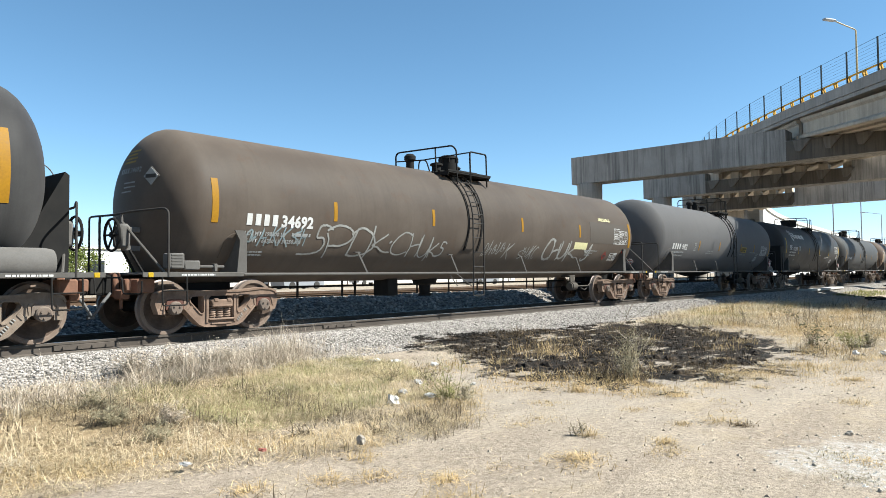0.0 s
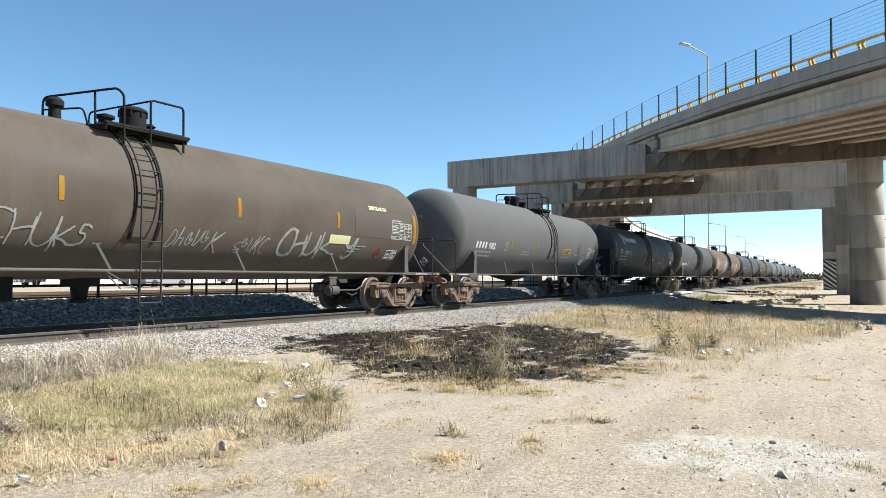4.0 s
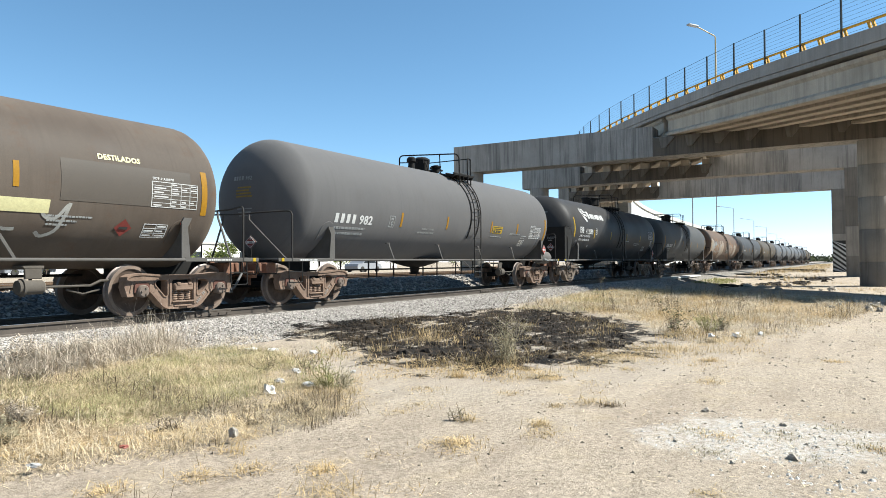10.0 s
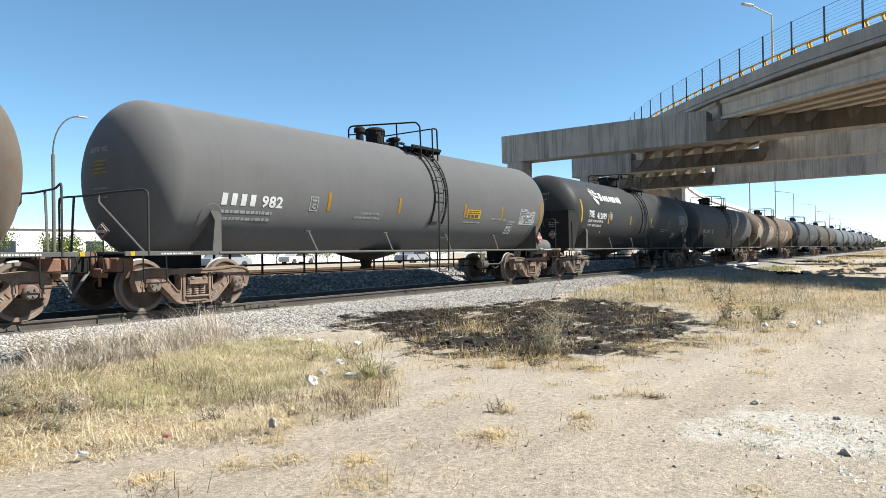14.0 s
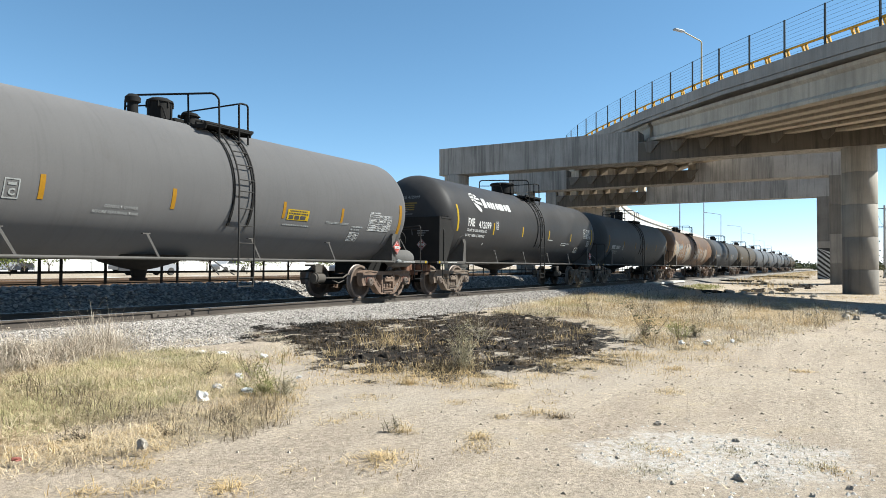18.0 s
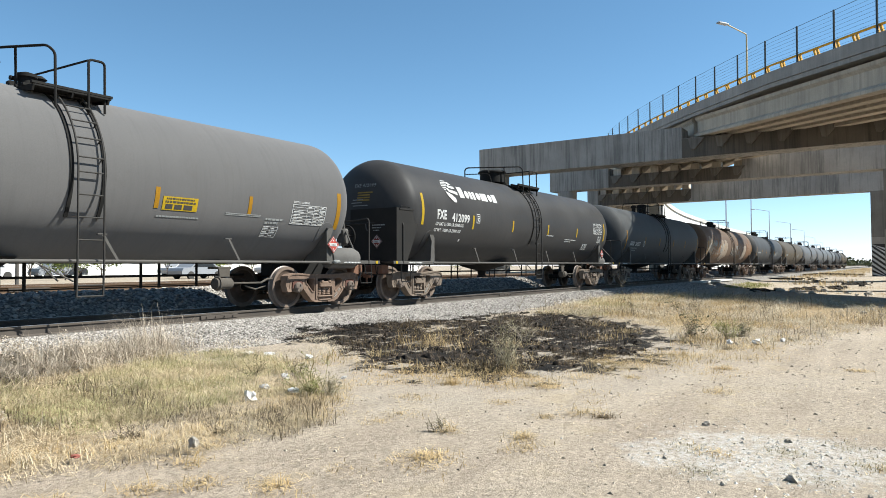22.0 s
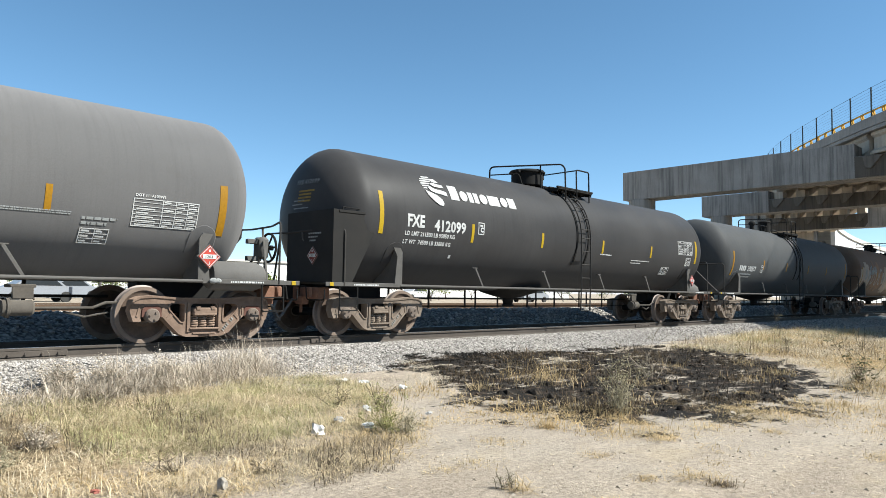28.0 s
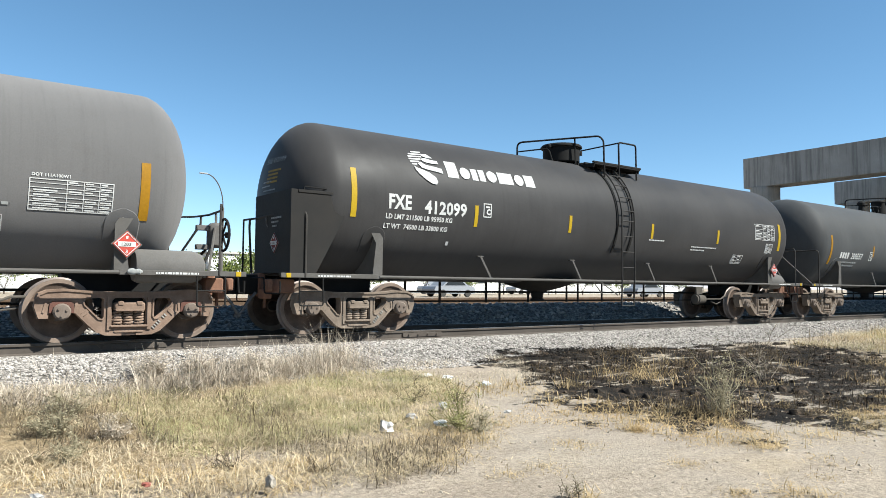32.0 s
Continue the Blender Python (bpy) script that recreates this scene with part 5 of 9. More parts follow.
    for dx in (-0.22, 0.22):
        arcp = [(xm + dx, -(r + 0.10) * math.cos(a), zc + (r + 0.10) * math.sin(a)) for a in np.linspace(radians(62), radians(2), 12)]
        ld.rod(arcp + [(xm + dx, -(r + 0.10), 1.05), (xm + dx, -(r + 0.08), 0.45)], 0.019, 6)
    rungs = [(a, None) for a in np.linspace(radians(56), radians(8), 5)]
    for a, _ in rungs:
        yy, zz = -(r + 0.10) * math.cos(a), zc + (r + 0.10) * math.sin(a)
        ld.rod([(xm - 0.22, yy, zz), (xm + 0.22, yy, zz)], 0.013, 6)
        ld.rod([(xm + 0.22, yy, zz), (xm + 0.22, -(r) * math.cos(a), zc + r * math.sin(a))], 0.013, 5)
    z = zc - 0.02
    while z > 0.45:
        ld.rod([(xm - 0.22, -(r + 0.09), z), (xm + 0.22, -(r + 0.09), z)], 0.013, 6)
        z -= 0.36
    ld.rod([(xm - 0.22, -(r + 0.08), 0.46), (xm + 0.22, -(r + 0.08), 0.46)], 0.014, 6)
    part("ladder", stored(("ladder", r, zc, xm), lambda: ld.mesh("ladder", M_DARKPIPE if detail else M_BLACKPIPE)), M_DARKPIPE, car, "steel side ladder")
    if detail:
        for ya, dx in ((-1.45, 0.63), (-1.0, 0.35)):
            part("ladder_stay", stored(("stay", r, xm, ya), lambda: Shape().rod([(xm - 0.22, ya, 0.70), (xm - 0.22 - dx, ya, 1.02)], 0.014, 5).mesh("ladder_stay", M_RAILPIPE)), M_RAILPIPE, car)


def round_pad(r, zc):
    """A thick plate welded to the shell, round at the top."""
    sh, n = Shape(), 12
    rows = [(-1.05 + 0.52 * k / n, 0.23 * math.sqrt(max(0.02, 1 - max(0, (k / n - 0.55) / 0.45) ** 2))) for k in range(n + 1)]
    for off in (0.012,):
        vs = []
        for v, w in rows:
            vs += wrap([(-w, v), (w, v)], r, zc, off)
        for v, w in rows:
            vs += wrap([(-w - 0.012, v), (w + 0.012, v)], r, zc, 0.0)
        m = 2 * (n + 1)
        fs = [(2 * k, 2 * k + 1, 2 * k + 3, 2 * k + 2) for k in range(n)]
        fs += [(2 * k + q, m + 2 * k + q, m + 2 * k + 2 + q, 2 * k + 2 + q) for k in range(n) for q in (0, 1)]
        fs.append((2 * n, 2 * n + 1, m + 2 * n + 1, m + 2 * n))
        sh.add(vs, fs)
    return sh


def painted_diamond(car, x, v, s, r, zc, material):
    """A diamond painted on the shell."""
    part("hazard_placard", Shape().add(wrap([(x - s, v), (x, v - s), (x + s, v), (x, v + s)], r, zc, 0.012), [(0, 1, 2, 3)]), material, car, "dim red diamond placard on the shell")
    part("placard_bar", Shape().add(wrap([(x - s * 0.5, v - s * 0.15), (x + s * 0.5, v - s * 0.15), (x + s * 0.5, v + s * 0.15), (x - s * 0.5, v + s * 0.15)], r, zc, 0.017), [(0, 1, 2, 3)]), M_DARKINK, car)


def tank_car(name, x0, L, r, zc, material, label, xm, top, style, stripes, long_stripes, detail=True, wheels=(0, 0), boxes=(0, 0), rust=(1, 1), key=None, ends=(0.6, 0.6)):
    """A whole tank car with its leading coupler at x0 along the track."""
    car = empty(name, pose(x0, MID_Y, RAIL_Z), label=label, category="tank car", group="tank cars of the freight train")
    spun = []
    part("tank_shell", tank_mesh(L, r, zc, material, key or name, ends), material, car, "welded cylindrical steel shell")
    for s, x, k in ((1, 0.0, 0), (-1, L, 1)):
        end_fittings(car, x, s, 0, detail, wheels[k], boxes[k], rust[k])
        truck_parts(car, x + s * 1.92, spun, rust[k], detail)
    for b in (-1, 1):
        part("side_rail", stored(("siderail", L, b), lambda: Shape().rod([(2.15, b * 1.44, 1.02), (L - 2.15, b * 1.44, 1.02)], 0.027, 8).mesh("side_rail", M_RAILPIPE)), M_RAILPIPE, car, "long pipe rail along the side")
        spots = [2.15 + (L - 4.3) * k / 5 for k in range(1, 5)]
        for k, x in enumerate(spots):
            me = stored(("brace", r, zc, b), lambda: Shape().box((0, 0, 0), (0.05, 0.012, 0.52), 0.004, Matrix.Rotation(radians(-32), 3, "Y")).box((-0.145, 0.03, 0.23), (0.16, 0.06, 0.02), 0.003).mesh("rail_bracket", M_RAILPIPE))
            part("rail_bracket", me, M_RAILPIPE, car, "", pose(x - 0.12, b * 1.42, 1.235))
    # train line and its hangers below the shell
    tl = Shape().rod([(2.9, 0.55, 0.74), (L - 2.9, 0.55, 0.74)], 0.028, 6).rod([(2.9, 0.62, 0.52), (L - 2.9, 0.62, 0.52)], 0.016, 6)
    part("brake_pipe", stored(("line", L), lambda: tl.mesh("brake_pipe", M_UNDER)), M_UNDER, car)
    hx, k = 3.6, 0
    while hx < L - 3.4:
        for d in ((0.0, 0.42) if k % 2 == 0 else (0.0,)):
            part("pipe_hanger", stored("hanger", lambda: Shape().box((0, 0.58, 0.80), (0.06, 0.02, 0.62), 0.003).mesh("pipe_hanger", M_UNDER)), M_UNDER, car, "", pose(hx + d, 0, 0))
        hx, k = hx + 1.35, k + 1
    small = material is M_TANK_A
    sp = Shape().turned([(0.34, zc - r + 0.03), (0.30, zc - r - 0.10), (0.16, zc - r - 0.14), (0.13, zc - r - 0.34), (0.17, zc - r - 0.36), (0.17, zc - r - 0.42)], "z", 18, (xm - 0.35, 0, 0)) if small else Shape().turned([(0.95, zc - r + 0.10), (0.75, zc - r - 0.04), (0.35, zc - r - 0.16), (0.16, zc - r - 0.20), (0.13, zc - r - 0.36), (0.17, zc - r - 0.37), (0.17, zc - r - 0.42)], "z", 22, (xm - 1.4, 0, 0))
    part("bottom_outlet", stored(("sump", r, zc, xm), lambda: sp.mesh("bottom_outlet", M_UNDER)), M_UNDER, car, "black bottom outlet sump")
    if small:
        part("outlet_box", Shape().box((xm - 1.9, -0.1, zc - r - 0.16), (0.36, 0.5, 0.42), 0.02), M_UNDER, car, "black outlet valve box")
    if detail:
        cyl = Shape().turned([(0.04, 0), (0.115, 0.015), (0.12, 0.06), (0.145, 0.07), (0.145, 0.11), (0.115, 0.12), (0.115, 0.40), (0.09, 0.43), (0.03, 0.45)], "x", 18, (L - 4.85, -0.8, 0.58)).rod([(L - 4.42, -0.8, 0.58), (L - 3.6, -0.8, 0.58), (L - 3.4, -0.78, 0.66), (L - 3.15, -0.7, 0.66)], 0.022, 6).rod([(L - 4.0, -0.75, 0.52), (L - 3.7, -0.72, 0.44), (L - 3.3, -0.6, 0.50)], 0.018, 6)
        part("brake_cylinder", stored(("bcyl", L), lambda: cyl.mesh("brake_cylinder", M_CYL)), M_CYL, car, "dusty brown-grey brake cylinder with its push rod")
        part("brake_bracket", stored(("bbrk", L), lambda: Shape().box((L - 4.55, -0.74, 0.80), (0.28, 0.05, 0.18), 0.01).box((L - 4.55, -0.6, 0.90), (0.34, 0.34, 0.05), 0.01).mesh("brake_bracket", M_CYL)), M_CYL, car)
    if detail:
        for s, x in ((1, 2.1), (-1, L - 2.1)):
            me = stored(("pad", r, zc, material.name), lambda: round_pad(r, zc).mesh("saddle_pad", material))
            part("saddle_pad", me, material, car, "welded round-topped saddle pad", pose(x, 0, 0))
    top_fittings(car, r, zc, xm, top, style, detail)
    for x, v0, v1, w in stripes + long_stripes:
        part("reflective_stripe", stored(("stripe", r, round(v0, 2), round(v1, 2), w), lambda: patch_shape(-w / 2, w / 2, v0, v1, r, 0).mesh("reflective_stripe", M_YELLOW if material is not M_TANK_C else M_YELLOW2)), M_YELLOW, car, "yellow reflective stripe", pose(x, 0, zc))
    return car, spun


CARS = []          # every car with its start and its turning wheelsets


def add_car(*a, turning=True, **k):
    car, spun = tank_car(*a, **k)
    CARS.append((car, a[1], spun if turning else []))
    return car


ZA, ZB, ZC = 2.28, 2.455, 2.44
RA, RB, RC = 1.42, 1.46, 1.48
# the car ahead, of which only the tail shows
car_z = add_car("tank_car", 5.2 - 17.3, 17.3, 1.50, 2.46, M_TANK_Z, "dark grey railway tank car with yellow stripes", 8.7, (7.2, 8.3, 9.0, 9.7), "b",
                [(5.0, 0.1, 0.5, 0.1)], [(15.62, -0.45, 0.62, 0.13)], wheels=(0, 1), rust=(1, 0), key="z", ends=(0.6, 0.79))
sh = Shape().slab([(17.3 - 0.62, 1.06), (17.3 - 0.62, 2.55), (17.3 - 0.68, 2.60), (17.3 - 1.5, 1.06)], 1.9, "y", -0.95)
part("head_shield", sh, M_BLACKPIPE, car_z, "black tapered guard at the tank head")
part("air_reservoir", Shape().turned([(0.05, 0), (0.20, 0.03), (0.22, 0.12), (0.22, 1.35), (0.2, 1.44), (0.05, 1.47)], "x", 20, (14.9, -1.2, 1.20)), M_BOX, car_z, "grey air reservoir on the side sill")

# brown-black car with the graffiti
car_a = add_car("tank_car", 5.2, 19.6, RA, ZA, M_TANK_A, "weathered brown-black tank car with sprayed graffiti", 9.0, (8.25, 8.62, 9.27, 10.06), "a",
                [(4.34, -0.20, 0.19, 0.09), (7.39, -0.15, 0.24, 0.09), (11.17, -0.13, 0.26, 0.09), (14.41, -0.17, 0.22, 0.09)], [(1.60, -0.36, 0.42, 0.13), (17.92, -0.42, 0.42, 0.13)], wheels=(1, 0), key="a", ends=(0.74, 0.85))
for one in block_marks(2.25, -0.37, 0.21, 4, 0.27):
    bars([one], RA, ZA, M_WHITE, car_a, "mark_bar", "white block bar of the owner's mark")
letters("34692", 0.30, 3.01, -0.37, RA, ZA, M_WHITE, car_a, "car_number", 0.010, 0.98, "white stencilled car number")
letters("LD LMT  198300 LB", 0.105, 2.24, -0.56, RA, ZA, M_FADED, car_a, "load_limit_text", 0.008, 1.0)
letters("LT WT   66700 LB 30250 KG", 0.105, 2.22, -0.70, RA, ZA, M_FADED, car_a, "light_weight_text", 0.008, 1.0)
bars(text_bars(3.30, -0.55, 0.45, 0.065, 1), RA, ZA, M_FADED, car_a, "load_stencil")
bars(text_bars(2.05, -0.92, 0.7, 0.035, 3) + text_bars(2.05, -0.99, 0.7, 0.035, 4), RA, ZA, M_FADED, car_a, "small_stencil")
scrawl(2.28, -0.74, 0.36, 6, 2, RA, ZA, M_BLUECHALK, car_a, 0.2, 0.034, 0.15)
tag([("S", 3.62, 4.36, -0.93, -0.30), ("P", 4.16, 4.92, -0.98, -0.29), ("D", 4.84, 5.56, -0.95, -0.29), ("K", 5.36, 6.10, -1.00, -0.27), ("dot", 6.02, 6.07, -0.60, -0.56)], RA, ZA, M_CHALK, car_a, 0.042, 1)
tag([("C", 6.10, 6.74, -0.88, -0.35), ("H", 6.66, 7.10, -0.93, -0.34), ("U", 7.02, 7.48, -0.95, -0.42), ("K", 7.36, 7.80, -1.05, -0.44), ("S", 7.66, 8.02, -0.90, -0.52)], RA, ZA, M_CHALK, car_a, 0.034, 2)
scrawl(9.5, -0.86, 0.40, 6, 3, RA, ZA, M_CHALK, car_a, 0.3, 0.026, 0.1)
scrawl(11.15, -0.90, 0.36, 5, 5, RA, ZA, M_CHALK, car_a, 0.3, 0.024, 0.08)
tag([("C", 12.48, 13.04, -0.92, -0.29), ("H", 12.88, 13.46, -0.95, -0.28), ("U", 13.30, 13.86, -0.90, -0.36), ("K", 13.80, 14.50, -1.0, -0.32), ("Y", 14.80, 15.34, -0.90, -0.36)], RA, ZA, M_CHALK, car_a, 0.062, 3)
part("repainted_panel", patch_shape(15.1, 17.6, -0.32, 0.36, RA, ZA, 0.0045), M_PATCH, car_a, "flat repainted panel")
letters("DESTILADOS", 0.135, 15.75, 0.42, RA, ZA, M_TAPE, car_a, "cargo_text", 0.01, 1.0, "pale stencilled cargo word")
part("phone_label", patch_shape(14.15, 14.95, -0.55, -0.33, RA, ZA, 0.008), M_TAPE, car_a, "pale yellow label with bars")
bars([(14.2, 14.85, -0.39, -0.36), (14.45, 14.9, -0.52, -0.45)], RA, ZA + 0.0, M_DARKINK, car_a, "label_print")


def data_table(car, x, v, w, h, r, zc, cols, rows, head, seed, fill=False):
    """A stencilled inspection table: frame, rules and bars for the entries."""
    t = 0.012
    b = [(x, x + w, v, v + t), (x, x + w, v + h - t, v + h), (x, x + t, v, v + h), (x + w - t, x + w, v, v + h)]
    rng = random.Random(seed)
    for c in cols:
        b.append((x + w * c, x + w * c + t * 0.8, v, v + h))
    for k in range(1, rows):
        b.append((x, x + w, v + h * k / rows, v + h * k / rows + t * 0.7))
    edges = [0] + list(cols) + [1]
    for k in range(rows):
        for a, e in zip(edges, edges[1:]):
            if rng.random() < 0.8:
                m = (e - a) * w
                b.append((x + a * w + 0.12 * m, x + a * w + rng.uniform(0.5, 0.9) * m, v + h * (k + 0.35) / rows, v + h * (k + 0.65) / rows))
    bars(b, r, zc, M_WHITE, car, "inspection_table", "white stencilled inspection table")
    if head:
        letters(head, 0.06, x + w * 0.02, v + h + 0.03, r, zc, M_WHITE, car, "table_heading", 0.008)


data_table(car_a, 16.75, -0.32, 1.0, 0.46, RA, ZA, (0.4, 0.62, 0.82), 6, "DOT111A100W1", 4, True)
data_table(car_a, 16.7, -0.92, 0.5, 0.28, RA, ZA, (0.5,), 3, "", 5)
bars(text_bars(14.9, -0.60, 0.8, 0.03, 8) + text_bars(14.95, -0.68, 0.5, 0.03, 9) + text_bars(14.95, -0.75, 0.35, 0.03, 11), RA, ZA, M_FADED, car_a, "small_stencil")


def head_letters(car, body, size, y, z, r, zc, x, material):
    """Characters on the domed tank head that faces ahead."""
    cu = bpy.data.curves.new("type", "FONT")
    cu.body, cu.size, cu.offset, cu.space_character, cu.resolution_u = body, size, 0.006 * size / 0.25, 1.05, 1
    ob = new("type", cu)
    me = bpy.data.meshes.new_from_object(ob.evaluated_get(bpy.context.evaluated_depsgraph_get()))
    bpy.data.objects.remove(ob)
    bpy.data.curves.remove(cu)
    for p in me.vertices:
        py, pz = y - p.co.x, z + p.co.y
        q = min((py * py + (pz - zc) ** 2) / (r * r), 0.98)
        p.co = (x + r * 0.52 * (1 - math.sqrt(1 - q)) - 0.012, py, pz)
    me.materials.append(material)
    part("head_number", me, material, car, "small stencilled number on the tank head")


def head_marks(car, r, zc, number, seed, x=0.55, up=0.55, low=0.2, small=-0.2, block=0.0):
    """Bars and a placard on the tank head that faces ahead (towards -x)."""
    hd = r * 0.52
    def spot(y, z):
        q = min((y * y + (z - zc) ** 2) / (r * r), 0.98)
        return x + hd * (1 - math.sqrt(1 - q)) - 0.006
    def sheet(y0, y1, z0, z1, sh):
        n = 3
        vs = [(spot(y0 + (y1 - y0) * i / n, z0 + (z1 - z0) * j / 2), y0 + (y1 - y0) * i / n, z0 + (z1 - z0) * j / 2) for j in range(3) for i in range(n + 1)]
        sh.add(vs, [(j * 4 + i, j * 4 + i + 1, j * 4 + i + 5, j * 4 + i + 4) for j in range(2) for i in range(n)])
    rng = random.Random(seed)
    if number[:3] == "FXE":
        head_letters(car, number, 0.135, 0.16, zc + up, r, zc, x, M_DIMWHITE)
    else:
        sh, u = Shape(), 0.38
        for _ in range(4):
            sheet(u, u - 0.06, zc + up, zc + up + 0.095, sh)
            u -= 0.09
        tagged(part("mark_stencil", sh, M_DIMWHITE, car, "small stencilled owner's mark"), "small stencilled owner's mark", kind="stuff")
        if number:
            head_letters(car, number, 0.13, -0.02, zc + up, r, zc, x, M_DIMWHITE)
    sh = Shape()
    for k in range(4):
        a = block + 0.28 - rng.uniform(0, 0.06)
        sheet(a, a - rng.uniform(0.4, 0.52), zc + low + 0.07 * k, zc + low + 0.036 + 0.07 * k, sh)
    part("warning_bars", sh, M_DULLYEL, car, "small yellow warning lines")
    sh = Shape()
    for k in range(3):
        a = 0.25 - rng.uniform(0, 0.1)
        sheet(a, a - rng.uniform(0.3, 0.5), zc + small + 0.08 * k, zc + small + 0.025 + 0.08 * k, sh)
    part("small_stencil", sh, M_DIMWHITE, car)


def placard(car, x, y, z, size, material, number="", yaw=0.0):
    """A diamond placard on its holder, facing the near side."""
    q = Shape().slab([(-size, 0), (0, size), (size, 0), (0, -size)], 0.02, "y", 0.006)
    ob = part("placard_holder", q, M_RAILPIPE, car, "", pose(x, y, z, 0, 0, yaw))
    q = Shape().slab([(-size * 0.9, 0), (0, size * 0.9), (size * 0.9, 0), (0, -size * 0.9)], 0.012, "y", -0.006)
    pl = part("hazard_placard", q, material, ob, "red diamond hazard placard" if material in (M_RED, M_DIMRED) else "faded diamond placard")
    if number:
        q = Shape()
        for a, b2 in (((-0.80, 0), (0, 0.80)), ((0, 0.80), (0.80, 0)), ((0.80, 0), (0, -0.80)), ((0, -0.80), (-0.80, 0))):
            q.rod([(a[0] * size, -0.008, a[1] * size), (b2[0] * size, -0.008, b2[1] * size)], 0.006, 4)
        q.box((0, -0.008, 0), (size * 1.12, 0.006, size * 0.34))
        q.box((0, -0.008, size * 0.45), (size * 0.14, 0.006, size * 0.2), 0.002)
        w = Shape()
        pq = part("placard_border", q, M_WHITE, ob)
        t1 = letters(number, size * 0.30, -size * 0.40, -size * 0.11, 0, -0.013, M_DARKINK, ob, "placard_number", 0.004, 1.1)
        letters("3", size * 0.34, -size * 0.1, -size * 0.62, 0, -0.010, M_WHITE, ob, "placard_class", 0.006)
    return ob


head_marks(car_a, RA, ZA, "34692", 3, 0.735, 0.55, 0.74, 0.2, 0.1)
painted_diamond(car_a, 16.30, -0.74, 0.17, RA, ZA, M_DIMRED)
part("red_tag", patch_shape(17.44, 17.60, -0.62, -0.54, RA, ZA, 0.028), M_RED, car_a, "small red label on the saddle pad")
placard(car_a, 0.83, -0.66, 2.72, 0.17, M_FADED, "", -70)
part("placard_band", Shape().slab([(-0.11, -0.03), (0.11, -0.03), (0.11, 0.035), (-0.11, 0.035)], 0.008, "y", -0.012), M_DARKINK, car_a, "", pose(0.83, -0.66, 2.72, 0, 0, -70))
sv = Shape().box((0.95, -1.2, 1.25), (0.28, 0.22, 0.26), 0.02).box((1.25, -1.2, 1.18), (0.3, 0.16, 0.16), 0.02).rod([(1.4, -1.2, 1.16), (1.9, -1.2, 1.16)], 0.025, 6).box((1.72, -1.2, 1.14), (0.06, 0.1, 0.14), 0.01)
for k in range(5):
    sv.box((0.95, -1.315, 1.15 + 0.05 * k), (0.2, 0.012, 0.02))
part("brake_valve", sv, M_BOX, car_a, "grey ribbed brake control valve")

# grey car
car_b = add_car("tank_car", 24.8, 17.25, RB, ZB, M_TANK_B, "dusty grey tank car with white stencils and yellow label", 9.38, (8.06, 8.95, 9.6, 9.92), "b",
                [(5.13, -0.54, -0.14, 0.09), (7.64, -0.51, -0.12, 0.09), (10.66, -0.50, -0.12, 0.09), (12.78, -0.50, -0.12, 0.09)], [(15.42, -0.70, 0.16, 0.13)], wheels=(0, 1), key="b", ends=(0.70, 0.95))
for one in block_marks(2.27, -0.54, 0.23, 4, 0.36):
    bars([one], RB, ZB, M_WHITE, car_b, "mark_bar", "white block bar of the owner's mark")
letters("982", 0.32, 3.23, -0.54, RB, ZB, M_WHITE, car_b, "car_number", 0.007, 1.12, "white stencilled car number")
bars(text_bars(2.05, -0.70, 1.5, 0.06, 21) + text_bars(2.05, -0.85, 1.5, 0.06, 22), RB, ZB, M_FADED, car_b, "load_stencil")


def plate_box(car, x, v, r, zc, s=0.30):
    t = 0.02
    bars([(x, x + s * 0.8, v, v + t), (x, x + s * 0.8, v + s, v + s + t), (x, x + t, v, v + s), (x + s * 0.8 - t, x + s * 0.8, v, v + s + t), (x + 0.06, x + s * 0.62, v + s * 0.72, v + s * 0.86)], r, zc, M_FADED if car is car_b else M_WHITE, car, "plate_mark")
    letters("C", 0.15, x + 0.075, v + 0.06, r, zc, M_FADED if car is car_b else M_WHITE, car, "plate_letter")


plate_box(car_b, 4.55, -0.57, RB, ZB)
letters("CONSULT OWNER", 0.075, 6.25, -0.58, RB, ZB, M_FADED, car_b, "notice_text", 0.006)
letters("BEFORE REPAIRING TANK", 0.075, 6.05, -0.69, RB, ZB, M_FADED, car_b, "notice_text", 0.006)
part("emergency_label", patch_shape(10.78, 11.52, -0.52, -0.27, RB, ZB, 0.008), M_YELLOW2, car_b, "yellow emergency telephone label with bars")
bars(text_bars(10.85, -0.325, 0.6, 0.03, 31) + text_bars(10.83, -0.385, 0.64, 0.035, 32) + text_bars(10.84, -0.50, 0.6, 0.09, 33), RB + 0.004, ZB, M_DARKINK, car_b, "label_print")
bars(text_bars(10.7, -0.66, 0.9, 0.03, 34) + text_bars(12.2, -0.50, 0.9, 0.018, 35) + text_bars(12.2, -0.53, 0.9, 0.018, 38) + text_bars(13.25, -0.58, 0.5, 0.04, 36) + text_bars(13.25, -0.66, 0.36, 0.04, 37), RB, ZB, M_FADED, car_b, "small_stencil")
data_table(car_b, 13.95, -0.63, 1.05, 0.44, RB, ZB, (0.43, 0.63, 0.82), 7, "DOT 111A100W1", 6)
data_table(car_b, 13.25, -0.98, 0.42, 0.26, RB, ZB, (0.5,), 3, "", 7)
head_marks(car_b, RB, ZB, "982", 8, 0.695, 0.42, 0.02, -0.42, 0.0)
placard(car_b, 15.18, -1.50, 1.42, 0.21, M_RED, "1203")
placard(car_b, 0.50, -0.40, 1.42, 0.16, M_DIMRED, "1203", -75)
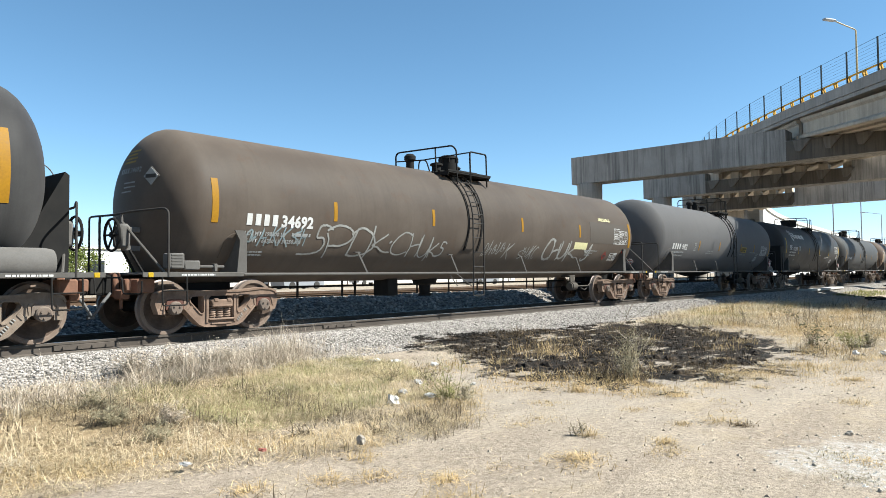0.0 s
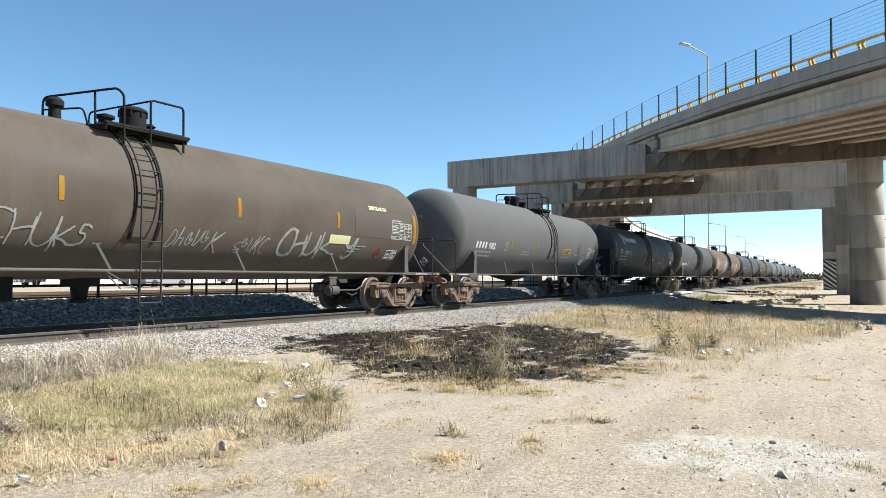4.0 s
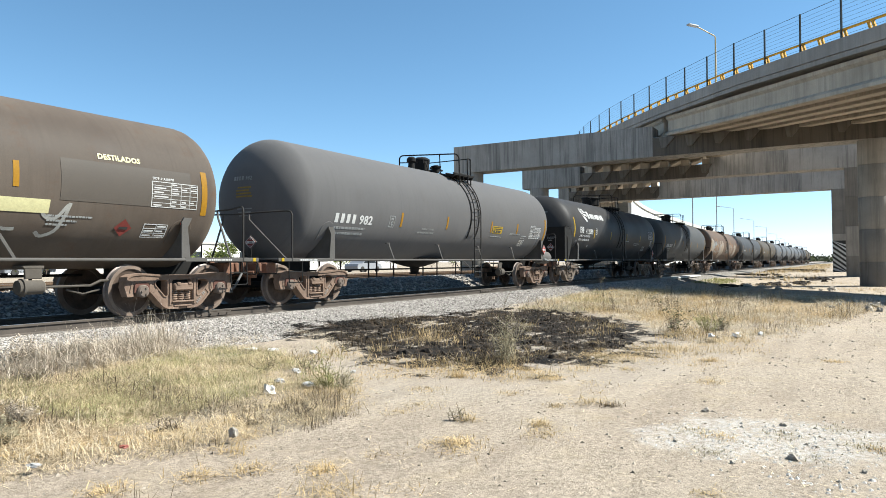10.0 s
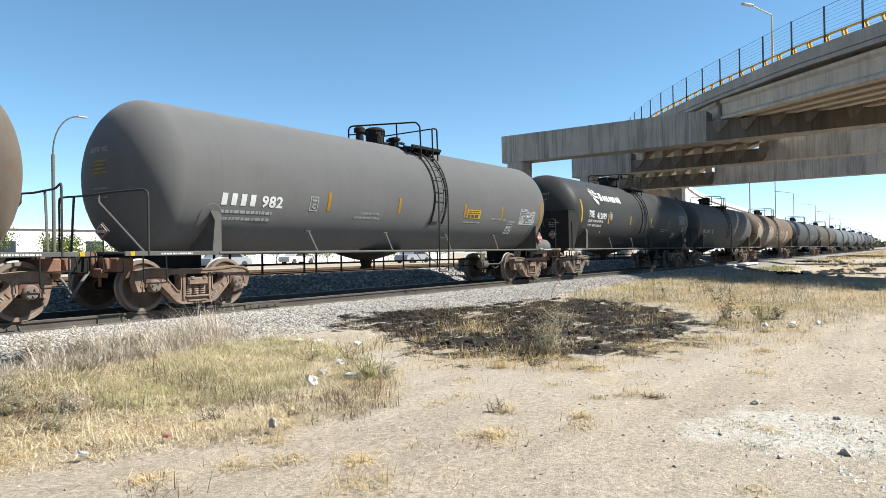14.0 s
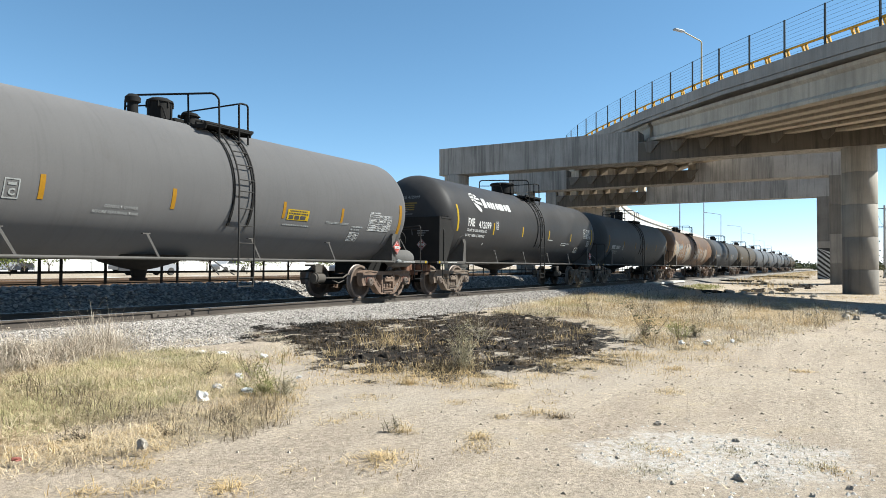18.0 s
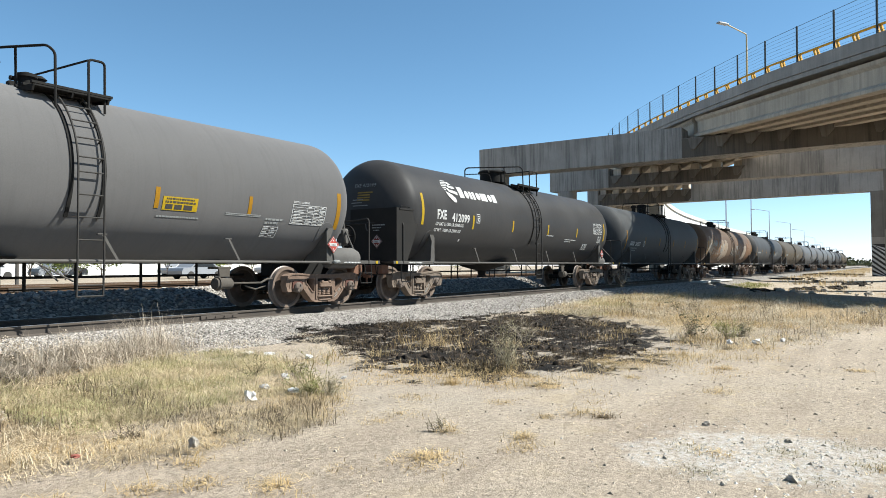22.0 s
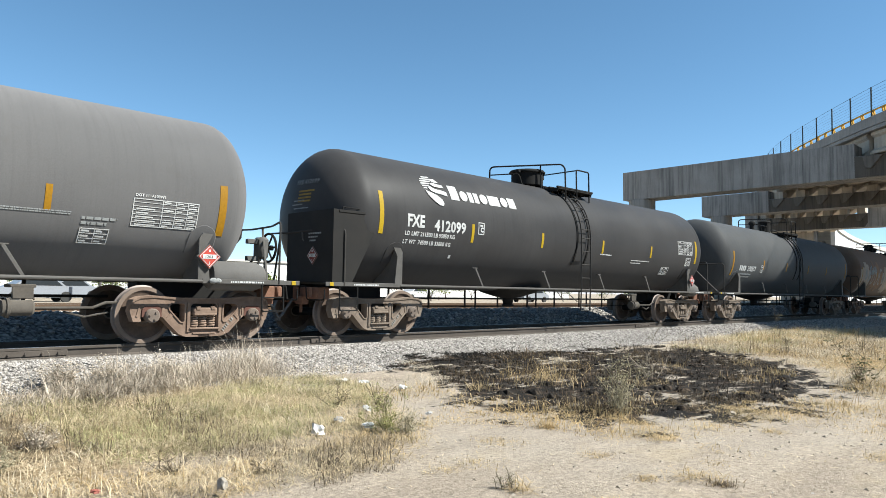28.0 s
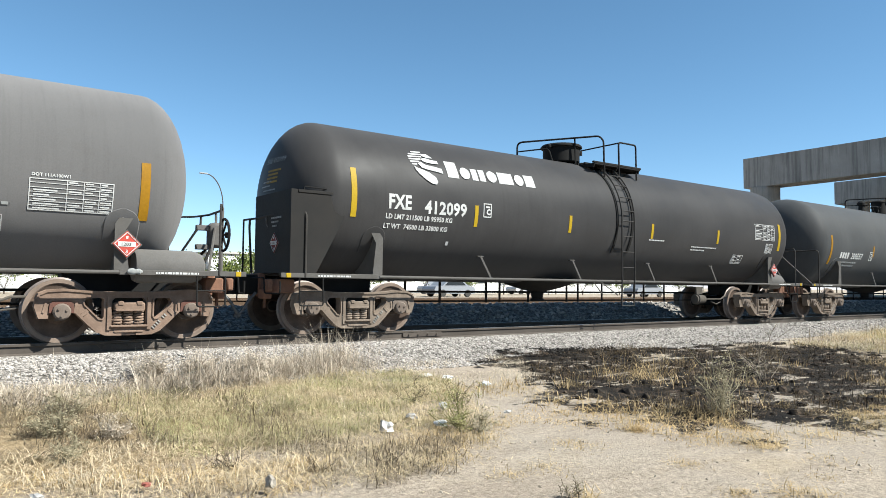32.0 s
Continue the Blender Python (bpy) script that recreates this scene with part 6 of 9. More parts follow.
part("placard_post", Shape().rod([(0.53, -0.40, 1.0), (0.53, -0.40, 1.3)], 0.012, 6), M_BLACKPIPE, car_b)
part("air_reservoir", Shape().turned([(0.05, 0), (0.22, 0.02), (0.25, 0.08), (0.25, 0.86), (0.20, 1.0), (0.04, 1.08)], "x", 24, (15.33, -1.15, 1.12)), M_BOX, car_b, "grey air reservoir on the side sill")
part("hose_wrap", Shape().turned([(0.02, 0), (0.045, 0.03), (0.05, 0.08), (0.035, 0.12), (0.045, 0.16), (0.02, 0.2)], "x", 9, (15.2, -1.5, 1.03)), M_FADED, car_b, "white cloth wrapped on a hose end")

# black car with the railway's emblem
car_c = add_car("tank_car", 42.05, 17.35, RC, ZC, M_TANK_C, "clean black tank car with white emblem and lettering", 8.8, (7.3, 8.45, 9.08, 9.8), "bonnet",
                [(4.34, -0.40, 0.02, 0.085), (6.99, -0.38, 0.0, 0.085), (9.84, -0.38, -0.01, 0.085), (12.61, -0.38, -0.02, 0.085)], [(1.60, -0.38, 0.50, 0.11), (15.7, -0.45, 0.32, 0.11)], boxes=(1, 0), rust=(0, 0), key="c")
letters("FXE", 0.36, 2.30, -0.17, RC, ZC, M_WHITE, car_c, "reporting_mark", 0.009, 0.80, "white stencilled reporting mark")
letters("412099", 0.33, 3.10, -0.21, RC, ZC, M_WHITE, car_c, "car_number", 0.008, 0.96, "white stencilled car number")
letters("LD LMT 211500 LB 95950 KG", 0.125, 2.26, -0.36, RC, ZC, M_WHITE, car_c, "load_limit_text", 0.008, 0.92)
letters("LT WT  74500 LB 33800 KG", 0.125, 2.24, -0.54, RC, ZC, M_WHITE, car_c, "light_weight_text", 0.008, 0.92)
plate_box(car_c, 4.51, -0.20, RC, ZC, 0.26)
# emblem: a striped disc with a swept tail; the name beside it as plain blocks
STRIPES = [(150, 205, 60), (130, 212, 74), (122, 200, 88), (122, 190, 102), (126, 176, 116), (132, 160, 129)]
SWEEPS = [[(203, 74), (230, 72), (257, 97), (225, 96), (200, 86)], [(188, 102), (212, 97), (240, 106), (276, 111), (281, 128), (245, 127), (215, 122), (194, 114)],
          [(163, 128), (178, 118), (205, 135), (245, 141), (290, 152), (292, 176), (250, 166), (205, 157), (178, 148)],
          [(137, 140), (150, 148), (180, 158), (215, 172), (245, 193), (254, 214), (244, 226), (220, 222), (190, 205), (160, 180), (143, 160)]]


def on_disc(u, w):
    """From the emblem's own grid to the shell."""
    return 2.865 + (u - 120) * 0.0042, 1.11 - (w - 55 - (u - 200) * 0.085) * 0.00455


em = Shape()
for u0, u1, w in STRIPES:
    a, b = on_disc(u0, w), on_disc(u1, w)
    stroke([a, b], RC, ZC, 0.036, em)
part("white_emblem", em, M_WHITE, car_c, "white stripes of a round emblem")
for pts in SWEEPS:
    em = Shape().add(wrap([on_disc(u, w) for u, w in pts], RC, ZC, 0.018), [tuple(range(len(pts)))])
    part("emblem_sweep", em, M_WHITE, car_c, "white swept shape of the emblem", None, False)
# the operator's name as plain shapes: blocks and discs of its letters' sizes
u = 3.70
for w, h, disc in ((0.27, 0.38, False), (0.25, 0.27, True), (0.15, 0.27, False), (0.15, 0.27, False), (0.26, 0.27, True), (0.40, 0.27, False), (0.25, 0.27, True), (0.27, 0.29, False)):
    if disc:
        pts = [(u + w * (0.5 + 0.5 * math.cos(a)), 0.54 + h * (0.5 + 0.5 * math.sin(a))) for a in np.linspace(0, 2 * math.pi, 17)[:-1]]
        part("name_disc", Shape().add(wrap(pts, RC, ZC, 0.014), [tuple(range(16))]), M_WHITE, car_c, "white disc of the operator's name", None, False)
    else:
        bars([(u, u + w, 0.54, 0.54 + h)], RC, ZC, M_WHITE, car_c, "name_bar", "white block of the operator's name")
    u += w + 0.045
bars(text_bars(9.75, -0.42, 0.6, 0.03, 41) + text_bars(11.5, -0.52, 1.1, 0.028, 42) + text_bars(11.5, -0.60, 0.6, 0.028, 43), RC, ZC, M_WHITE, car_c, "small_stencil")
bars([(3.72, 3.78, -0.82, -0.74)], RC, ZC, M_WHITE, car_c, "small_mark")
data_table(car_c, 14.4, -0.18, 1.03, 0.45, RC, ZC, (0.4, 0.62, 0.82), 6, "", 12)
data_table(car_c, 13.5, -0.92, 0.5, 0.27, RC, ZC, (0.5,), 3, "", 13)
data_table(car_c, 15.0, -0.55, 0.36, 0.28, RC, ZC, (0.5,), 5, "", 14)
head_marks(car_c, RC, ZC, "FXE 412099", 15, 0.595, 0.64, 0.26, 0.12, -0.2)
placard(car_c, 0.436, -0.78, 1.58, 0.19, M_DIMRED, "1203", -90)
placard(car_c, 15.35, -1.50, 1.42, 0.20, M_RED, "1203")
part("air_reservoir", Shape().turned([(0.05, 0), (0.2, 0.02), (0.22, 0.08), (0.22, 0.62), (0.18, 0.76), (0.04, 0.84)], "x", 24, (15.45, -1.15, 1.10)), M_BOX, car_c, "grey air reservoir on the side sill")

# the rest of the train
x = 59.4
tail = [("dull grey tank car with white stencils", M_TANK_D, 1.46, 2.42, "a", True, (0, 0)), ("rust-brown tank car with pale sprayed graffiti", M_TANK_E, 1.46, 2.42, "b", True, (0, 0)),
        ("grey tank car with a strap round it", M_TANK_G, 1.46, 2.42, "b", False, (0, 0)), ("olive-brown weathered tank car with pale patches", M_TANK_F, 1.46, 2.42, "b", False, (0, 0)),
        ("pale grey tank car far along the train", M_TANK_H, 1.46, 2.42, "b", False, (0, 0)), ("pale grey tank car far along the train", M_TANK_H, 1.46, 2.42, "b", False, (0, 0)),
        ("pale grey tank car far along the train", M_TANK_H, 1.46, 2.42, "b", False, (0, 0)), ("grey tank car far along the train", M_TANK_G, 1.46, 2.42, "b", False, (0, 0)),
        ("brownish tank car at the end of the train", M_TANK_F, 1.46, 2.42, "b", False, (0, 0))]
for k, (label, mat, r, zc, style, detail, boxes) in enumerate(tail):
    ln = 17.3 if k == 0 else 20.0
    xl = ln / 2
    st = [(4.6, -0.42, -0.04, 0.09), (7.2, -0.42, -0.04, 0.09), (10.0, -0.42, -0.04, 0.09), (12.6, -0.42, -0.04, 0.09)]
    c = add_car("tank_car", x, ln, r, zc, mat, label, xl, (xl - 1.45, xl - 0.35, xl + 0.3, xl + 1.05), style, st, [(1.6, -0.75, 0.2, 0.11), (ln - 1.6, -0.5, 0.25, 0.11)], detail=detail, boxes=boxes, rust=(k % 2, k % 2), key=("tail", mat.name, ln), turning=k < 1)
    if k == 0:
        for one in block_marks(2.25, -0.52, 0.20, 4, 0.18):
            bars([one], r, zc, M_WHITE, c, "mark_bar", "white block bar of the owner's mark")
        letters("200557", 0.28, 3.02, -0.52, r, zc, M_WHITE, c, "car_number", 0.007, 0.92, "white stencilled car number")
        plate_box(c, 4.34, -0.55, r, zc, 0.28)
        bars(text_bars(2.1, -0.68, 1.4, 0.05, 61) + text_bars(2.1, -0.80, 1.3, 0.05, 62), r, zc, M_FADED, c, "load_stencil")
        head_marks(c, r, zc, "", 19, 0.595)
    if k == 1:                             # worn primer and rust showing through, in uneven patches
        rp = random.Random(8)
        for x0, x1, v0, v1, paint in ((1.3, 3.2, -1.3, 0.5, M_PRIMER), (3.4, 5.8, -1.2, 0.4, M_RUSTPATCH), (6.2, 8.2, -1.35, 0.3, M_PRIMER), (12.0, 14.0, -1.2, 0.5, M_RUSTPATCH), (14.6, 15.8, -1.1, 0.0, M_PRIMER), (16.2, 18.2, -1.2, 0.6, M_RUSTPATCH)):
            u = x0
            while u < x1:
                w = rp.uniform(0.25, 0.5)
                part("faded_patch", patch_shape(u, min(u + w - 0.01, x1), v0 + rp.uniform(-0.1, 0.5), v1 + rp.uniform(-0.5, 0.3), r, zc, 0.004), paint, c)
                u += w
        scrawl(2.2, -0.75, 0.9, 7, 1, r, zc, M_CHALK, c, 0.2, 0.12, 0.5)
        scrawl(9.8, -0.75, 0.8, 7, 2, r, zc, M_CHALK, c, 0.2, 0.12, 0.5)
        scrawl(3.0, -0.2, 0.5, 5, 3, r, zc, M_BLUECHALK, c, 0.2, 0.1, 0.5)
    if k in (2, 3):
        bars(text_bars(2.3, -0.4, 1.6, 0.16, 70 + k), r, zc, M_FADED, c, "stencil_bars")
        scrawl(13.0, -0.6, 0.5, 4, k, r, zc, M_CHALK, c, 0.2, 0.08, 0.4)
    x += ln


# ---- overpass ----
LEFT = [(25.6, -38.0), (26.0, -28.0), (26.6, -19.0), (27.5, -11.5), (28.6, -6.4), (30.7, -2.45), (35, 0.8), (50, 11.7), (58, 17.3), (66.5, 22.8), (75, 27.0), (84, 30.6), (95, 35.0), (110, 40.4), (125, 44.6), (140, 47.2), (158, 48.2), (180, 48.0), (200, 47.2), (220, 46.2), (320, 43.5)]
CREST = [(25.5, 9.0), (26.6, 9.6), (28.5, 10.1), (30.7, 10.47), (34.5, 10.95), (41.6, 11.72), (50, 12.32), (60, 12.85), (75, 13.15), (95, 13.4), (115, 13.5), (137, 13.3), (155, 12.6), (180, 11.9), (200, 11.2), (220, 10.6), (320, 7.0)]
WIDTH = 12.4
WIDE = [(43.5, 12.4), (47.5, 9.5), (54.0, 9.6), (60.0, 10.5), (330.0, 10.2)]     # the deck narrows past the crossing


def smooth_line(pts, step):
    """An evenly stepped Catmull-Rom line through points."""
    out = []
    P = [Vector(p) for p in pts]
    P = [2 * P[0] - P[1]] + P + [2 * P[-1] - P[-2]]
    for a, b, c, d in zip(P, P[1:], P[2:], P[3:]):
        n = max(2, int((c - b).length / step))
        for k in range(n):
            t = k / n
            out.append(0.5 * (2 * b + (c - a) * t + (2 * a - 5 * b + 4 * c - d) * t * t + (3 * b - 3 * c + d - a) * t ** 3))
    return out + [P[-2]]


EDGE = smooth_line(LEFT, 2.0)


def deck_at(i):
    """Left edge, right-hand unit vector and height of the kerb top at step i of the line."""
    p = EDGE[i]
    d = (EDGE[min(i + 1, len(EDGE) - 1)] - EDGE[max(i - 1, 0)]).normalized()
    z = float(np.interp(p.x, [c[0] for c in CREST], [c[1] for c in CREST]))
    return p, Vector((d.y, -d.x)), z


def wide_at(i):
    """Deck width at step i of the line."""
    return float(np.interp(EDGE[i].x, [c[0] for c in WIDE], [c[1] for c in WIDE]))


def swept(profile, i0=0, i1=None):
    """A profile of (offset to the right of the edge, height against the kerb top) swept along the deck."""
    sh, n = Shape(), len(profile)
    vs, fs = [], []
    idx = list(range(i0, i1 or len(EDGE)))
    for j, i in enumerate(idx):
        p, rt, z = deck_at(i)
        less = WIDTH - wide_at(i)
        offs = [(o - less if o > WIDTH / 2 else o, h) for o, h in profile]
        vs += [(p.x + rt.x * o, p.y + rt.y * o, z + h) for o, h in offs]
        if j:
            k = j * n
            fs += [(k - n + q, k - n + (q + 1) % n, k + (q + 1) % n, k + q) for q in range(n)]
    fs += [tuple(range(n)), tuple(len(idx) * n - n + q for q in range(n))]
    return sh.add(vs, fs)


over = empty("overpass", label="grey concrete road overpass curving across the railway", category="bridge", kind="structure")
FAR0 = next(i for i, p in enumerate(EDGE) if p.x > 118)
part("deck_slab", swept([(0.05, -0.62), (0.05, -0.84), (1.1, -0.84), (1.1, -0.70), (WIDTH - 1.1, -0.70), (WIDTH - 1.1, -0.84), (WIDTH - 0.05, -0.84), (WIDTH - 0.05, -0.62)], 0, FAR0 + 1), M_FASCIA, over, "concrete deck slab")
part("parapet", swept([(0.0, 0.0), (0.0, -0.60), (0.30, -0.60), (0.24, 0.0)], 0, FAR0 + 1), M_FASCIA, over, "low concrete parapet")
part("parapet", swept([(WIDTH, 0.0), (WIDTH, -0.60), (WIDTH - 0.30, -0.60), (WIDTH - 0.24, 0.0)], 0, FAR0 + 1), M_FASCIA, over)
part("ramp_slab", swept([(0.0, 0.0), (0.0, -0.75), (2.5, -0.8), (WIDTH - 2.5, -0.8), (WIDTH, -0.75), (WIDTH, 0.0), (WIDTH - 0.3, 0.0), (WIDTH - 0.3, -0.6), (0.3, -0.6), (0.3, 0.0)], FAR0, None), M_PALECONC, over, "pale descending ramp beyond the crossing")
CUTS = [30.6, 50.3, 66.8, 84.5, 101.0, 118.0]


def deck_cross(x, off):
    """Where the line at that offset from the left edge crosses x, and the kerb-top height there."""
    best = None
    for i in range(len(EDGE) - 1):
        p, rt, z = deck_at(i)
        q, rt2, z2 = deck_at(i + 1)
        a, b = p + rt * (off * wide_at(i) / WIDTH), q + rt2 * (off * wide_at(i + 1) / WIDTH)
        if min(a.x, b.x) <= x <= max(a.x, b.x):
            t = (x - a.x) / (b.x - a.x + 1e-9)
            c = a.lerp(b, t)
            best = (c.x, c.y, z + (z2 - z) * t)
    return best


GP = [(-0.33, 0), (0.33, 0), (0.33, 0.16), (0.10, 0.34), (0.10, 1.02), (0.25, 1.16), (0.25, 1.34), (-0.25, 1.34), (-0.25, 1.16), (-0.10, 1.02), (-0.10, 0.34), (-0.33, 0.16)]
for a, b in zip(CUTS, CUTS[1:]):
    for g in range(7):
        off = 0.75 + g * (WIDTH - 1.5) / 6
        p, q = deck_cross(a + 0.25, off), deck_cross(b - 0.25, off)
        if a < 40 and q:                     # straight beams of the span before the bend, all ending square
            ahead = Vector((0.806, 0.592))
            back = q[0] * ahead.x + q[1] * ahead.y - 23.3
            p = (q[0] - ahead.x * back, q[1] - ahead.y * back, 10.47)
        if not p or not q:
            continue
        d = Vector((q[0] - p[0], q[1] - p[1])).normalized()
        rt = Vector((d.y, -d.x))
        vs = []
        for c in (p, q):
            vs += [(c[0] + rt.x * u, c[1] + rt.y * u, c[2] - 2.19 + h) for u, h in GP]
        n = len(GP)
        fs = [(k, (k + 1) % n, n + (k + 1) % n, n + k) for k in range(n)] + [tuple(range(n)), tuple(range(n, 2 * n))]
        part("girder", Shape().add(vs, fs), M_GIRD, over, "", None, False)
    # diaphragm walls between the girders at the supports
    for x in (a + 0.9, b - 0.9):
        p, q = deck_cross(x, 0.8), deck_cross(x, WIDTH - 0.8)
        if p and q:
            sh = Shape().add([(x - 0.12, p[1], p[2] - 2.0), (x + 0.12, p[1], p[2] - 2.0), (x + 0.12, p[1], p[2] - 0.85), (x - 0.12, p[1], p[2] - 0.85),
                              (x - 0.12, q[1], q[2] - 2.0), (x + 0.12, q[1], q[2] - 2.0), (x + 0.12, q[1], q[2] - 0.85), (x - 0.12, q[1], q[2] - 0.85)],
                             [(0, 1, 2, 3), (7, 6, 5, 4), (0, 4, 5, 1), (1, 5, 6, 2), (2, 6, 7, 3), (3, 7, 4, 0)])
            part("diaphragm", sh, M_GIRD, over, "", None, False)


def column_mesh(r, h):
    """A round column cast in lifts, with a groove at each joint."""
    sh, z = Shape(), -0.6
    while z < h - 0.3:
        top = min(z + 1.95, h) if z + 1.95 < h - 0.3 else h
        sh.turned([(r - 0.025, z), (r - 0.012, z + 0.012), (r, z + 0.03), (r, top - 0.03), (r - 0.012, top - 0.012), (r - 0.025, top)], "z", 40)
        z = top
    return sh.mesh("column", M_CONC2)


def lifts(w, d, y, h):
    """A square column cast in lifts."""
    sh, z = Shape(), -0.6
    while z < h - 0.3:
        top = min(z + 2.4, h) if z + 2.4 < h - 0.3 else h
        sh.box((0, y, (z + top) / 2), (w, d, top - z - 0.004), 0.02)
        z = top
    return sh


def bent(x, y0, y1, g0, g1, zb, zs, zt, cols, square):
    """A portal pier across the tracks: cap beam from y0 to y1 with a lower seat from g0 to g1."""
    b = empty("portal_pier", pose(x, 0, 0, -0.35), label="concrete portal pier straddling the railway tracks", category="bridge pier", group="portal piers", kind="structure")
    sh = Shape()
    outline = [(y0, zb + 0.3), (y0 + 0.3, zb), (y1, zb), (y1, zt)] + ([(g1, zt), (g1, zs)] if g1 < y1 else []) + ([(g0, zs), (g0, zt), (y0, zt)] if g0 > y0 else [(y0, zs)])
    part("cap_beam", sh.slab(outline, 1.7, "x", -0.85), M_CONC, b, "long grey concrete cap beam", None, False)
    # thin dark sheet on the cap face: stains plus painted shade of the deck
    part("seat_shade_and_stain", Shape().slab([(g0 + 0.35, zb + 0.02), (g1, zb + 0.02), (g1, zs - 0.02), (g0 + 0.05, zs - 0.02), (g0 + 0.05, zb + 0.4)], 0.03, "x", -0.876), M_SEAT, b, "girder seat face with dirt stains and painted deck shade", None, False)
    for (y, r), sq in zip(cols, square):
        if sq:
            c = part("column", lifts(1.7, 2 * r, y, zb), M_CONC2, b, "square concrete column", None, False)
        else:
            c = part("column", column_mesh(r, zb), M_CONC2, b, "round concrete column", pose(0, y, 0))
    n = 7
    for g in range(n):
        off = 0.75 + g * (WIDTH - 1.5) / 6
        c = deck_cross(x, off)
        if c:
            hb = max(c[2] - 2.19 - zs, 0.05)
            part("seat_corbel", Shape().slab([(c[1] - 0.62, zs - 0.03), (c[1] + 0.45, zs - 0.03), (c[1] + 0.30, zs - 0.75), (c[1] + 0.02, zs - 0.80)], 0.16, "x", -1.03), M_CORBEL, b, "", None, False)
            part("bearing_block", Shape().box((0, c[1], zs + hb / 2), (1.0, 0.75, hb), 0.02), M_GIRD, b, "", None, False)
    return b


bent(50.0, -3.65, 27.62, -3.65, 11.9, 8.70, 10.02, 10.82, [(-1.17, 0.96), (26.5, 0.97)], (False, False))
bent(66.8, -1.0, 29.1, 11.0, 23.0, 9.0, 10.15, 10.92, [(-0.32, 0.95), (27.6, 0.95)], (True, False))
b3 = bent(84.5, -0.6, 32.0, 19.5, 30.6, 8.88, 10.3, 10.86, [(1.25, 0.75), (30.6, 0.9)], (True, False))
for k in range(8):
    z = -0.75 + 0.50 * k
    ends = [(0.52, z), (0.52, z + 0.25), (1.98, z + 1.45), (1.98, z + 1.20)]
    ends = [(y, min(max(w, 0.12), 3.48)) for y, w in ends]
    part("hazard_stripe", Shape().slab(ends, 0.008, "x", -0.866), M_WHITE, b3, "white diagonal hazard stripe", None, False)
part("hazard_panel", Shape().box((-0.855, 1.25, 1.8), (0.006, 1.48, 3.4)), M_DARKINK, b3, "black hazard panel on the column", None, False)
# ramp piers far along the line
for x in (118.0, 136.0, 155.0, 176.0):
    c = deck_cross(x, WIDTH / 2)
    part("ramp_pier", Shape().box((x, c[1], (c[2] - 2.0) / 2), (1.6, 5.0, c[2] - 2.0), 0.1), M_CONC2, over, "pale ramp pier")
rw, idx = Shape(), [i for i in range(FAR0, len(EDGE)) if EDGE[i].x < 310]
vs, fs = [], []
for j, i in enumerate(idx):
    p, rt, z = deck_at(i)
    for o in (wide_at(i) - 0.25, wide_at(i) - 0.85):
        vs += [(p.x + rt.x * o, p.y + rt.y * o, z - 0.78), (p.x + rt.x * o, p.y + rt.y * o, -0.2)]
    if j:
        k = 4 * j
        fs += [(k - 4, k, k + 1, k - 3), (k - 2, k - 1, k + 3, k + 2), (k - 4, k - 2, k + 2, k)]
part("ramp_wall", rw.add(vs, fs + [(0, 1, 3, 2)]), M_WALLW, over, "pale sunlit retaining wall under the ramp", None, False)
c0, c1 = deck_cross(190.0, 0), deck_cross(300.0, 0)
part("ramp_wall", Shape().slab([(230, 0), (310, 0), (310, c1[2] - 1.3), (230, c0[2] - 3.2)], WIDTH - 3.0, "y", 33.8), M_CONC2, over, "pale retaining wall under the ramp")

# fence and guard rail on the left kerb
fence = empty("bridge_fence", label="dark steel post and wire fence on the overpass kerb", category="fence", kind="structure")
guard = empty("guard_rail", label="yellow pipe guard rail with striped posts on the kerb", category="guard rail", kind="structure")
post_me = Shape().box((0, 0, 0.88), (0.075, 0.075, 1.86), 0.01).box((0.0, -0.12, 0.02), (0.1, 0.24, 0.03), 0.005).mesh("fence_post", M_FENCE)
blk_me = Shape().slab([(-0.30, -0.02), (-0.17, -0.02), (0.02, 0.42), (-0.11, 0.42)], 0.07, "y", -0.035).slab([(-0.06, -0.02), (0.07, -0.02), (0.26, 0.42), (0.13, 0.42)], 0.07, "y", -0.035).mesh("guard_post", M_GUARD)
run, last, due = 0.0, None, 1.3
fine = smooth_line(LEFT, 0.25)
wires = {h: [] for h in (0.12, 0.3, 0.48, 0.66, 0.84, 1.02, 1.2, 1.38, 1.56, 1.78)}
pipe = []
for i, p in enumerate(fine):
    if p.x < 14 or p.x > 96:
        continue
    d = (fine[i + 1] - fine[i - 1]).normalized()
    z = float(np.interp(p.x, [c[0] for c in CREST], [c[1] for c in CREST]))
    rt = Vector((d.y, -d.x))
    run += (p - last).length if last is not None else 0
    last = p.copy()
    ang = math.degrees(math.atan2(d.y, d.x))
    if i % 4 == 0:
        for h in wires:
            wires[h].append((p.x + rt.x * 0.10, p.y + rt.y * 0.10, z + h))
        pipe.append((p.x + rt.x * 0.22, p.y + rt.y * 0.22, z + 0.40))
    if run >= due:
        due += 3.045
        part("fence_post", post_me, M_FENCE, fence, "", pose(p.x + rt.x * 0.10, p.y + rt.y * 0.10, z, 0, 0, ang))
        for back in (0.0, 1.52):
            q = p + d * back
            part("guard_post", blk_me, M_GUARD, guard, "", pose(q.x + rt.x * 0.2, q.y + rt.y * 0.2, z + back * 0.05, 0, 0, ang))
for h, pts in wires.items():
    part("fence_wire", Shape().rod(pts, 0.006 if h < 1.7 else 0.012, 4), M_FENCE, fence)
part("guard_pipe", Shape().rod(pipe, 0.055, 8), M_GUARD, guard)


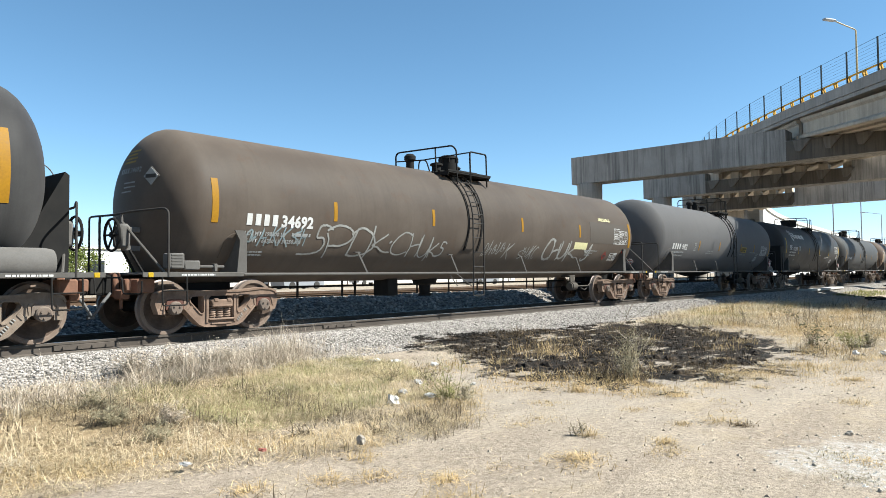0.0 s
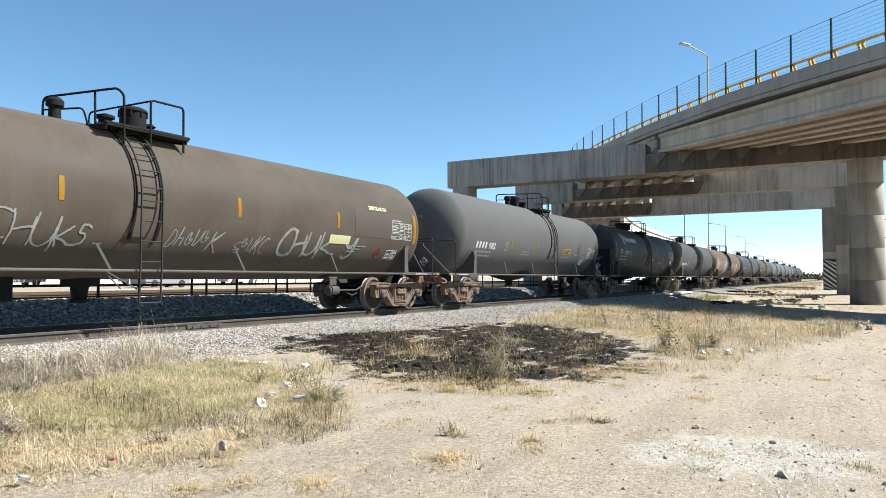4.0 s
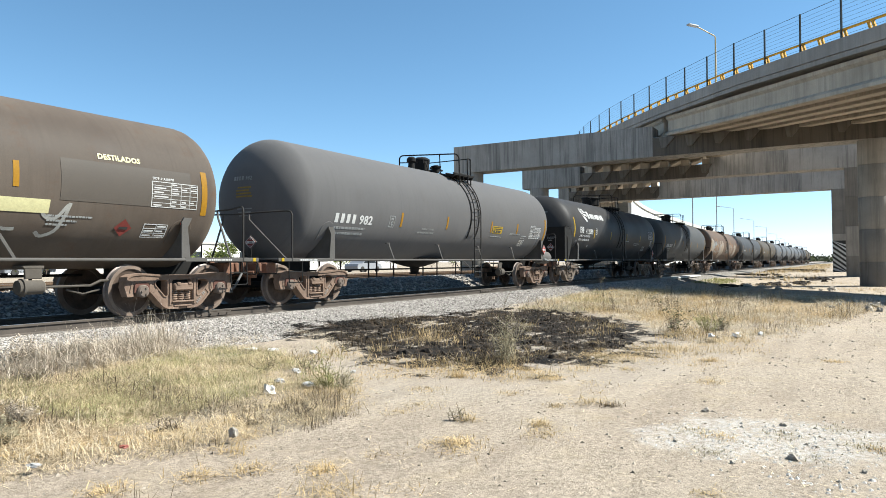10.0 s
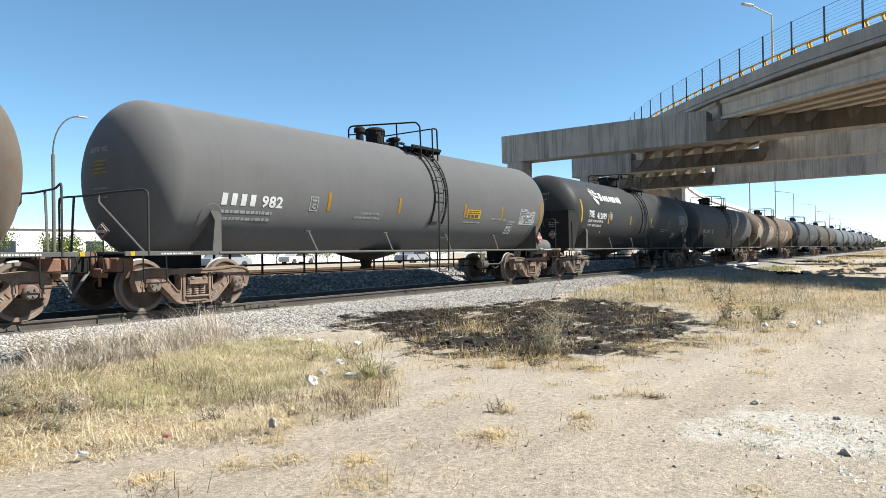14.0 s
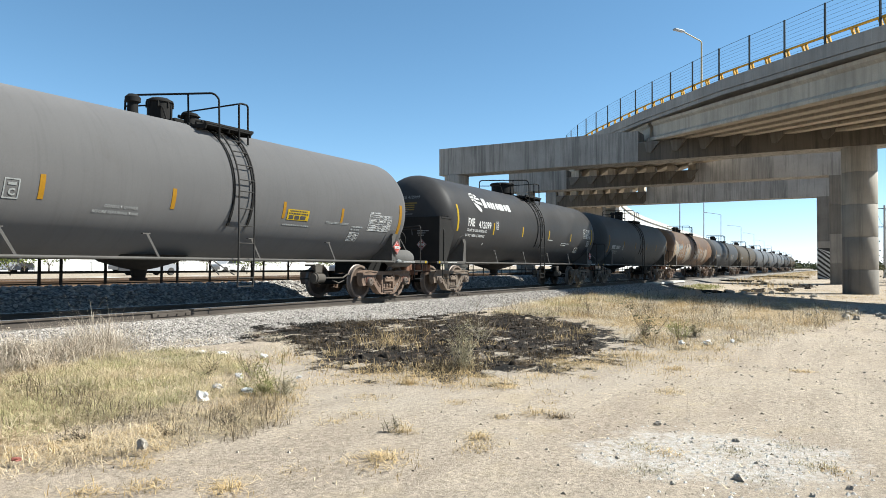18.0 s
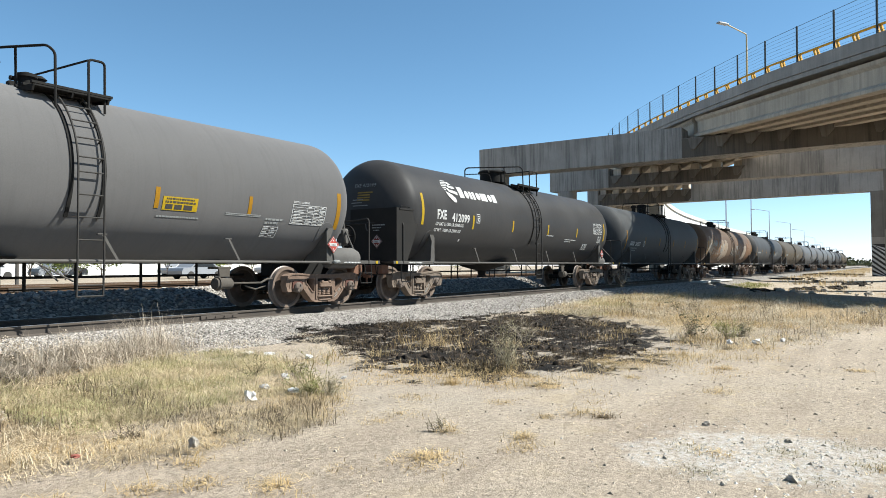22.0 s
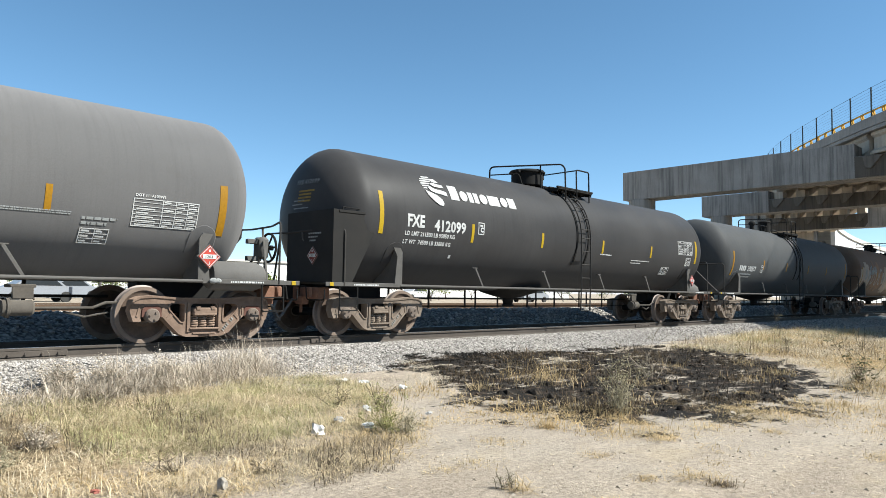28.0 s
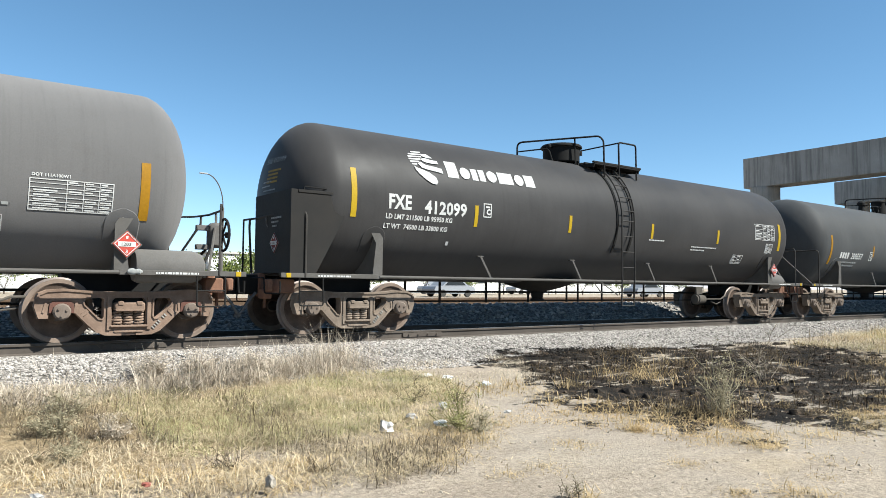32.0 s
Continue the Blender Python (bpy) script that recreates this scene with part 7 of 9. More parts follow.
def lamp_post(x, y, z, h, yaw, label, reach=2.2, arm_rise=0.9, material=M_LAMP, stout=1.0):
    """A street lamp: tapered pole, raking arm, flat head."""
    t = empty("street_lamp", pose(x, y, z, 0, 0, yaw), label=label, category="street lamp", group="street lamps")
    sh = Shape()
    sh.turned([(0.11 * stout, 0), (0.085 * stout, h * 0.5), (0.06 * stout, h)], "z", 12)
    part("pole", sh, material, t)
    part("arm", Shape().rod(arc([(0, 0, h - 0.25), (0.03, 0, h + 0.05), (reach, 0, h + arm_rise)], 0.08), 0.038, 8), material, t)
    part("lamp_head", Shape().box((reach + 0.35, 0, h + arm_rise), (0.85, 0.28, 0.12), 0.04), M_GALV, t, "flat grey lamp head")
    return t


lamp_post(47.6, 7.55, 11.78, 4.0, 150, "cream-painted street lamp on the overpass", 1.75, 0.4, M_LAMP, 0.7)


# ---- plants ----
def blades(name, spots, material, label, category, lean=0.35, width=0.006, kind="stuff", seed=1, flat=0.3, bend=0.9):
    """Grass: many arched blades, some lying flat. spots: (x, y, z, height, count, spread)."""
    rng = np.random.default_rng(seed)
    sp = np.repeat(np.array([s[:4] + (s[5],) for s in spots], dtype=float), [int(s[4]) for s in spots], axis=0)
    n = len(sp)
    base = sp[:, :3].copy()
    base[:, 0] += rng.normal(0, 1, n) * sp[:, 4]
    base[:, 1] += rng.normal(0, 1, n) * sp[:, 4]
    floor = base[:, 2].copy()
    az, ln = rng.uniform(0, 6.283, n), sp[:, 3] * rng.uniform(0.4, 1.15, n)
    tilt = np.minimum(lean * np.abs(rng.normal(0, 1.1, n)) + 0.05, 1.5)
    lying = rng.uniform(0, 1, n) < flat
    tilt[lying] = rng.uniform(1.05, 1.6, lying.sum())
    base[:, 2] += np.where(lying, rng.uniform(0, 0.35, n) * sp[:, 3], -0.02)
    curve = rng.uniform(-0.15, bend, n)
    out = np.stack([np.cos(az), np.sin(az), 0 * az], 1)
    side = np.stack([-np.sin(az), np.cos(az), 0 * az], 1) * (width * rng.uniform(0.5, 1.4, n))[:, None]
    rows, p = [], base
    for k, w in enumerate((1.0, 0.95, 0.7, 0.12)):
        rows += [p - side * w, p + side * w]
        a = np.clip(tilt + curve * k / 2, 0, 1.9)
        p = p + (out * np.sin(a)[:, None] + np.array([0, 0, 1]) * np.cos(a)[:, None]) * (ln / 3)[:, None]
        p[:, 2] = np.maximum(p[:, 2], floor + 0.006)
    V = np.stack(rows, 1).reshape(-1, 3)
    q = np.array([[0, 1, 3, 2], [2, 3, 5, 4], [4, 5, 7, 6]])
    Q = (np.arange(n)[:, None, None] * 8 + q[None]).reshape(-1, 4)
    ob = new(name, quad_mesh(name, V, Q, material))
    return tagged(ob, label, category, kind=kind)


def inside(x, y, poly):
    c = False
    for (ax, ay), (bx, by) in zip(poly, poly[1:] + poly[:1]):
        if (ay > y) != (by > y) and x < (bx - ax) * (y - ay) / (by - ay) + ax:
            c = not c
    return c


def scatter(poly, step, seed, jitter=0.5, thin=0.0, scale=0.7):
    """Spots on the ground inside a polygon, thinned by patches."""
    rng = np.random.default_rng(seed)
    xs, ys = [p[0] for p in poly], [p[1] for p in poly]
    out = []
    x = min(xs)
    while x < max(xs):
        y = min(ys)
        while y < max(ys):
            px, py = x + rng.uniform(-jitter, jitter) * step, y + rng.uniform(-jitter, jitter) * step
            if inside(px, py, poly) and noise.noise(Vector((px * scale, py * scale, seed))) > thin - 0.5:
                out.append((px, py, max(ground_z(px, py), bed_z(py) if py > 8.75 else -1)))
            y += step
        x += step
    return out


LOT_L = [(-3.5, 9.2), (-3.0, 6.2), (0.5, 5.3), (2.6, 5.0), (3.6, 4.55), (4.4, 4.35), (5.2, 4.2), (6.2, 4.9), (7.0, 5.6), (7.6, 6.6), (8.0, 7.6), (7.9, 8.7), (6.0, 9.1), (3.0, 9.3)]
rg = np.random.default_rng(3)


def bump_of(x, y, s, seed):
    return noise.noise(Vector((x * s, y * s, seed)))


def tall_by(x, y, lo, hi, s=1.3, seed=4):
    """A height that swells in clumps."""
    k = 0.5 + 0.9 * bump_of(x, y, s, seed) + 0.5 * bump_of(x, y, s * 3.1, seed + 5)
    return lo + (hi - lo) * min(max(k, 0), 1) * rg.uniform(0.6, 1.1)


sp = scatter(LOT_L, 0.085, 2, 0.6, 0.12)
blades("dry_grass", [(x, y, z, tall_by(x, y, 0.04, 0.27, 1.6), 13, 0.07) for x, y, z in sp], M_STRAW, "matted dry straw-coloured grass", "grass", 1.05, 0.0024, seed=4, flat=0.55, bend=1.5)
green = [(x, y, z) for x, y, z in scatter(LOT_L, 0.07, 9, 0.6, 0.24, 0.5) if 5.6 < y < 8.7 and x > 3.9]
blades("green_grass", [(x, y, z, tall_by(x, y, 0.06, 0.18), 15, 0.06) for x, y, z in green], M_GREENGRASS, "low half-green grass among the straw", "grass", 0.8, 0.0024, seed=5, flat=0.35)
TALL = [(-2, 9.0), (-2, 7.9), (2.5, 7.8), (4.2, 8.2), (6.9, 8.8), (7.6, 9.2), (7.4, 9.8), (5.5, 9.6), (4.2, 9.5), (3.4, 9.0)]
tall = scatter(TALL, 0.13, 11, 0.6, 0.2)
blades("tall_dead_grass", [(x, y, z, tall_by(x, y, 0.12, 0.38 if x < 4.3 else 0.64, 1.0, 8), 36, 0.10) for x, y, z in tall], M_GREYSTRAW, "tall grey dead grass beside the ballast", "grass", 0.8, 0.0036, seed=6, flat=0.3, bend=1.8)
spikes = [(7.2, 9.4, 0.2, 0.85, 160, 0.2), (7.3, 9.3, 0.2, 0.72, 160, 0.25), (6.85, 9.35, 0.2, 0.65, 160, 0.3), (6.8, 9.2, 0.2, 0.75, 70, 0.28), (7.5, 9.1, 0.2, 0.7, 80, 0.25), (6.2, 9.2, 0.18, 0.6, 80, 0.3), (7.0, 9.1, 0.2, 0.55, 400, 0.35), (6.0, 8.9, 0.18, 0.5, 500, 0.4), (4.6, 9.0, 0.15, 0.55, 120, 0.3), (3.2, 9.0, 0.15, 0.5, 120, 0.35)]
blades("seed_stalks", spikes, M_GREYSTRAW, "tall pale seed stalks", "grass", 0.95, 0.0026, seed=7, flat=0.15, bend=2.3)
EDGE_S = [(-1.0, 6.2), (3.2, 5.2), (4.4, 4.3), (5.3, 4.1), (6.3, 4.7), (7.2, 5.4), (6.6, 5.7), (5.2, 5.0), (4.0, 5.3), (0, 6.6)]
blades("bright_straw", [(x, y, z, tall_by(x, y, 0.05, 0.22, 2.0, 9), 20, 0.07) for x, y, z in scatter(EDGE_S, 0.11, 14, 0.6, 0.25)], M_GOLD, "bright dry straw at the edge of the lot", "grass", 0.8, 0.0024, seed=8, flat=0.45, bend=1.5)
clumps = [(x, y, z, tall_by(x, y, 0.08, 0.26, 1.7, 12), 60, 0.11) for x, y, z in scatter(LOT_L, 0.42, 16, 0.9, 0.50, 0.8) if y < 7.2]
blades("pale_clumps", clumps, M_PALE, "pale arching clumps of dead grass", "grass", 0.85, 0.0021, seed=10, flat=0.25, bend=2.2)
twigs = [(x, y, z) for x, y, z in scatter(LOT_L, 0.10, 15, 0.6, 0.84, 0.9) if y < 8.4]
for hx, hy, hr in ((3.5, 7.3, 0.7), (3.4, 6.3, 0.5), (5.2, 4.5, 0.38), (2.2, 7.6, 0.6), (4.6, 8.2, 0.3)):
    twigs += [(x, y, ground_z(x, y)) for x, y in zip(rg.normal(hx, hr * 0.6, int(150 * hr)), rg.normal(hy, hr * 0.5, int(150 * hr)))]
blades("dead_twigs", [(x, y, z, tall_by(x, y, 0.08, 0.26, 2.0, 3), 14, 0.08) for x, y, z in twigs], M_TWIG, "dark brown dead twigs in the grass", "grass", 1.0, 0.0024, seed=9, flat=0.35)

LOT_R = [(17.7, 8.6), (17.8, 6.0), (16.6, 4.3), (14.2, 3.3), (13.0, 2.5), (13.6, 1.8), (16.0, 1.0), (18.6, 0.2), (22.0, -0.5), (24.8, 0.5), (26.3, 2.4), (29.5, 4.9), (32.7, 7.0), (30.0, 9.3), (21.0, 8.6)]
right = scatter(LOT_R, 0.20, 21, 0.6, 0.08, 0.4)
blades("field_grass", [(x, y, z, tall_by(x, y, 0.03, 0.40, 1.1, 6), 22, 0.15) for x, y, z in right if bump_of(x, y, 0.9, 61) > -0.12], M_GOLD, "field of dry yellow grass beside the track", "grass", 1.0, 0.0036, seed=22, flat=0.45, bend=1.7)
blades("field_straw", [(x, y, z, tall_by(x, y, 0.04, 0.38, 0.9, 9), 30, 0.16) for x, y, z in right if bump_of(x, y, 0.9, 61) < 0.1], M_PALE, "pale matted straw in the dry field", "grass", 1.0, 0.0036, seed=47, flat=0.5, bend=1.8)
blades("field_green", [(x, y, z, tall_by(x, y, 0.08, 0.26, 0.6, 2), 22, 0.14) for x, y, z in scatter(LOT_R, 0.22, 23, 0.6, 0.3, 0.3) if y > 6.2 - 0.05 * (x - 18)], M_GREENGRASS, "green tinge in the dry field", "grass", 0.9, 0.0036, seed=24, flat=0.3)
blades("field_twigs", [(x, y, z, tall_by(x, y, 0.12, 0.6, 0.9, 7), 14, 0.14) for x, y, z in scatter(LOT_R, 0.36, 29, 0.6, 0.58, 0.5)], M_TWIG, "thin brown dead stalks in the dry field", "grass", 0.75, 0.0026, seed=30, flat=0.1)
FAR_G = [(60, 8.0), (55, 3.0), (70, 2.5), (95, 3.0), (140, 4.0), (240, 6.0), (240, 8.6), (120, 8.8)]
blades("verge_grass", [(x, y, z, rg.uniform(0.2, 0.45), 6, 0.3) for x, y, z in scatter(FAR_G, 0.8, 25, 0.6, 0.3, 0.15)], M_GOLD, "dry grass along the track beyond the bridge", "grass", 0.45, 0.02, seed=26)
UNDER = [(36.5, 6.5), (36, -3), (48, -6), (58, -4), (58, 4), (48, 7.2)]
blades("under_bridge_straw", [(x, y, z, rg.uniform(0.08, 0.22), 14, 0.25) for x, y, z in scatter(UNDER, 0.6, 45, 0.6, 0.52, 0.35)], M_GOLD, "thin straw on the ground under the bridge", "grass", 0.8, 0.008, seed=46, flat=0.4)
GREEN_F = [(45.5, 8.9), (46, 7.4), (52, 7.2), (57, 7.6), (56, 9.0)]
blades("verge_green", [(x, y, z, rg.uniform(0.1, 0.25), 6, 0.15) for x, y, z in scatter(GREEN_F, 0.25, 27, 0.6, 0.1, 0.15)], M_GREENWEED, "yellow-green grass past the bridge shadow", "grass", 0.45, 0.014, seed=28)
SCORCH = [(10.6, 9.1), (9.2, 7.2), (8.7, 5.8), (9.0, 4.5), (10.0, 3.6), (12.5, 3.4), (16.0, 4.7), (18.4, 6.8), (17.6, 9.0), (14.8, 8.9), (12.8, 9.4)]
burn = scatter(SCORCH, 0.15, 31, 0.6, 0.35)
blades("burnt_stubble", [(x, y, z, tall_by(x, y, 0.04, 0.18, 1.2, 5), 12, 0.09) for x, y, z in burn], M_BURNT, "blackened burnt grass stubble", "grass", 1.0, 0.0045, seed=32, flat=0.5)
blades("singed_grass", [(x, y, z, tall_by(x, y, 0.05, 0.30, 1.0, 6), 36, 0.12) for x, y, z in scatter(SCORCH, 0.28, 33, 0.6, 0.66, 0.6)], M_SINGED, "brown singed grass clumps in the burnt patch", "grass", 0.8, 0.0032, seed=34, flat=0.35)
blades("scorched_straw", [(x, y, z, rg.uniform(0.08, 0.26), 60, 0.13) for x, y, z in scatter(SCORCH, 0.5, 37, 0.6, 0.86, 0.8)], M_GOLD, "straw tufts left in the burnt patch", "grass", 0.6, 0.003, seed=38, flat=0.2)
RIM = [(7.6, 7.2), (7.3, 5.0), (8.2, 3.6), (10.0, 2.8), (12.6, 2.2), (15.0, 2.3), (15.4, 3.2), (12.8, 3.3), (10.2, 3.6), (9.1, 4.6), (8.9, 7.2)]
blades("stubble_edge", [(x, y, z, tall_by(x, y, 0.05, 0.24, 1.4, 3), 14, 0.10) for x, y, z in scatter(RIM, 0.20, 35, 0.6, 0.42, 0.9)], M_GOLD, "short straw at the burnt patch's edge", "grass", 0.7, 0.0042, seed=36, flat=0.5)

KEPT = [(9.0, 4.8, 0.20, 220, 0.22), (10.6, 6.6, 0.26, 240, 0.35), (11.2, 6.9, 0.28, 200, 0.35), (9.25, 4.4, 0.22, 200, 0.18), (12.4, 7.6, 0.26, 150, 0.4), (10.2, 4.6, 0.2, 120, 0.3), (13.8, 4.6, 0.22, 120, 0.3)]
blades("kept_straw", [(x, y, ground_z(x, y), h, n, s) for x, y, h, n, s in KEPT], M_GOLD, "unburnt straw clumps in the burnt patch", "grass", 0.6, 0.003, seed=39, flat=0.2, bend=1.3)
blades("kept_singed", [(x + 0.15, y + 0.2, ground_z(x, y), h * 1.1, n // 2, s * 1.3) for x, y, h, n, s in KEPT], M_SINGED, "brown singed straw round the unburnt clumps", "grass", 0.6, 0.003, seed=40, flat=0.2, bend=1.3)


def char_clods(name, spots, size, label):
    """Low crusted clods and heaps of burnt soil."""
    rs = np.random.default_rng(77)
    V, F = [], []
    for x, y, z in spots:
        r, h, k = size * rs.uniform(0.04, 0.17) * rs.uniform(0.4, 1.2), rs.uniform(0.18, 0.45), len(V)
        V.append((x, y, z + r * h))
        for ring, (rr, hh) in enumerate(((0.55, 0.75), (1.0, -0.1))):
            for j in range(9):
                a = 6.283 * j / 9
                q = rr * r * rs.uniform(0.65, 1.4)
                V.append((x + q * math.cos(a), y + q * 0.8 * math.sin(a), z + hh * r * h * rs.uniform(0.5, 1.4) - (0.02 if ring else 0)))
        for j in range(9):
            m = (j + 1) % 9
            F += [(k, k + 1 + j, k + 1 + m), (k + 1 + j, k + 10 + j, k + 10 + m), (k + 1 + j, k + 10 + m, k + 1 + m)]
    tagged(new(name, raw_mesh(name, V, F, M_CHAR)), label, "soil", kind="stuff")


char_clods("burnt_clods", scatter(SCORCH, 0.24, 41, 0.6, 0.42, 0.8), 1.0, "crusted clods of burnt soil")
heaps = []
for hx, hy, hl, hw in ((54.4, 3.2, 1.6, 0.6), (51.0, 5.0, 1.5, 0.5), (46.7, 6.4, 1.2, 0.4), (67.5, 6.2, 3.5, 0.8), (60.0, 2.4, 1.4, 0.5)):
    heaps += [(x, y, ground_z(x, y)) for x, y in zip(rg.normal(hx, hl, 36), rg.normal(hy, hw, 36))]
for pts in (((91, 15.0), (79, 12.4), (72.5, 10.4), (66.6, 8.3), (65.5, 6.5)), ((118, 14.0), (101, 11.0), (91, 6.9), (89.8, 3.0))):
    thing("ground_pipe", Shape().rod([(x, y, ground_z(x, y) + 0.08) for x, y in pts], 0.11, 6), M_BLACKPIPE, label="black pipe lying across the dirt beyond the bridge", category="pipe")
char_clods("dark_soil_heaps", heaps, 2.3, "dark heaps of dumped soil under the bridge")

APRON = [(7.2, 7.0), (7.0, 5.6), (7.5, 4.6), (8.6, 3.9), (9.0, 4.4), (8.5, 5.4), (8.8, 6.9), (8.0, 7.4)]
blades("apron_straw", [(x, y, z, tall_by(x, y, 0.03, 0.12, 1.6, 3), 18, 0.10) for x, y, z in scatter(APRON, 0.15, 43, 0.6, 0.38, 0.9)], M_GOLD, "trampled straw between the grass and the burnt patch", "grass", 1.1, 0.0028, seed=44, flat=0.6)

VERGE = [(6.2, 9.0), (6.9, 7.3), (8.2, 6.9), (9.2, 7.2), (10.4, 8.6), (10.2, 9.3), (8.0, 9.4)]
blades("verge_straw", [(x, y, z, tall_by(x, y, 0.03, 0.14, 1.6, 5), 16, 0.09) for x, y, z in scatter(VERGE, 0.13, 49, 0.6, 0.30, 0.9)], M_PALE, "flattened pale straw at the foot of the ballast", "grass", 1.1, 0.0026, seed=50, flat=0.65)
blades("verge_sprigs", [(x, y, z, tall_by(x, y, 0.06, 0.28, 1.6, 5), 30, 0.08) for x, y, z in scatter(VERGE, 0.42, 51, 0.7, 0.48, 0.9)], M_GREYSTRAW, "grey dry sprigs at the foot of the ballast", "grass", 0.8, 0.0026, seed=52, flat=0.3)


def straw_bits():
    rs = np.random.default_rng(91)
    V, F = [], []
    for _ in range(7000):
        x, y = rs.uniform(2, 24), rs.uniform(-7, 5.5)
        if noise.noise(Vector((x * 0.5, y * 0.5, 12))) < 0.05 and rs.uniform() < 0.8:
            continue
        a, ln, w, z, k = rs.uniform(0, 6.28), rs.uniform(0.03, 0.12), 0.003 + 0.0002 * x, ground_z(x, y) + 0.006, len(V)
        c, d = math.cos(a), math.sin(a)
        V += [(x - d * w, y + c * w, z), (x + d * w, y - c * w, z), (x + c * ln, y + d * ln, z + rs.uniform(0, 0.02))]
        F.append((k, k + 1, k + 2))
    tagged(new("straw_bits", raw_mesh("straw_bits", V, F, M_STRAW)), "loose bits of straw on the dirt", "straw", kind="stuff")


straw_bits()


def tuft(x, y, h, count, label, material=M_GOLD, spread=0.085, seed=0):
    return blades("grass_tuft", [(x, y, ground_z(x, y), h, count, spread)], material, label, "grass tuft", 0.9, 0.0024, "stuff", seed, 0.6)


for k, (x, y, h, c) in enumerate([(5.02, 2.81, 0.16, 90), (3.95, 3.31, 0.13, 120), (3.70, 3.73, 0.13, 70), (3.42, 3.95, 0.14, 90), (10.94, 1.88, 0.12, 160), (5.76, 2.37, 0.07, 50), (8.24, 3.28, 0.10, 150), (11.66, 0.30, 0.09, 110), (5.79, 3.88, 0.07, 60), (9.06, 1.57, 0.13, 60), (7.1, 3.3, 0.08, 70), (9.5, 2.7, 0.09, 90), (6.4, -0.1, 0.07, 60), (6.2, 1.0, 0.08, 60), (7.6, 2.5, 0.05, 40), (4.5, 3.2, 0.06, 40), (2.9, 4.2, 0.12, 80), (8.8, 3.9, 0.10, 130)]):
    tuft(x, y, h * 0.7, int(c * 2.2), "small dry grass tuft on the bare dirt", seed=60 + k)


for k, (x, y, h, c, s) in enumerate([(10.6, 2.8, 0.13, 420, 0.28), (10.2, 3.1, 0.12, 300, 0.22), (10.4, 1.95, 0.06, 420, 0.26), (9.3, 3.3, 0.10, 300, 0.2), (8.4, 3.5, 0.11, 340, 0.22), (8.1, 3.7, 0.08, 260, 0.2), (12.4, 1.75, 0.12, 300, 0.25), (12.0, 2.3, 0.16, 420, 0.3), (11.6, 2.6, 0.14, 300, 0.3), (13.4, 1.9, 0.16, 420, 0.32), (14.6, 1.2, 0.08, 140, 0.15), (4.9, 2.75, 0.08, 260, 0.16), (5.6, 2.33, 0.05, 160, 0.1), (8.94, 1.55, 0.05, 120, 0.1), (4.76, 0.85, 0.05, 110, 0.07)]):
    tuft(x, y, h, c, "golden straw tuft spreading on bare dirt", M_GOLD, s, 700 + k)
for k, (x, y, c) in enumerate([(6.31, 1.22, 90), (6.55, 0.58, 120), (6.45, 0.0, 120), (5.69, 1.0, 90), (5.9, 0.3, 60), (7.0, 0.2, 90)]):
    tuft(x, y, 0.035, c * 2, "low grey-green weed in the lime spill", M_GREYWEED, 0.10, 740 + k)


def lime_crumbs():
    """Small white chips of lime lying on and round the spill."""
    rs = np.random.default_rng(55)
    V, F = [], []
    for _ in range(1500):
        x, y = rs.normal(6.35, 0.55), rs.normal(0.6, 0.5)
        if rs.uniform() < 0.1:
            x, y = rs.normal(5.25, 0.25), rs.normal(0.15, 0.2)
        s = 0.004 + 0.018 * rs.uniform() ** 4
        k, z, a = len(V), ground_z(x, y), rs.uniform(0, 6.28)
        for j in range(5):
            q = s * rs.uniform(0.7, 1.3)
            V.append((x + q * math.cos(a + 1.257 * j), y + q * math.sin(a + 1.257 * j), z - 0.002))
        V.append((x, y, z + s * rs.uniform(0.4, 0.9)))
        F += [(k + j, k + (j + 1) % 5, k + 5) for j in range(5)]
    tagged(new("lime_crumbs", raw_mesh("lime_crumbs", V, F, M_LIME)), "white crumbs of spilled lime on the dirt", "lime", kind="stuff")


rt = random.Random(17)
for k in range(34):
    x, y = rt.uniform(6.6, 13.5), rt.uniform(1.6, 4.4)
    if k >= 24:
        x, y = rt.uniform(2.5, 6.5), rt.uniform(2.2, 4.2)
    tuft(x, y, rt.uniform(0.05, 0.15), rt.randint(60, 240), "small golden straw tuft on bare dirt", M_SINGED if k % 5 == 0 else M_GOLD, rt.uniform(0.05, 0.16), 400 + k)


M_LIME = foliage("white_lime", (0.306, 0.289, 0.2635), (0.476, 0.459, 0.425), 0.95, 0.0)
lime_crumbs()


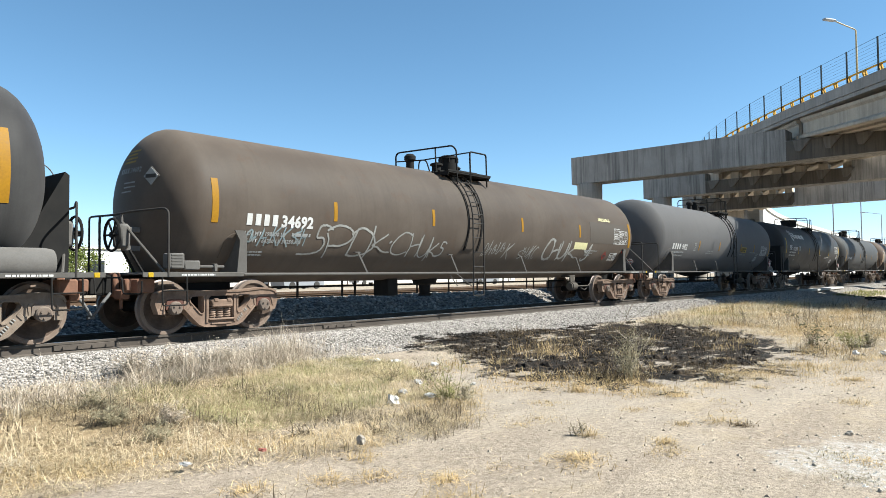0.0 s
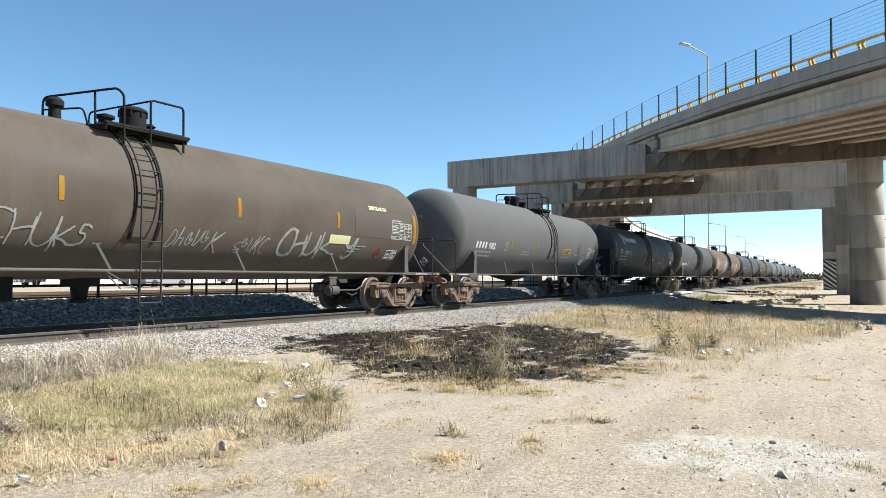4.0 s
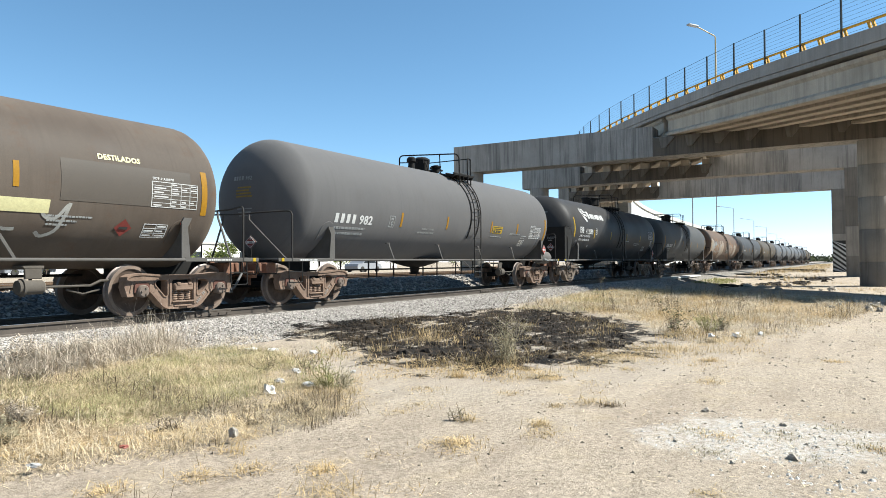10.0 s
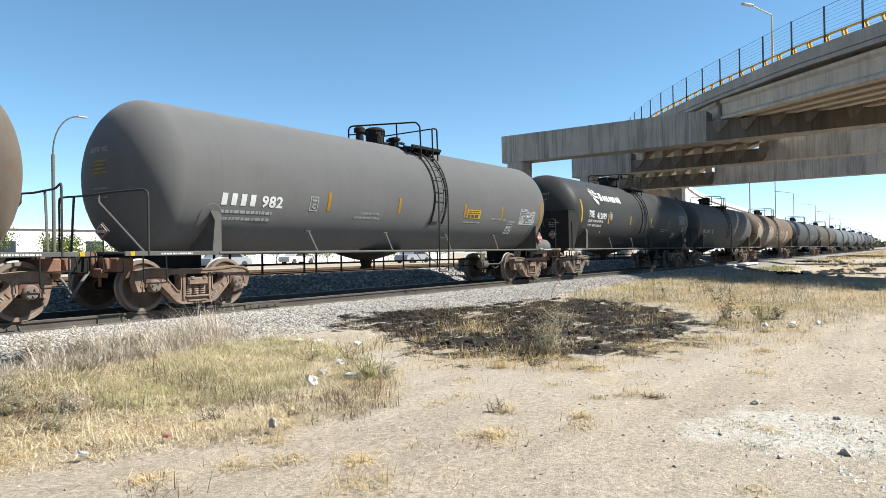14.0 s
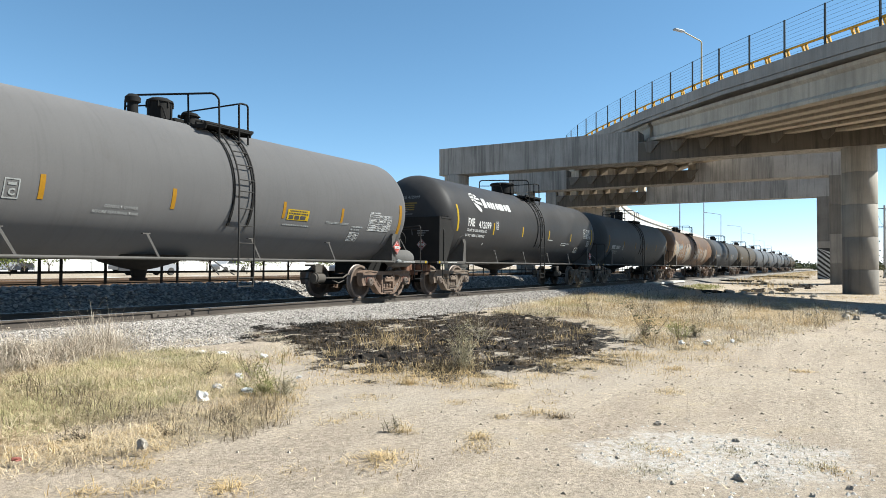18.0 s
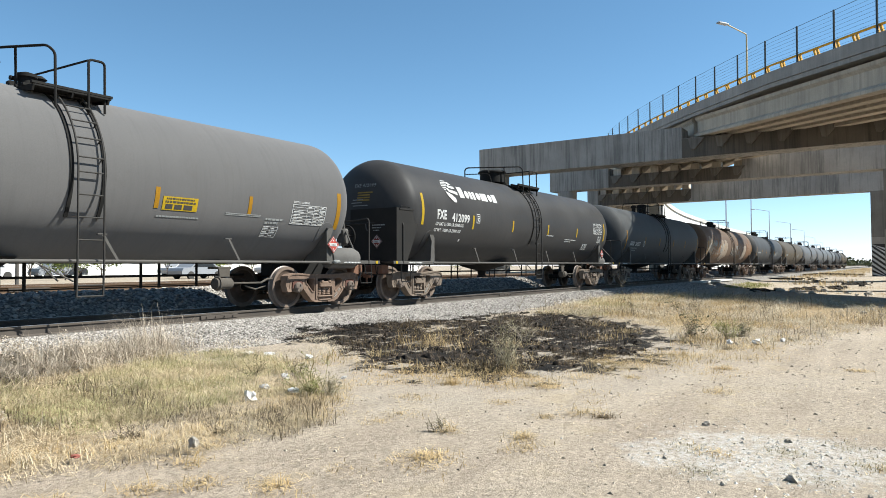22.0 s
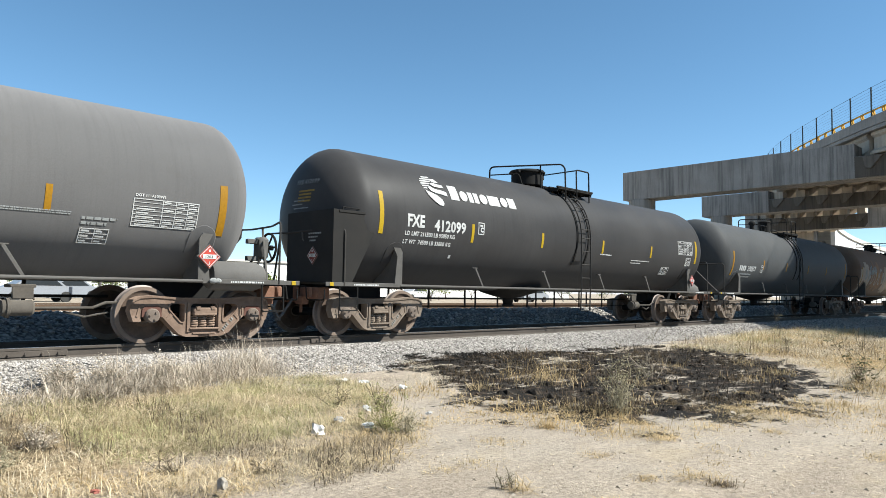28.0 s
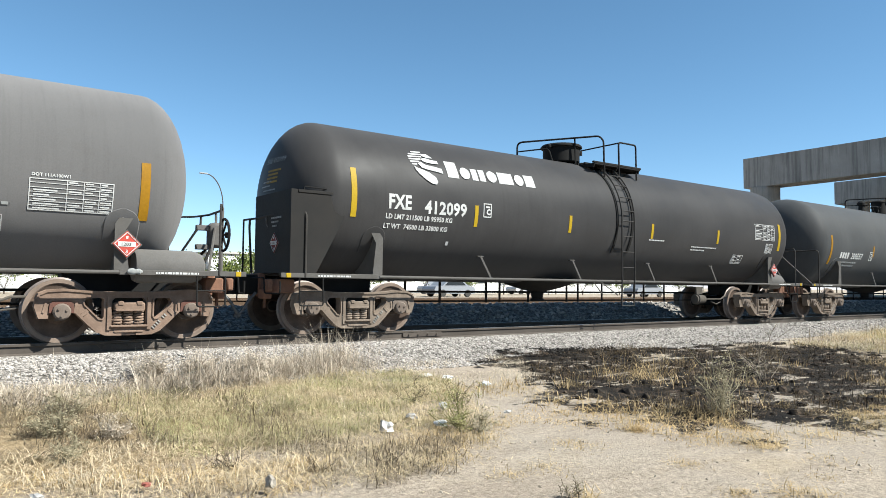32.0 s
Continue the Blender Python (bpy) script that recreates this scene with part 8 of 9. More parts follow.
def weed(x, y, h, stems, leaf, label, material, seed, lean=0.5, leaves=9):
    """A weed: a few crooked stems that fork into fine twigs with small leaves."""
    rng = random.Random(seed)
    z = max(ground_z(x, y), bed_z(y) if y > 8.75 else -1) - 0.02
    t = empty("weed_plant", pose(x, y, z), label=label, category="weed")
    st, lf = Shape(), Shape()
    def bent(p, d, ln, r, n=4):
        pts = [p]
        for _ in range(n):
            d = (d + Vector((rng.gauss(0, 0.22), rng.gauss(0, 0.22), rng.gauss(0, 0.12)))).normalized()
            p = p + d * ln / n
            p.z = max(p.z, 0.01)
            pts.append(p)
        st.rod(pts, r, 4)
        return pts
    for _ in range(stems):
        a = rng.uniform(0, 6.283)
        d = Vector((math.cos(a) * lean * rng.uniform(0.1, 1), math.sin(a) * lean * rng.uniform(0.1, 1), 1)).normalized()
        pts = bent(Vector((rng.gauss(0, 0.03), rng.gauss(0, 0.03), 0)), d, h * rng.uniform(0.55, 1.05), 0.0016 + 0.002 * h, 5)
        for _ in range(5):
            q = rng.choice(pts[1:])
            b = rng.uniform(0, 6.283)
            tw = bent(q, Vector((math.cos(b), math.sin(b), rng.uniform(0.1, 0.9))).normalized(), h * rng.uniform(0.12, 0.3), 0.0012 + 0.0008 * h, 3)
            for _ in range(leaves):
                p = rng.choice(tw[1:]) + Vector((rng.gauss(0, 1), rng.gauss(0, 1), rng.gauss(0, 1))) * leaf * 0.7
                e = rng.uniform(0, 6.283)
                w = Vector((math.cos(e), math.sin(e), rng.uniform(-0.5, 0.8))).normalized()
                s = w.cross(Vector((0, 0, 1))).normalized() * leaf * rng.uniform(0.2, 0.4)
                k = p + w * leaf * rng.uniform(0.6, 1.2)
                lf.add([p, p.lerp(k, 0.5) + s, k, p.lerp(k, 0.5) - s], [(0, 1, 2, 3)])
    part("stalk", st, material if material in (M_GREYWEED, M_GREENWEED, M_GREYSTRAW) else M_TWIG, t)
    part("foliage", raw_mesh("foliage", lf.v, lf.f, material), material, t)
    return t


WEEDS = [(5.76, 3.23, 0.15, 9, 0.014, M_WEED, 0.8, 6, "small grey-green weed on bare dirt"), (14.4, 3.05, 0.95, 4, 0.085, M_WEED, 0.22, 8, "tall dusty leafy weed in the dry field"),
         (7.15, 6.25, 0.40, 9, 0.02, M_WEED, 0.8, 9, "dusty green weed bush among litter"), (6.75, 6.6, 0.34, 8, 0.02, M_WEED, 0.8, 9, "dusty green weed bush among litter"),
         (3.3, 7.2, 0.28, 14, 0.014, M_TWIG, 1.2, 6, "grey twiggy weed in the straw"), (2.2, 7.4, 0.30, 14, 0.014, M_TWIG, 1.2, 6, "grey twiggy weed in the straw"),
         (5.2, 4.55, 0.18, 16, 0.012, M_TWIG, 1.5, 6, "brown twiggy weed at the lot's edge"), (4.7, 4.75, 0.16, 14, 0.012, M_TWIG, 1.5, 6, "brown twiggy weed at the lot's edge"),
         (9.2, 4.3, 0.8, 14, 0.026, M_GREYWEED, 0.35, 12, "dry upright weed in the burnt patch"), (9.35, 4.45, 0.55, 10, 0.02, M_GREYWEED, 0.5, 9, "dry upright weed in the burnt patch"), (12.5, 5.7, 0.6, 8, 0.02, M_GREYSTRAW, 0.45, 8, "dry upright weed in the burnt patch"),
         (13.3, 6.1, 0.55, 7, 0.02, M_TWIG, 0.5, 7, "singed twiggy weed in the burnt patch"), (6.45, 5.35, 0.46, 17, 0.026, M_GREENWEED, 0.8, 9, "leafy green weed bush beside litter"), (6.6, 5.2, 0.28, 14, 0.024, M_GREYWEED, 1.0, 10, "dusty grey-green weed bush beside litter"),
         (4.6, 9.25, 0.40, 36, 0.034, M_GREYSTRAW, 1.1, 14, "grey twiggy bush at the ballast's foot"), (5.15, 9.1, 0.46, 36, 0.034, M_GREYSTRAW, 1.1, 14, "grey twiggy bush at the ballast's foot"), (5.75, 8.95, 0.42, 34, 0.034, M_GREYSTRAW, 1.1, 14, "grey twiggy bush at the ballast's foot"),
         (3.45, 7.6, 0.32, 26, 0.026, M_GREYWEED, 1.7, 10, "grey-green twiggy bush in the straw"), (3.2, 6.8, 0.28, 26, 0.024, M_GREYWEED, 1.8, 10, "grey-green twiggy bush in the straw"), (3.2, 6.0, 0.24, 24, 0.022, M_GREYWEED, 1.9, 10, "grey-green twiggy bush in the straw"), (3.6, 6.5, 0.22, 22, 0.022, M_GREYSTRAW, 1.9, 10, "grey-green twiggy bush in the straw"), (4.16, 5.15, 0.2, 18, 0.014, M_TWIG, 1.4, 8, "brown twiggy weed at the lot's edge"),
         (10.6, 5.3, 0.4, 8, 0.018, M_TWIG, 0.7, 7, "singed twiggy weed in the burnt patch"),
         (15.2, 6.4, 0.6, 8, 0.02, M_TWIG, 0.5, 7, "singed twiggy weed in the burnt patch"), (21.5, 6.8, 1.0, 4, 0.03, M_WEED, 0.35, 6, "dry reddish stalk weed in the field"),
         (16.4, 7.8, 0.9, 3, 0.03, M_WEED, 0.6, 6, "dry stalk weed leaning at the ballast"), (20.0, 2.6, 0.8, 5, 0.03, M_TWIG, 0.4, 6, "dry stalk weed in the field"),
         (15.0, 2.6, 0.42, 14, 0.04, M_GREENWEED, 0.9, 11, "olive bushy weed in the dry field"), (15.5, 2.4, 0.36, 12, 0.04, M_GREYWEED, 0.9, 11, "olive bushy weed in the dry field"),
         (15.0, 3.3, 0.4, 14, 0.03, M_TWIG, 0.9, 9, "brown bushy dry weed in the field"), (19.8, 4.4, 0.8, 5, 0.025, M_TWIG, 0.5, 7, "tall brown stalk weed in the field"),
         (21.2, 3.4, 0.7, 5, 0.025, M_TWIG, 0.5, 7, "tall brown stalk weed in the field"), (18.6, 5.6, 0.7, 5, 0.025, M_TWIG, 0.5, 7, "tall brown stalk weed in the field")]
for k, (x, y, h, stems, leaf, mat, lean, leaves, label) in enumerate(WEEDS):
    weed(x, y, h, stems, leaf, label, mat, 300 + k, lean, leaves)


# ---- litter and rubble ----
def crumpled(name, x, y, size, material, label, category, seed, flat=0.4, z=None):
    """A crumpled sheet or stone."""
    rng = random.Random(seed)
    bm = bmesh.new()
    bmesh.ops.create_icosphere(bm, subdivisions=2, radius=1)
    for p in bm.verts:
        k = 1 + 0.75 * noise.noise(p.co * 1.9 + Vector((seed * 3.1, 0, 0))) + rng.uniform(-0.16, 0.16)
        p.co = Vector((p.co.x * k * size, p.co.y * k * size * 0.7, max(p.co.z, -0.5) * k * size * flat))
    me = bpy.data.meshes.new(name)
    bm.to_mesh(me)
    bm.free()
    me.materials.append(material)
    ob = new(name, me)
    ob.matrix_basis = pose(x, y, (ground_z(x, y) if z is None else z) + size * flat * 0.35, 0, 0, rng.uniform(0, 360))
    return tagged(ob, label, category)


crumpled("plastic_litter", 6.38, 5.55, 0.10, M_TRASH, "flattened white plastic litter in the grass", "litter", 1, 0.25, 0.03)
crumpled("plastic_litter", 5.80, 5.60, 0.075, M_TRASH, "crumpled white plastic bag in the grass", "litter", 2, 0.8, 0.03)
crumpled("plastic_litter", 7.95, 8.05, 0.12, M_TRASH, "white litter near the ballast", "litter", 3, 0.2, 0.12)
crumpled("plastic_litter", 8.15, 7.8, 0.10, M_TRASH, "flat white plastic strip near the ballast", "litter", 14, 0.2, 0.11)
crumpled("plastic_litter", 8.2, 7.05, 0.06, M_TRASH, "small white scrap behind the weed bush", "litter", 15, 0.6, 0.1)
crumpled("plastic_litter", 6.9, 6.2, 0.07, M_BLUETRASH, "pale crumpled litter under the weed", "litter", 4, 0.5, 0.06)
crumpled("plastic_litter", 6.28, 5.9, 0.06, M_BLUETRASH, "pale crumpled litter in the grass", "litter", 5, 0.6, 0.05)
crumpled("plastic_litter", 4.18, 4.42, 0.04, M_STONE, "pale crumpled scrap at the grass edge", "litter", 6, 1.3, 0.05)
crumpled("plastic_litter", 2.9, 5.0, 0.05, M_BLUETRASH, "pale scrap at the grass edge", "litter", 7, 0.4, 0.04)
crumpled("plastic_litter", 3.51, 4.88, 0.035, M_REDTRASH, "small red scrap in the straw", "litter", 8, 0.5, 0.05)
crumpled("plastic_litter", 14.1, 1.95, 0.085, M_TRASH, "white litter at the edge of the dry field", "litter", 11, 0.6, 0.05)
crumpled("plastic_litter", 14.7, 1.6, 0.06, M_TRASH, "white litter at the edge of the dry field", "litter", 12, 0.7, 0.05)
crumpled("plastic_litter", 13.8, 2.35, 0.06, M_TRASH, "white scrap in the straw of the field", "litter", 13, 0.8, 0.06)
crumpled("plastic_litter", 7.3, 5.6, 0.035, M_BLUETRASH, "small pale scrap at the grass edge", "litter", 9, 0.6, 0.05)
for k, (x, y, s) in enumerate([(5.82, 0.45, 0.06), (5.49, 0.81, 0.03), (14.2, 1.95, 0.09), (13.95, 2.25, 0.06), (15.1, 1.53, 0.06), (14.6, 2.0, 0.04), (5.7, 0.0, 0.03), (6.0, -0.2, 0.04), (5.4, 0.15, 0.025), (6.9, 0.6, 0.04), (7.2, 1.3, 0.05), (5.9, 1.3, 0.03), (10.2, 3.4, 0.05), (12.2, 4.2, 0.05), (11.4, 4.0, 0.04)]):
    crumpled("rubble_stone", x, y, s * 0.75, M_STONE, "pale lump of broken concrete on the dirt", "stone", 20 + k, 0.7)
rng = random.Random(8)
for k in range(26):
    crumpled("rubble_stone", 21.8 + rng.uniform(-1.2, 1.8), -0.2 + rng.uniform(-2.2, 0.9), rng.uniform(0.05, 0.17), M_STONE, "pale rubble at the edge of the field", "stone", 50 + k, 0.7)
for k in range(9):
    crumpled("rubble_stone", 42.0 + rng.uniform(-2, 9), 4.0 + rng.uniform(-3, 3.5), rng.uniform(0.1, 0.26), M_STONE, "pale rubble under the bridge", "stone", 90 + k, 0.6)
M_PEBBLE = foliage("warm_pebbles", (0.1615, 0.136, 0.1062), (0.357, 0.3145, 0.255), 0.9, 0.0)
V, F = [], []
rs = np.random.default_rng(77)
tet = [(1, 0, 0), (-0.4, 0.9, 0), (-0.4, -0.9, 0), (0, 0.1, 0.7)]
for _ in range(11000):
    x, y = rs.uniform(1.5, 26), rs.uniform(-9, 5.2)
    s = (0.004 + 0.016 * rs.uniform() ** 3) * (1 + x / 18)
    a, k = rs.uniform(0, 6.28), len(V)
    V += [(x + s * (p[0] * math.cos(a) - p[1] * math.sin(a)), y + s * (p[0] * math.sin(a) + p[1] * math.cos(a)), ground_z(x, y) + s * p[2] - 0.002) for p in tet]
    F += [(k, k + 1, k + 3), (k + 1, k + 2, k + 3), (k + 2, k, k + 3)]
tagged(new("pebbles", raw_mesh("pebbles", V, F, M_PEBBLE)), "scattered pebbles on the packed dirt", "pebbles", kind="stuff")
thing("concrete_slab", Shape().box((0, 0, 0), (9.0, 0.8, 0.12), 0.03), M_PALECONC, pose(49.8, 10.2, 0.37), label="pale concrete slab edging the crossing", category="slab")


# ---- beyond the tracks ----
def tree(x, y, h, seed, label, crown=1.0, trunk=0.35, leaf=M_LEAF, count=420, size=0.22):
    """A tree: tapered trunk, limbs and a crown of leaf clumps with gaps."""
    rng = random.Random(seed)
    t = empty("tree", pose(x, y, ground_z(x, y) - 0.05, 0, 0, rng.uniform(0, 360)), label=label, category="tree")
    tr, lf = Shape(), Shape()
    th = h * trunk
    tr.turned([(0.05 * h * 0.6, 0), (0.035 * h * 0.6, th * 0.6), (0.025 * h * 0.6, th)], "z", 8)
    tips = []
    for k in range(9):
        a = 6.283 * k / 9 + rng.uniform(-0.3, 0.3)
        up, out = rng.uniform(0.35, 0.95), crown * h * rng.uniform(0.15, 0.42)
        tip = Vector((math.cos(a) * out, math.sin(a) * out, th + (h - th) * up))
        tr.rod([(0, 0, th * 0.8), tuple(tip * 0.5 + Vector((0, 0, th * 0.5))), tuple(tip)], 0.012 * h * 0.5, 5)
        tips.append(tip)
    for _ in range(count):
        c = rng.choice(tips) + Vector((rng.gauss(0, 1), rng.gauss(0, 1), rng.gauss(0, 0.8))) * 0.10 * h * crown
        if c.z < th * 0.7:
            continue
        n = Vector((rng.gauss(0, 1), rng.gauss(0, 1), rng.gauss(0, 1))).normalized()
        u = n.orthogonal().normalized() * size * rng.uniform(0.5, 1.2)
        w = n.cross(u).normalized() * size * rng.uniform(0.4, 0.9)
        lf.add([c - u, c + w, c + u, c - w], [(0, 1, 2, 3)])
    part("trunk", tr, M_BARK, t)
    part("crown", raw_mesh("crown", lf.v, lf.f, leaf), leaf, t)
    return t


rng = random.Random(4)
for k, (x, y, h) in enumerate([(24.0, 60, 4.4), (21.0, 63, 4.0), (16.0, 55, 3.6), (27.5, 66, 4.6), (31, 60, 3.8), (11.0, 52, 3.8), (36, 58, 3.6), (44, 60, 3.8), (53, 58, 4.0), (63, 60, 3.6), (75, 58, 4.0), (5.5, 58, 5.0), (0, 56, 4.6), (-8, 60, 5), (90, 62, 4.2)]):
    tree(x, y, h * 0.78, 100 + k, "green roadside tree beyond the tracks", 1.15, 0.3, M_LEAF, 1100, 0.125)
for k in range(20):
    tree(-6 + 5.6 * k + rng.uniform(-1.8, 1.8), 53 + rng.uniform(-5, 8), rng.uniform(1.5, 2.5), 320 + k, "small bushy green street tree by the wall", 1.5, 0.22, M_LEAF, 520, 0.085)
for k in range(26):
    tree(150 + rng.uniform(0, 210), -14 - rng.uniform(0, 55), rng.uniform(4, 7.5), 200 + k, "dark scrubby tree in the distance", 1.2, 0.2, M_LEAFDARK, 240, 0.55)
for k in range(22):
    tree(92 + rng.uniform(0, 45), -6.5 - rng.uniform(0, 26), rng.uniform(4.0, 7.5), 240 + k, "dark scrubby tree beyond the bridge", 1.3, 0.15, M_LEAFDARK, 1000, 0.2)
for k, (x, y, h) in enumerate([(66, -4.6, 1.5), (69, -5.6, 2.0), (73, -5.2, 2.4), (77, -6.6, 2.6), (72, -7.2, 2.2), (82, -6.2, 2.4), (63, -6.0, 1.3), (88, -7.5, 2.8)]):
    tree(x, y, h, 280 + k, "dusty olive shrub beside the dirt track", 1.7, 0.12, M_LEAFDRY, 700, 0.11)
for k, (x, y, h) in enumerate([(51.5, -3.6, 0.5), (52.6, -4.4, 0.6), (54.0, -3.3, 0.45), (48.4, -2.8, 0.25), (56.0, -4.6, 0.6)]):
    tree(x, y, h, 290 + k, "low dry scrub at the foot of the column", 2.2, 0.1, M_LEAFDRY, 420, 0.05)
V, F = [], []
for k in range(9000):
    x, y = 420 + rng.uniform(0, 260), rng.uniform(-260, 60)
    z, s = rng.uniform(0.3, 7.0) * (0.5 + 0.5 * noise.noise(Vector((x * 0.02, y * 0.05, 2)))) + 0.6, rng.uniform(0.5, 1.3)
    n = Vector((rng.gauss(0, 1), rng.gauss(0, 1), rng.gauss(0, 1))).normalized()
    u = n.orthogonal().normalized() * s
    w = n.cross(u) * 0.7
    c = Vector((x, y, z))
    i = len(V)
    V += [tuple(c - u), tuple(c + w), tuple(c + u), tuple(c - w)]
    F.append((i, i + 1, i + 2, i + 3))
tagged(new("far_woods", raw_mesh("far_woods", V, F, M_LEAFDARK)), "dark line of far trees", "trees", kind="stuff")


def low_building(x, y, w, d, h, label, material, wins=6, seed=0):
    b = empty("building", pose(x, y, ground_z(x, y) - 0.1), label=label, category="building")
    wl = part("wall", Shape().box((0, 0, h / 2), (w, d, h), 0.03), material, b, "", None, False)
    part("roof", Shape().box((0, 0, h + 0.12), (w + 0.4, d + 0.4, 0.24), 0.04), M_PALECONC, b)
    for k in range(wins):
        u = -w / 2 + w * (k + 0.5) / wins
        wd = part("window", Shape().box((u, -d / 2 - 0.02, h * 0.55), (w / wins * 0.42, 0.06, h * 0.34), 0.01), M_GLASS, b)
        part("window_frame", Shape().box((u, -d / 2 - 0.03, h * 0.37), (w / wins * 0.5, 0.12, 0.07), 0.01), M_PALECONC, wd)
    return b


low_building(40, 78, 30, 14, 4.0, "low white industrial building beyond the road", M_WALLW, 7)
low_building(3, 82, 22, 12, 4.4, "white building with dark windows beyond the trees", M_WALLW, 6)
low_building(22, 110, 16, 10, 5.6, "pale grey building in the distance", M_PALECONC, 4)
low_building(82, 85, 36, 14, 3.8, "long white warehouse beyond the road", M_WALLW, 8)
low_building(-25, 80, 24, 12, 4.2, "white building far behind the train", M_WALLW, 6)
wall = empty("boundary_wall", label="long white-painted boundary wall along the road", category="wall", kind="structure")
for k in range(24):
    part("wall_panel", stored("wallpanel", lambda: Shape().box((0, 0, 0.45), (5.92, 0.2, 1.1), 0.02).box((3.0, 0, 0.5), (0.3, 0.3, 1.25), 0.03).mesh("wall_panel", M_WALLW)), M_WALLW, wall, "", pose(-40 + 6 * k, 68.5, 0.35))
thing("road", Shape().box((0, 0, 0), (900, 8.0, 0.10), 0.0), M_PALECONC, pose(150, 40.0, 0.40), label="pale concrete road beyond the tracks", category="road", kind="structure")


def parked_car(x, y, yaw, material, label):
    t = empty("car", pose(x, y, 0.45, 0, 0, yaw), label=label, category="car")
    out = [(-2.1, 0.28), (-2.15, 0.62), (-2.0, 0.85), (-1.3, 0.92), (-0.75, 1.36), (0.7, 1.40), (1.35, 0.95), (2.0, 0.82), (2.15, 0.55), (2.1, 0.28)]
    part("body", Shape().slab(out, 1.7, "y", -0.85), material, t, "", None, False)
    for s in (-1, 1):
        part("side_window", Shape().slab([(-1.1, 0.95), (-0.7, 1.3), (0.62, 1.33), (1.1, 0.97)], 0.02, "y", s * 0.86 - 0.01), M_GLASS, t)
        for u in (-1.3, 1.3):
            part("wheel", Shape().turned([(0.1, -0.1), (0.3, -0.1), (0.31, 0), (0.3, 0.1), (0.1, 0.1)], "y", 18, (u, s * 0.8, 0.31)), M_DARKINK, t)
    return t


M_CARW = plain("white_car_paint", (0.42, 0.42, 0.43), 0.35)
M_CARG = plain("grey_car_paint", (0.2, 0.21, 0.23), 0.3)
for k, x in enumerate((-2, 27.5, 33.5, 57.5)):
    parked_car(x, 59.5 + 0.4 * (k % 3), 0 if k % 2 else 180, M_CARW if k % 3 != 2 else M_CARG, "white car in a row along the road" if k % 3 != 2 else "grey car in a row along the road")
parked_car(37, 46.5, 2, M_CARG, "dark grey car parked by the road")
parked_car(20, 58.0, 0, M_CARG, "grey car parked by the road")
parked_car(14, 44.5, 180, M_CARG, "grey car parked by the road")
parked_car(47, 62.0, 1, M_CARW, "white car parked by the road")
parked_car(60, 44.8, 0, M_CARG, "dark car parked by the road")
parked_car(5.0, 63.0, 0, M_CARW, "white car parked by the road")

for x, y, h in ((142.2, 19.6, 11.0), (186.9, 21.2, 11.0), (230.3, 22.6, 11.0), (292.0, 25.2, 11.0), (360.0, 28.0, 11.0)):
    lamp_post(x, y, 0.3, h, 90, "grey street lamp along the road", 2.4, 0.5, M_GALV)
for x, y in ((110, 20.9), (125, 19.9)):
    lamp_post(x, y, 0.3, 17.0, 90, "tall grey street lamp pole by the ramp", 2.4, 0.5, M_GALV)
def arch_lamp(x, y, h, reach):
    """A slender street lamp whose top bends over in an arc."""
    t = empty("street_lamp", pose(x, y, 0.4), label="tall slender grey street lamp with a curved top", category="street lamp", group="street lamps")
    top = h - 0.4
    pts = [(0, 0, 0), (0, 0, top - 1.9)] + [(reach * (1 - math.cos(k)), 0, top - 1.9 + 1.9 * math.sin(k)) for k in np.linspace(0.15, 1.5, 9)]
    part("pole", Shape().rod(pts, 0.035, 8), M_RAILPIPE, t)
    part("pole_sleeve", Shape().turned([(0.085, 0), (0.085, top - 2.0), (0.05, top - 1.95)], "z", 8), M_RAILPIPE, t)
    part("lamp_head", Shape().box((reach * 1.1, 0, top), (0.5, 0.2, 0.08), 0.03), M_GALV, t)
    return t


arch_lamp(16.55, 42.0, 7.9, -1.1)
arch_lamp(17.3, 34.0, 8.4, 1.3)
lan = empty("street_lamp", pose(9.3, 52, 0.4), label="dark lantern post among the trees", category="street lamp", group="street lamps")
part("pole", Shape().turned([(0.07, 0), (0.05, 4.6)], "z", 8), M_FENCE, lan)
part("lantern", Shape().turned([(0.05, 4.6), (0.18, 4.7), (0.24, 5.1), (0.05, 5.35)], "z", 8), M_FENCE, lan)


def power_pole(x, y, h, label):
    t = empty("power_pole", pose(x, y, 0), label=label, category="power pole", group="power poles")
    part("pole", Shape().turned([(0.17, -0.3), (0.12, h)], "z", 10), M_PALECONC, t)
    part("crossarm", Shape().box((0, 0, h - 0.4), (0.1, 2.0, 0.1), 0.01), M_BARK, t)
    part("crossarm", Shape().box((0, 0, h - 2.6), (0.1, 1.6, 0.1), 0.01), M_BARK, t)
    for y2 in (-0.9, 0.0, 0.9):
        part("insulator", Shape().turned([(0.05, 0), (0.08, 0.1), (0.04, 0.25)], "z", 8, (0, y2, h - 0.35)), M_FENCE, t)
    return t


for k, (x, y) in enumerate([(100, -4.7), (145, -7.6), (190, -10.5)]):
    power_pole(x, y, 9.0, "concrete power pole with crossarms beside the lot")
w = Shape()
for y2 in (-0.9, 0.9):
    w.rod([(100, -4.7 + y2, 8.7), (122, -6.1 + y2, 8.2), (145, -7.6 + y2, 8.7), (167, -9.0 + y2, 8.2), (190, -10.5 + y2, 8.7)], 0.02, 4)
thing("power_lines", w, M_FENCE, label="thin power lines between poles", category="cable")


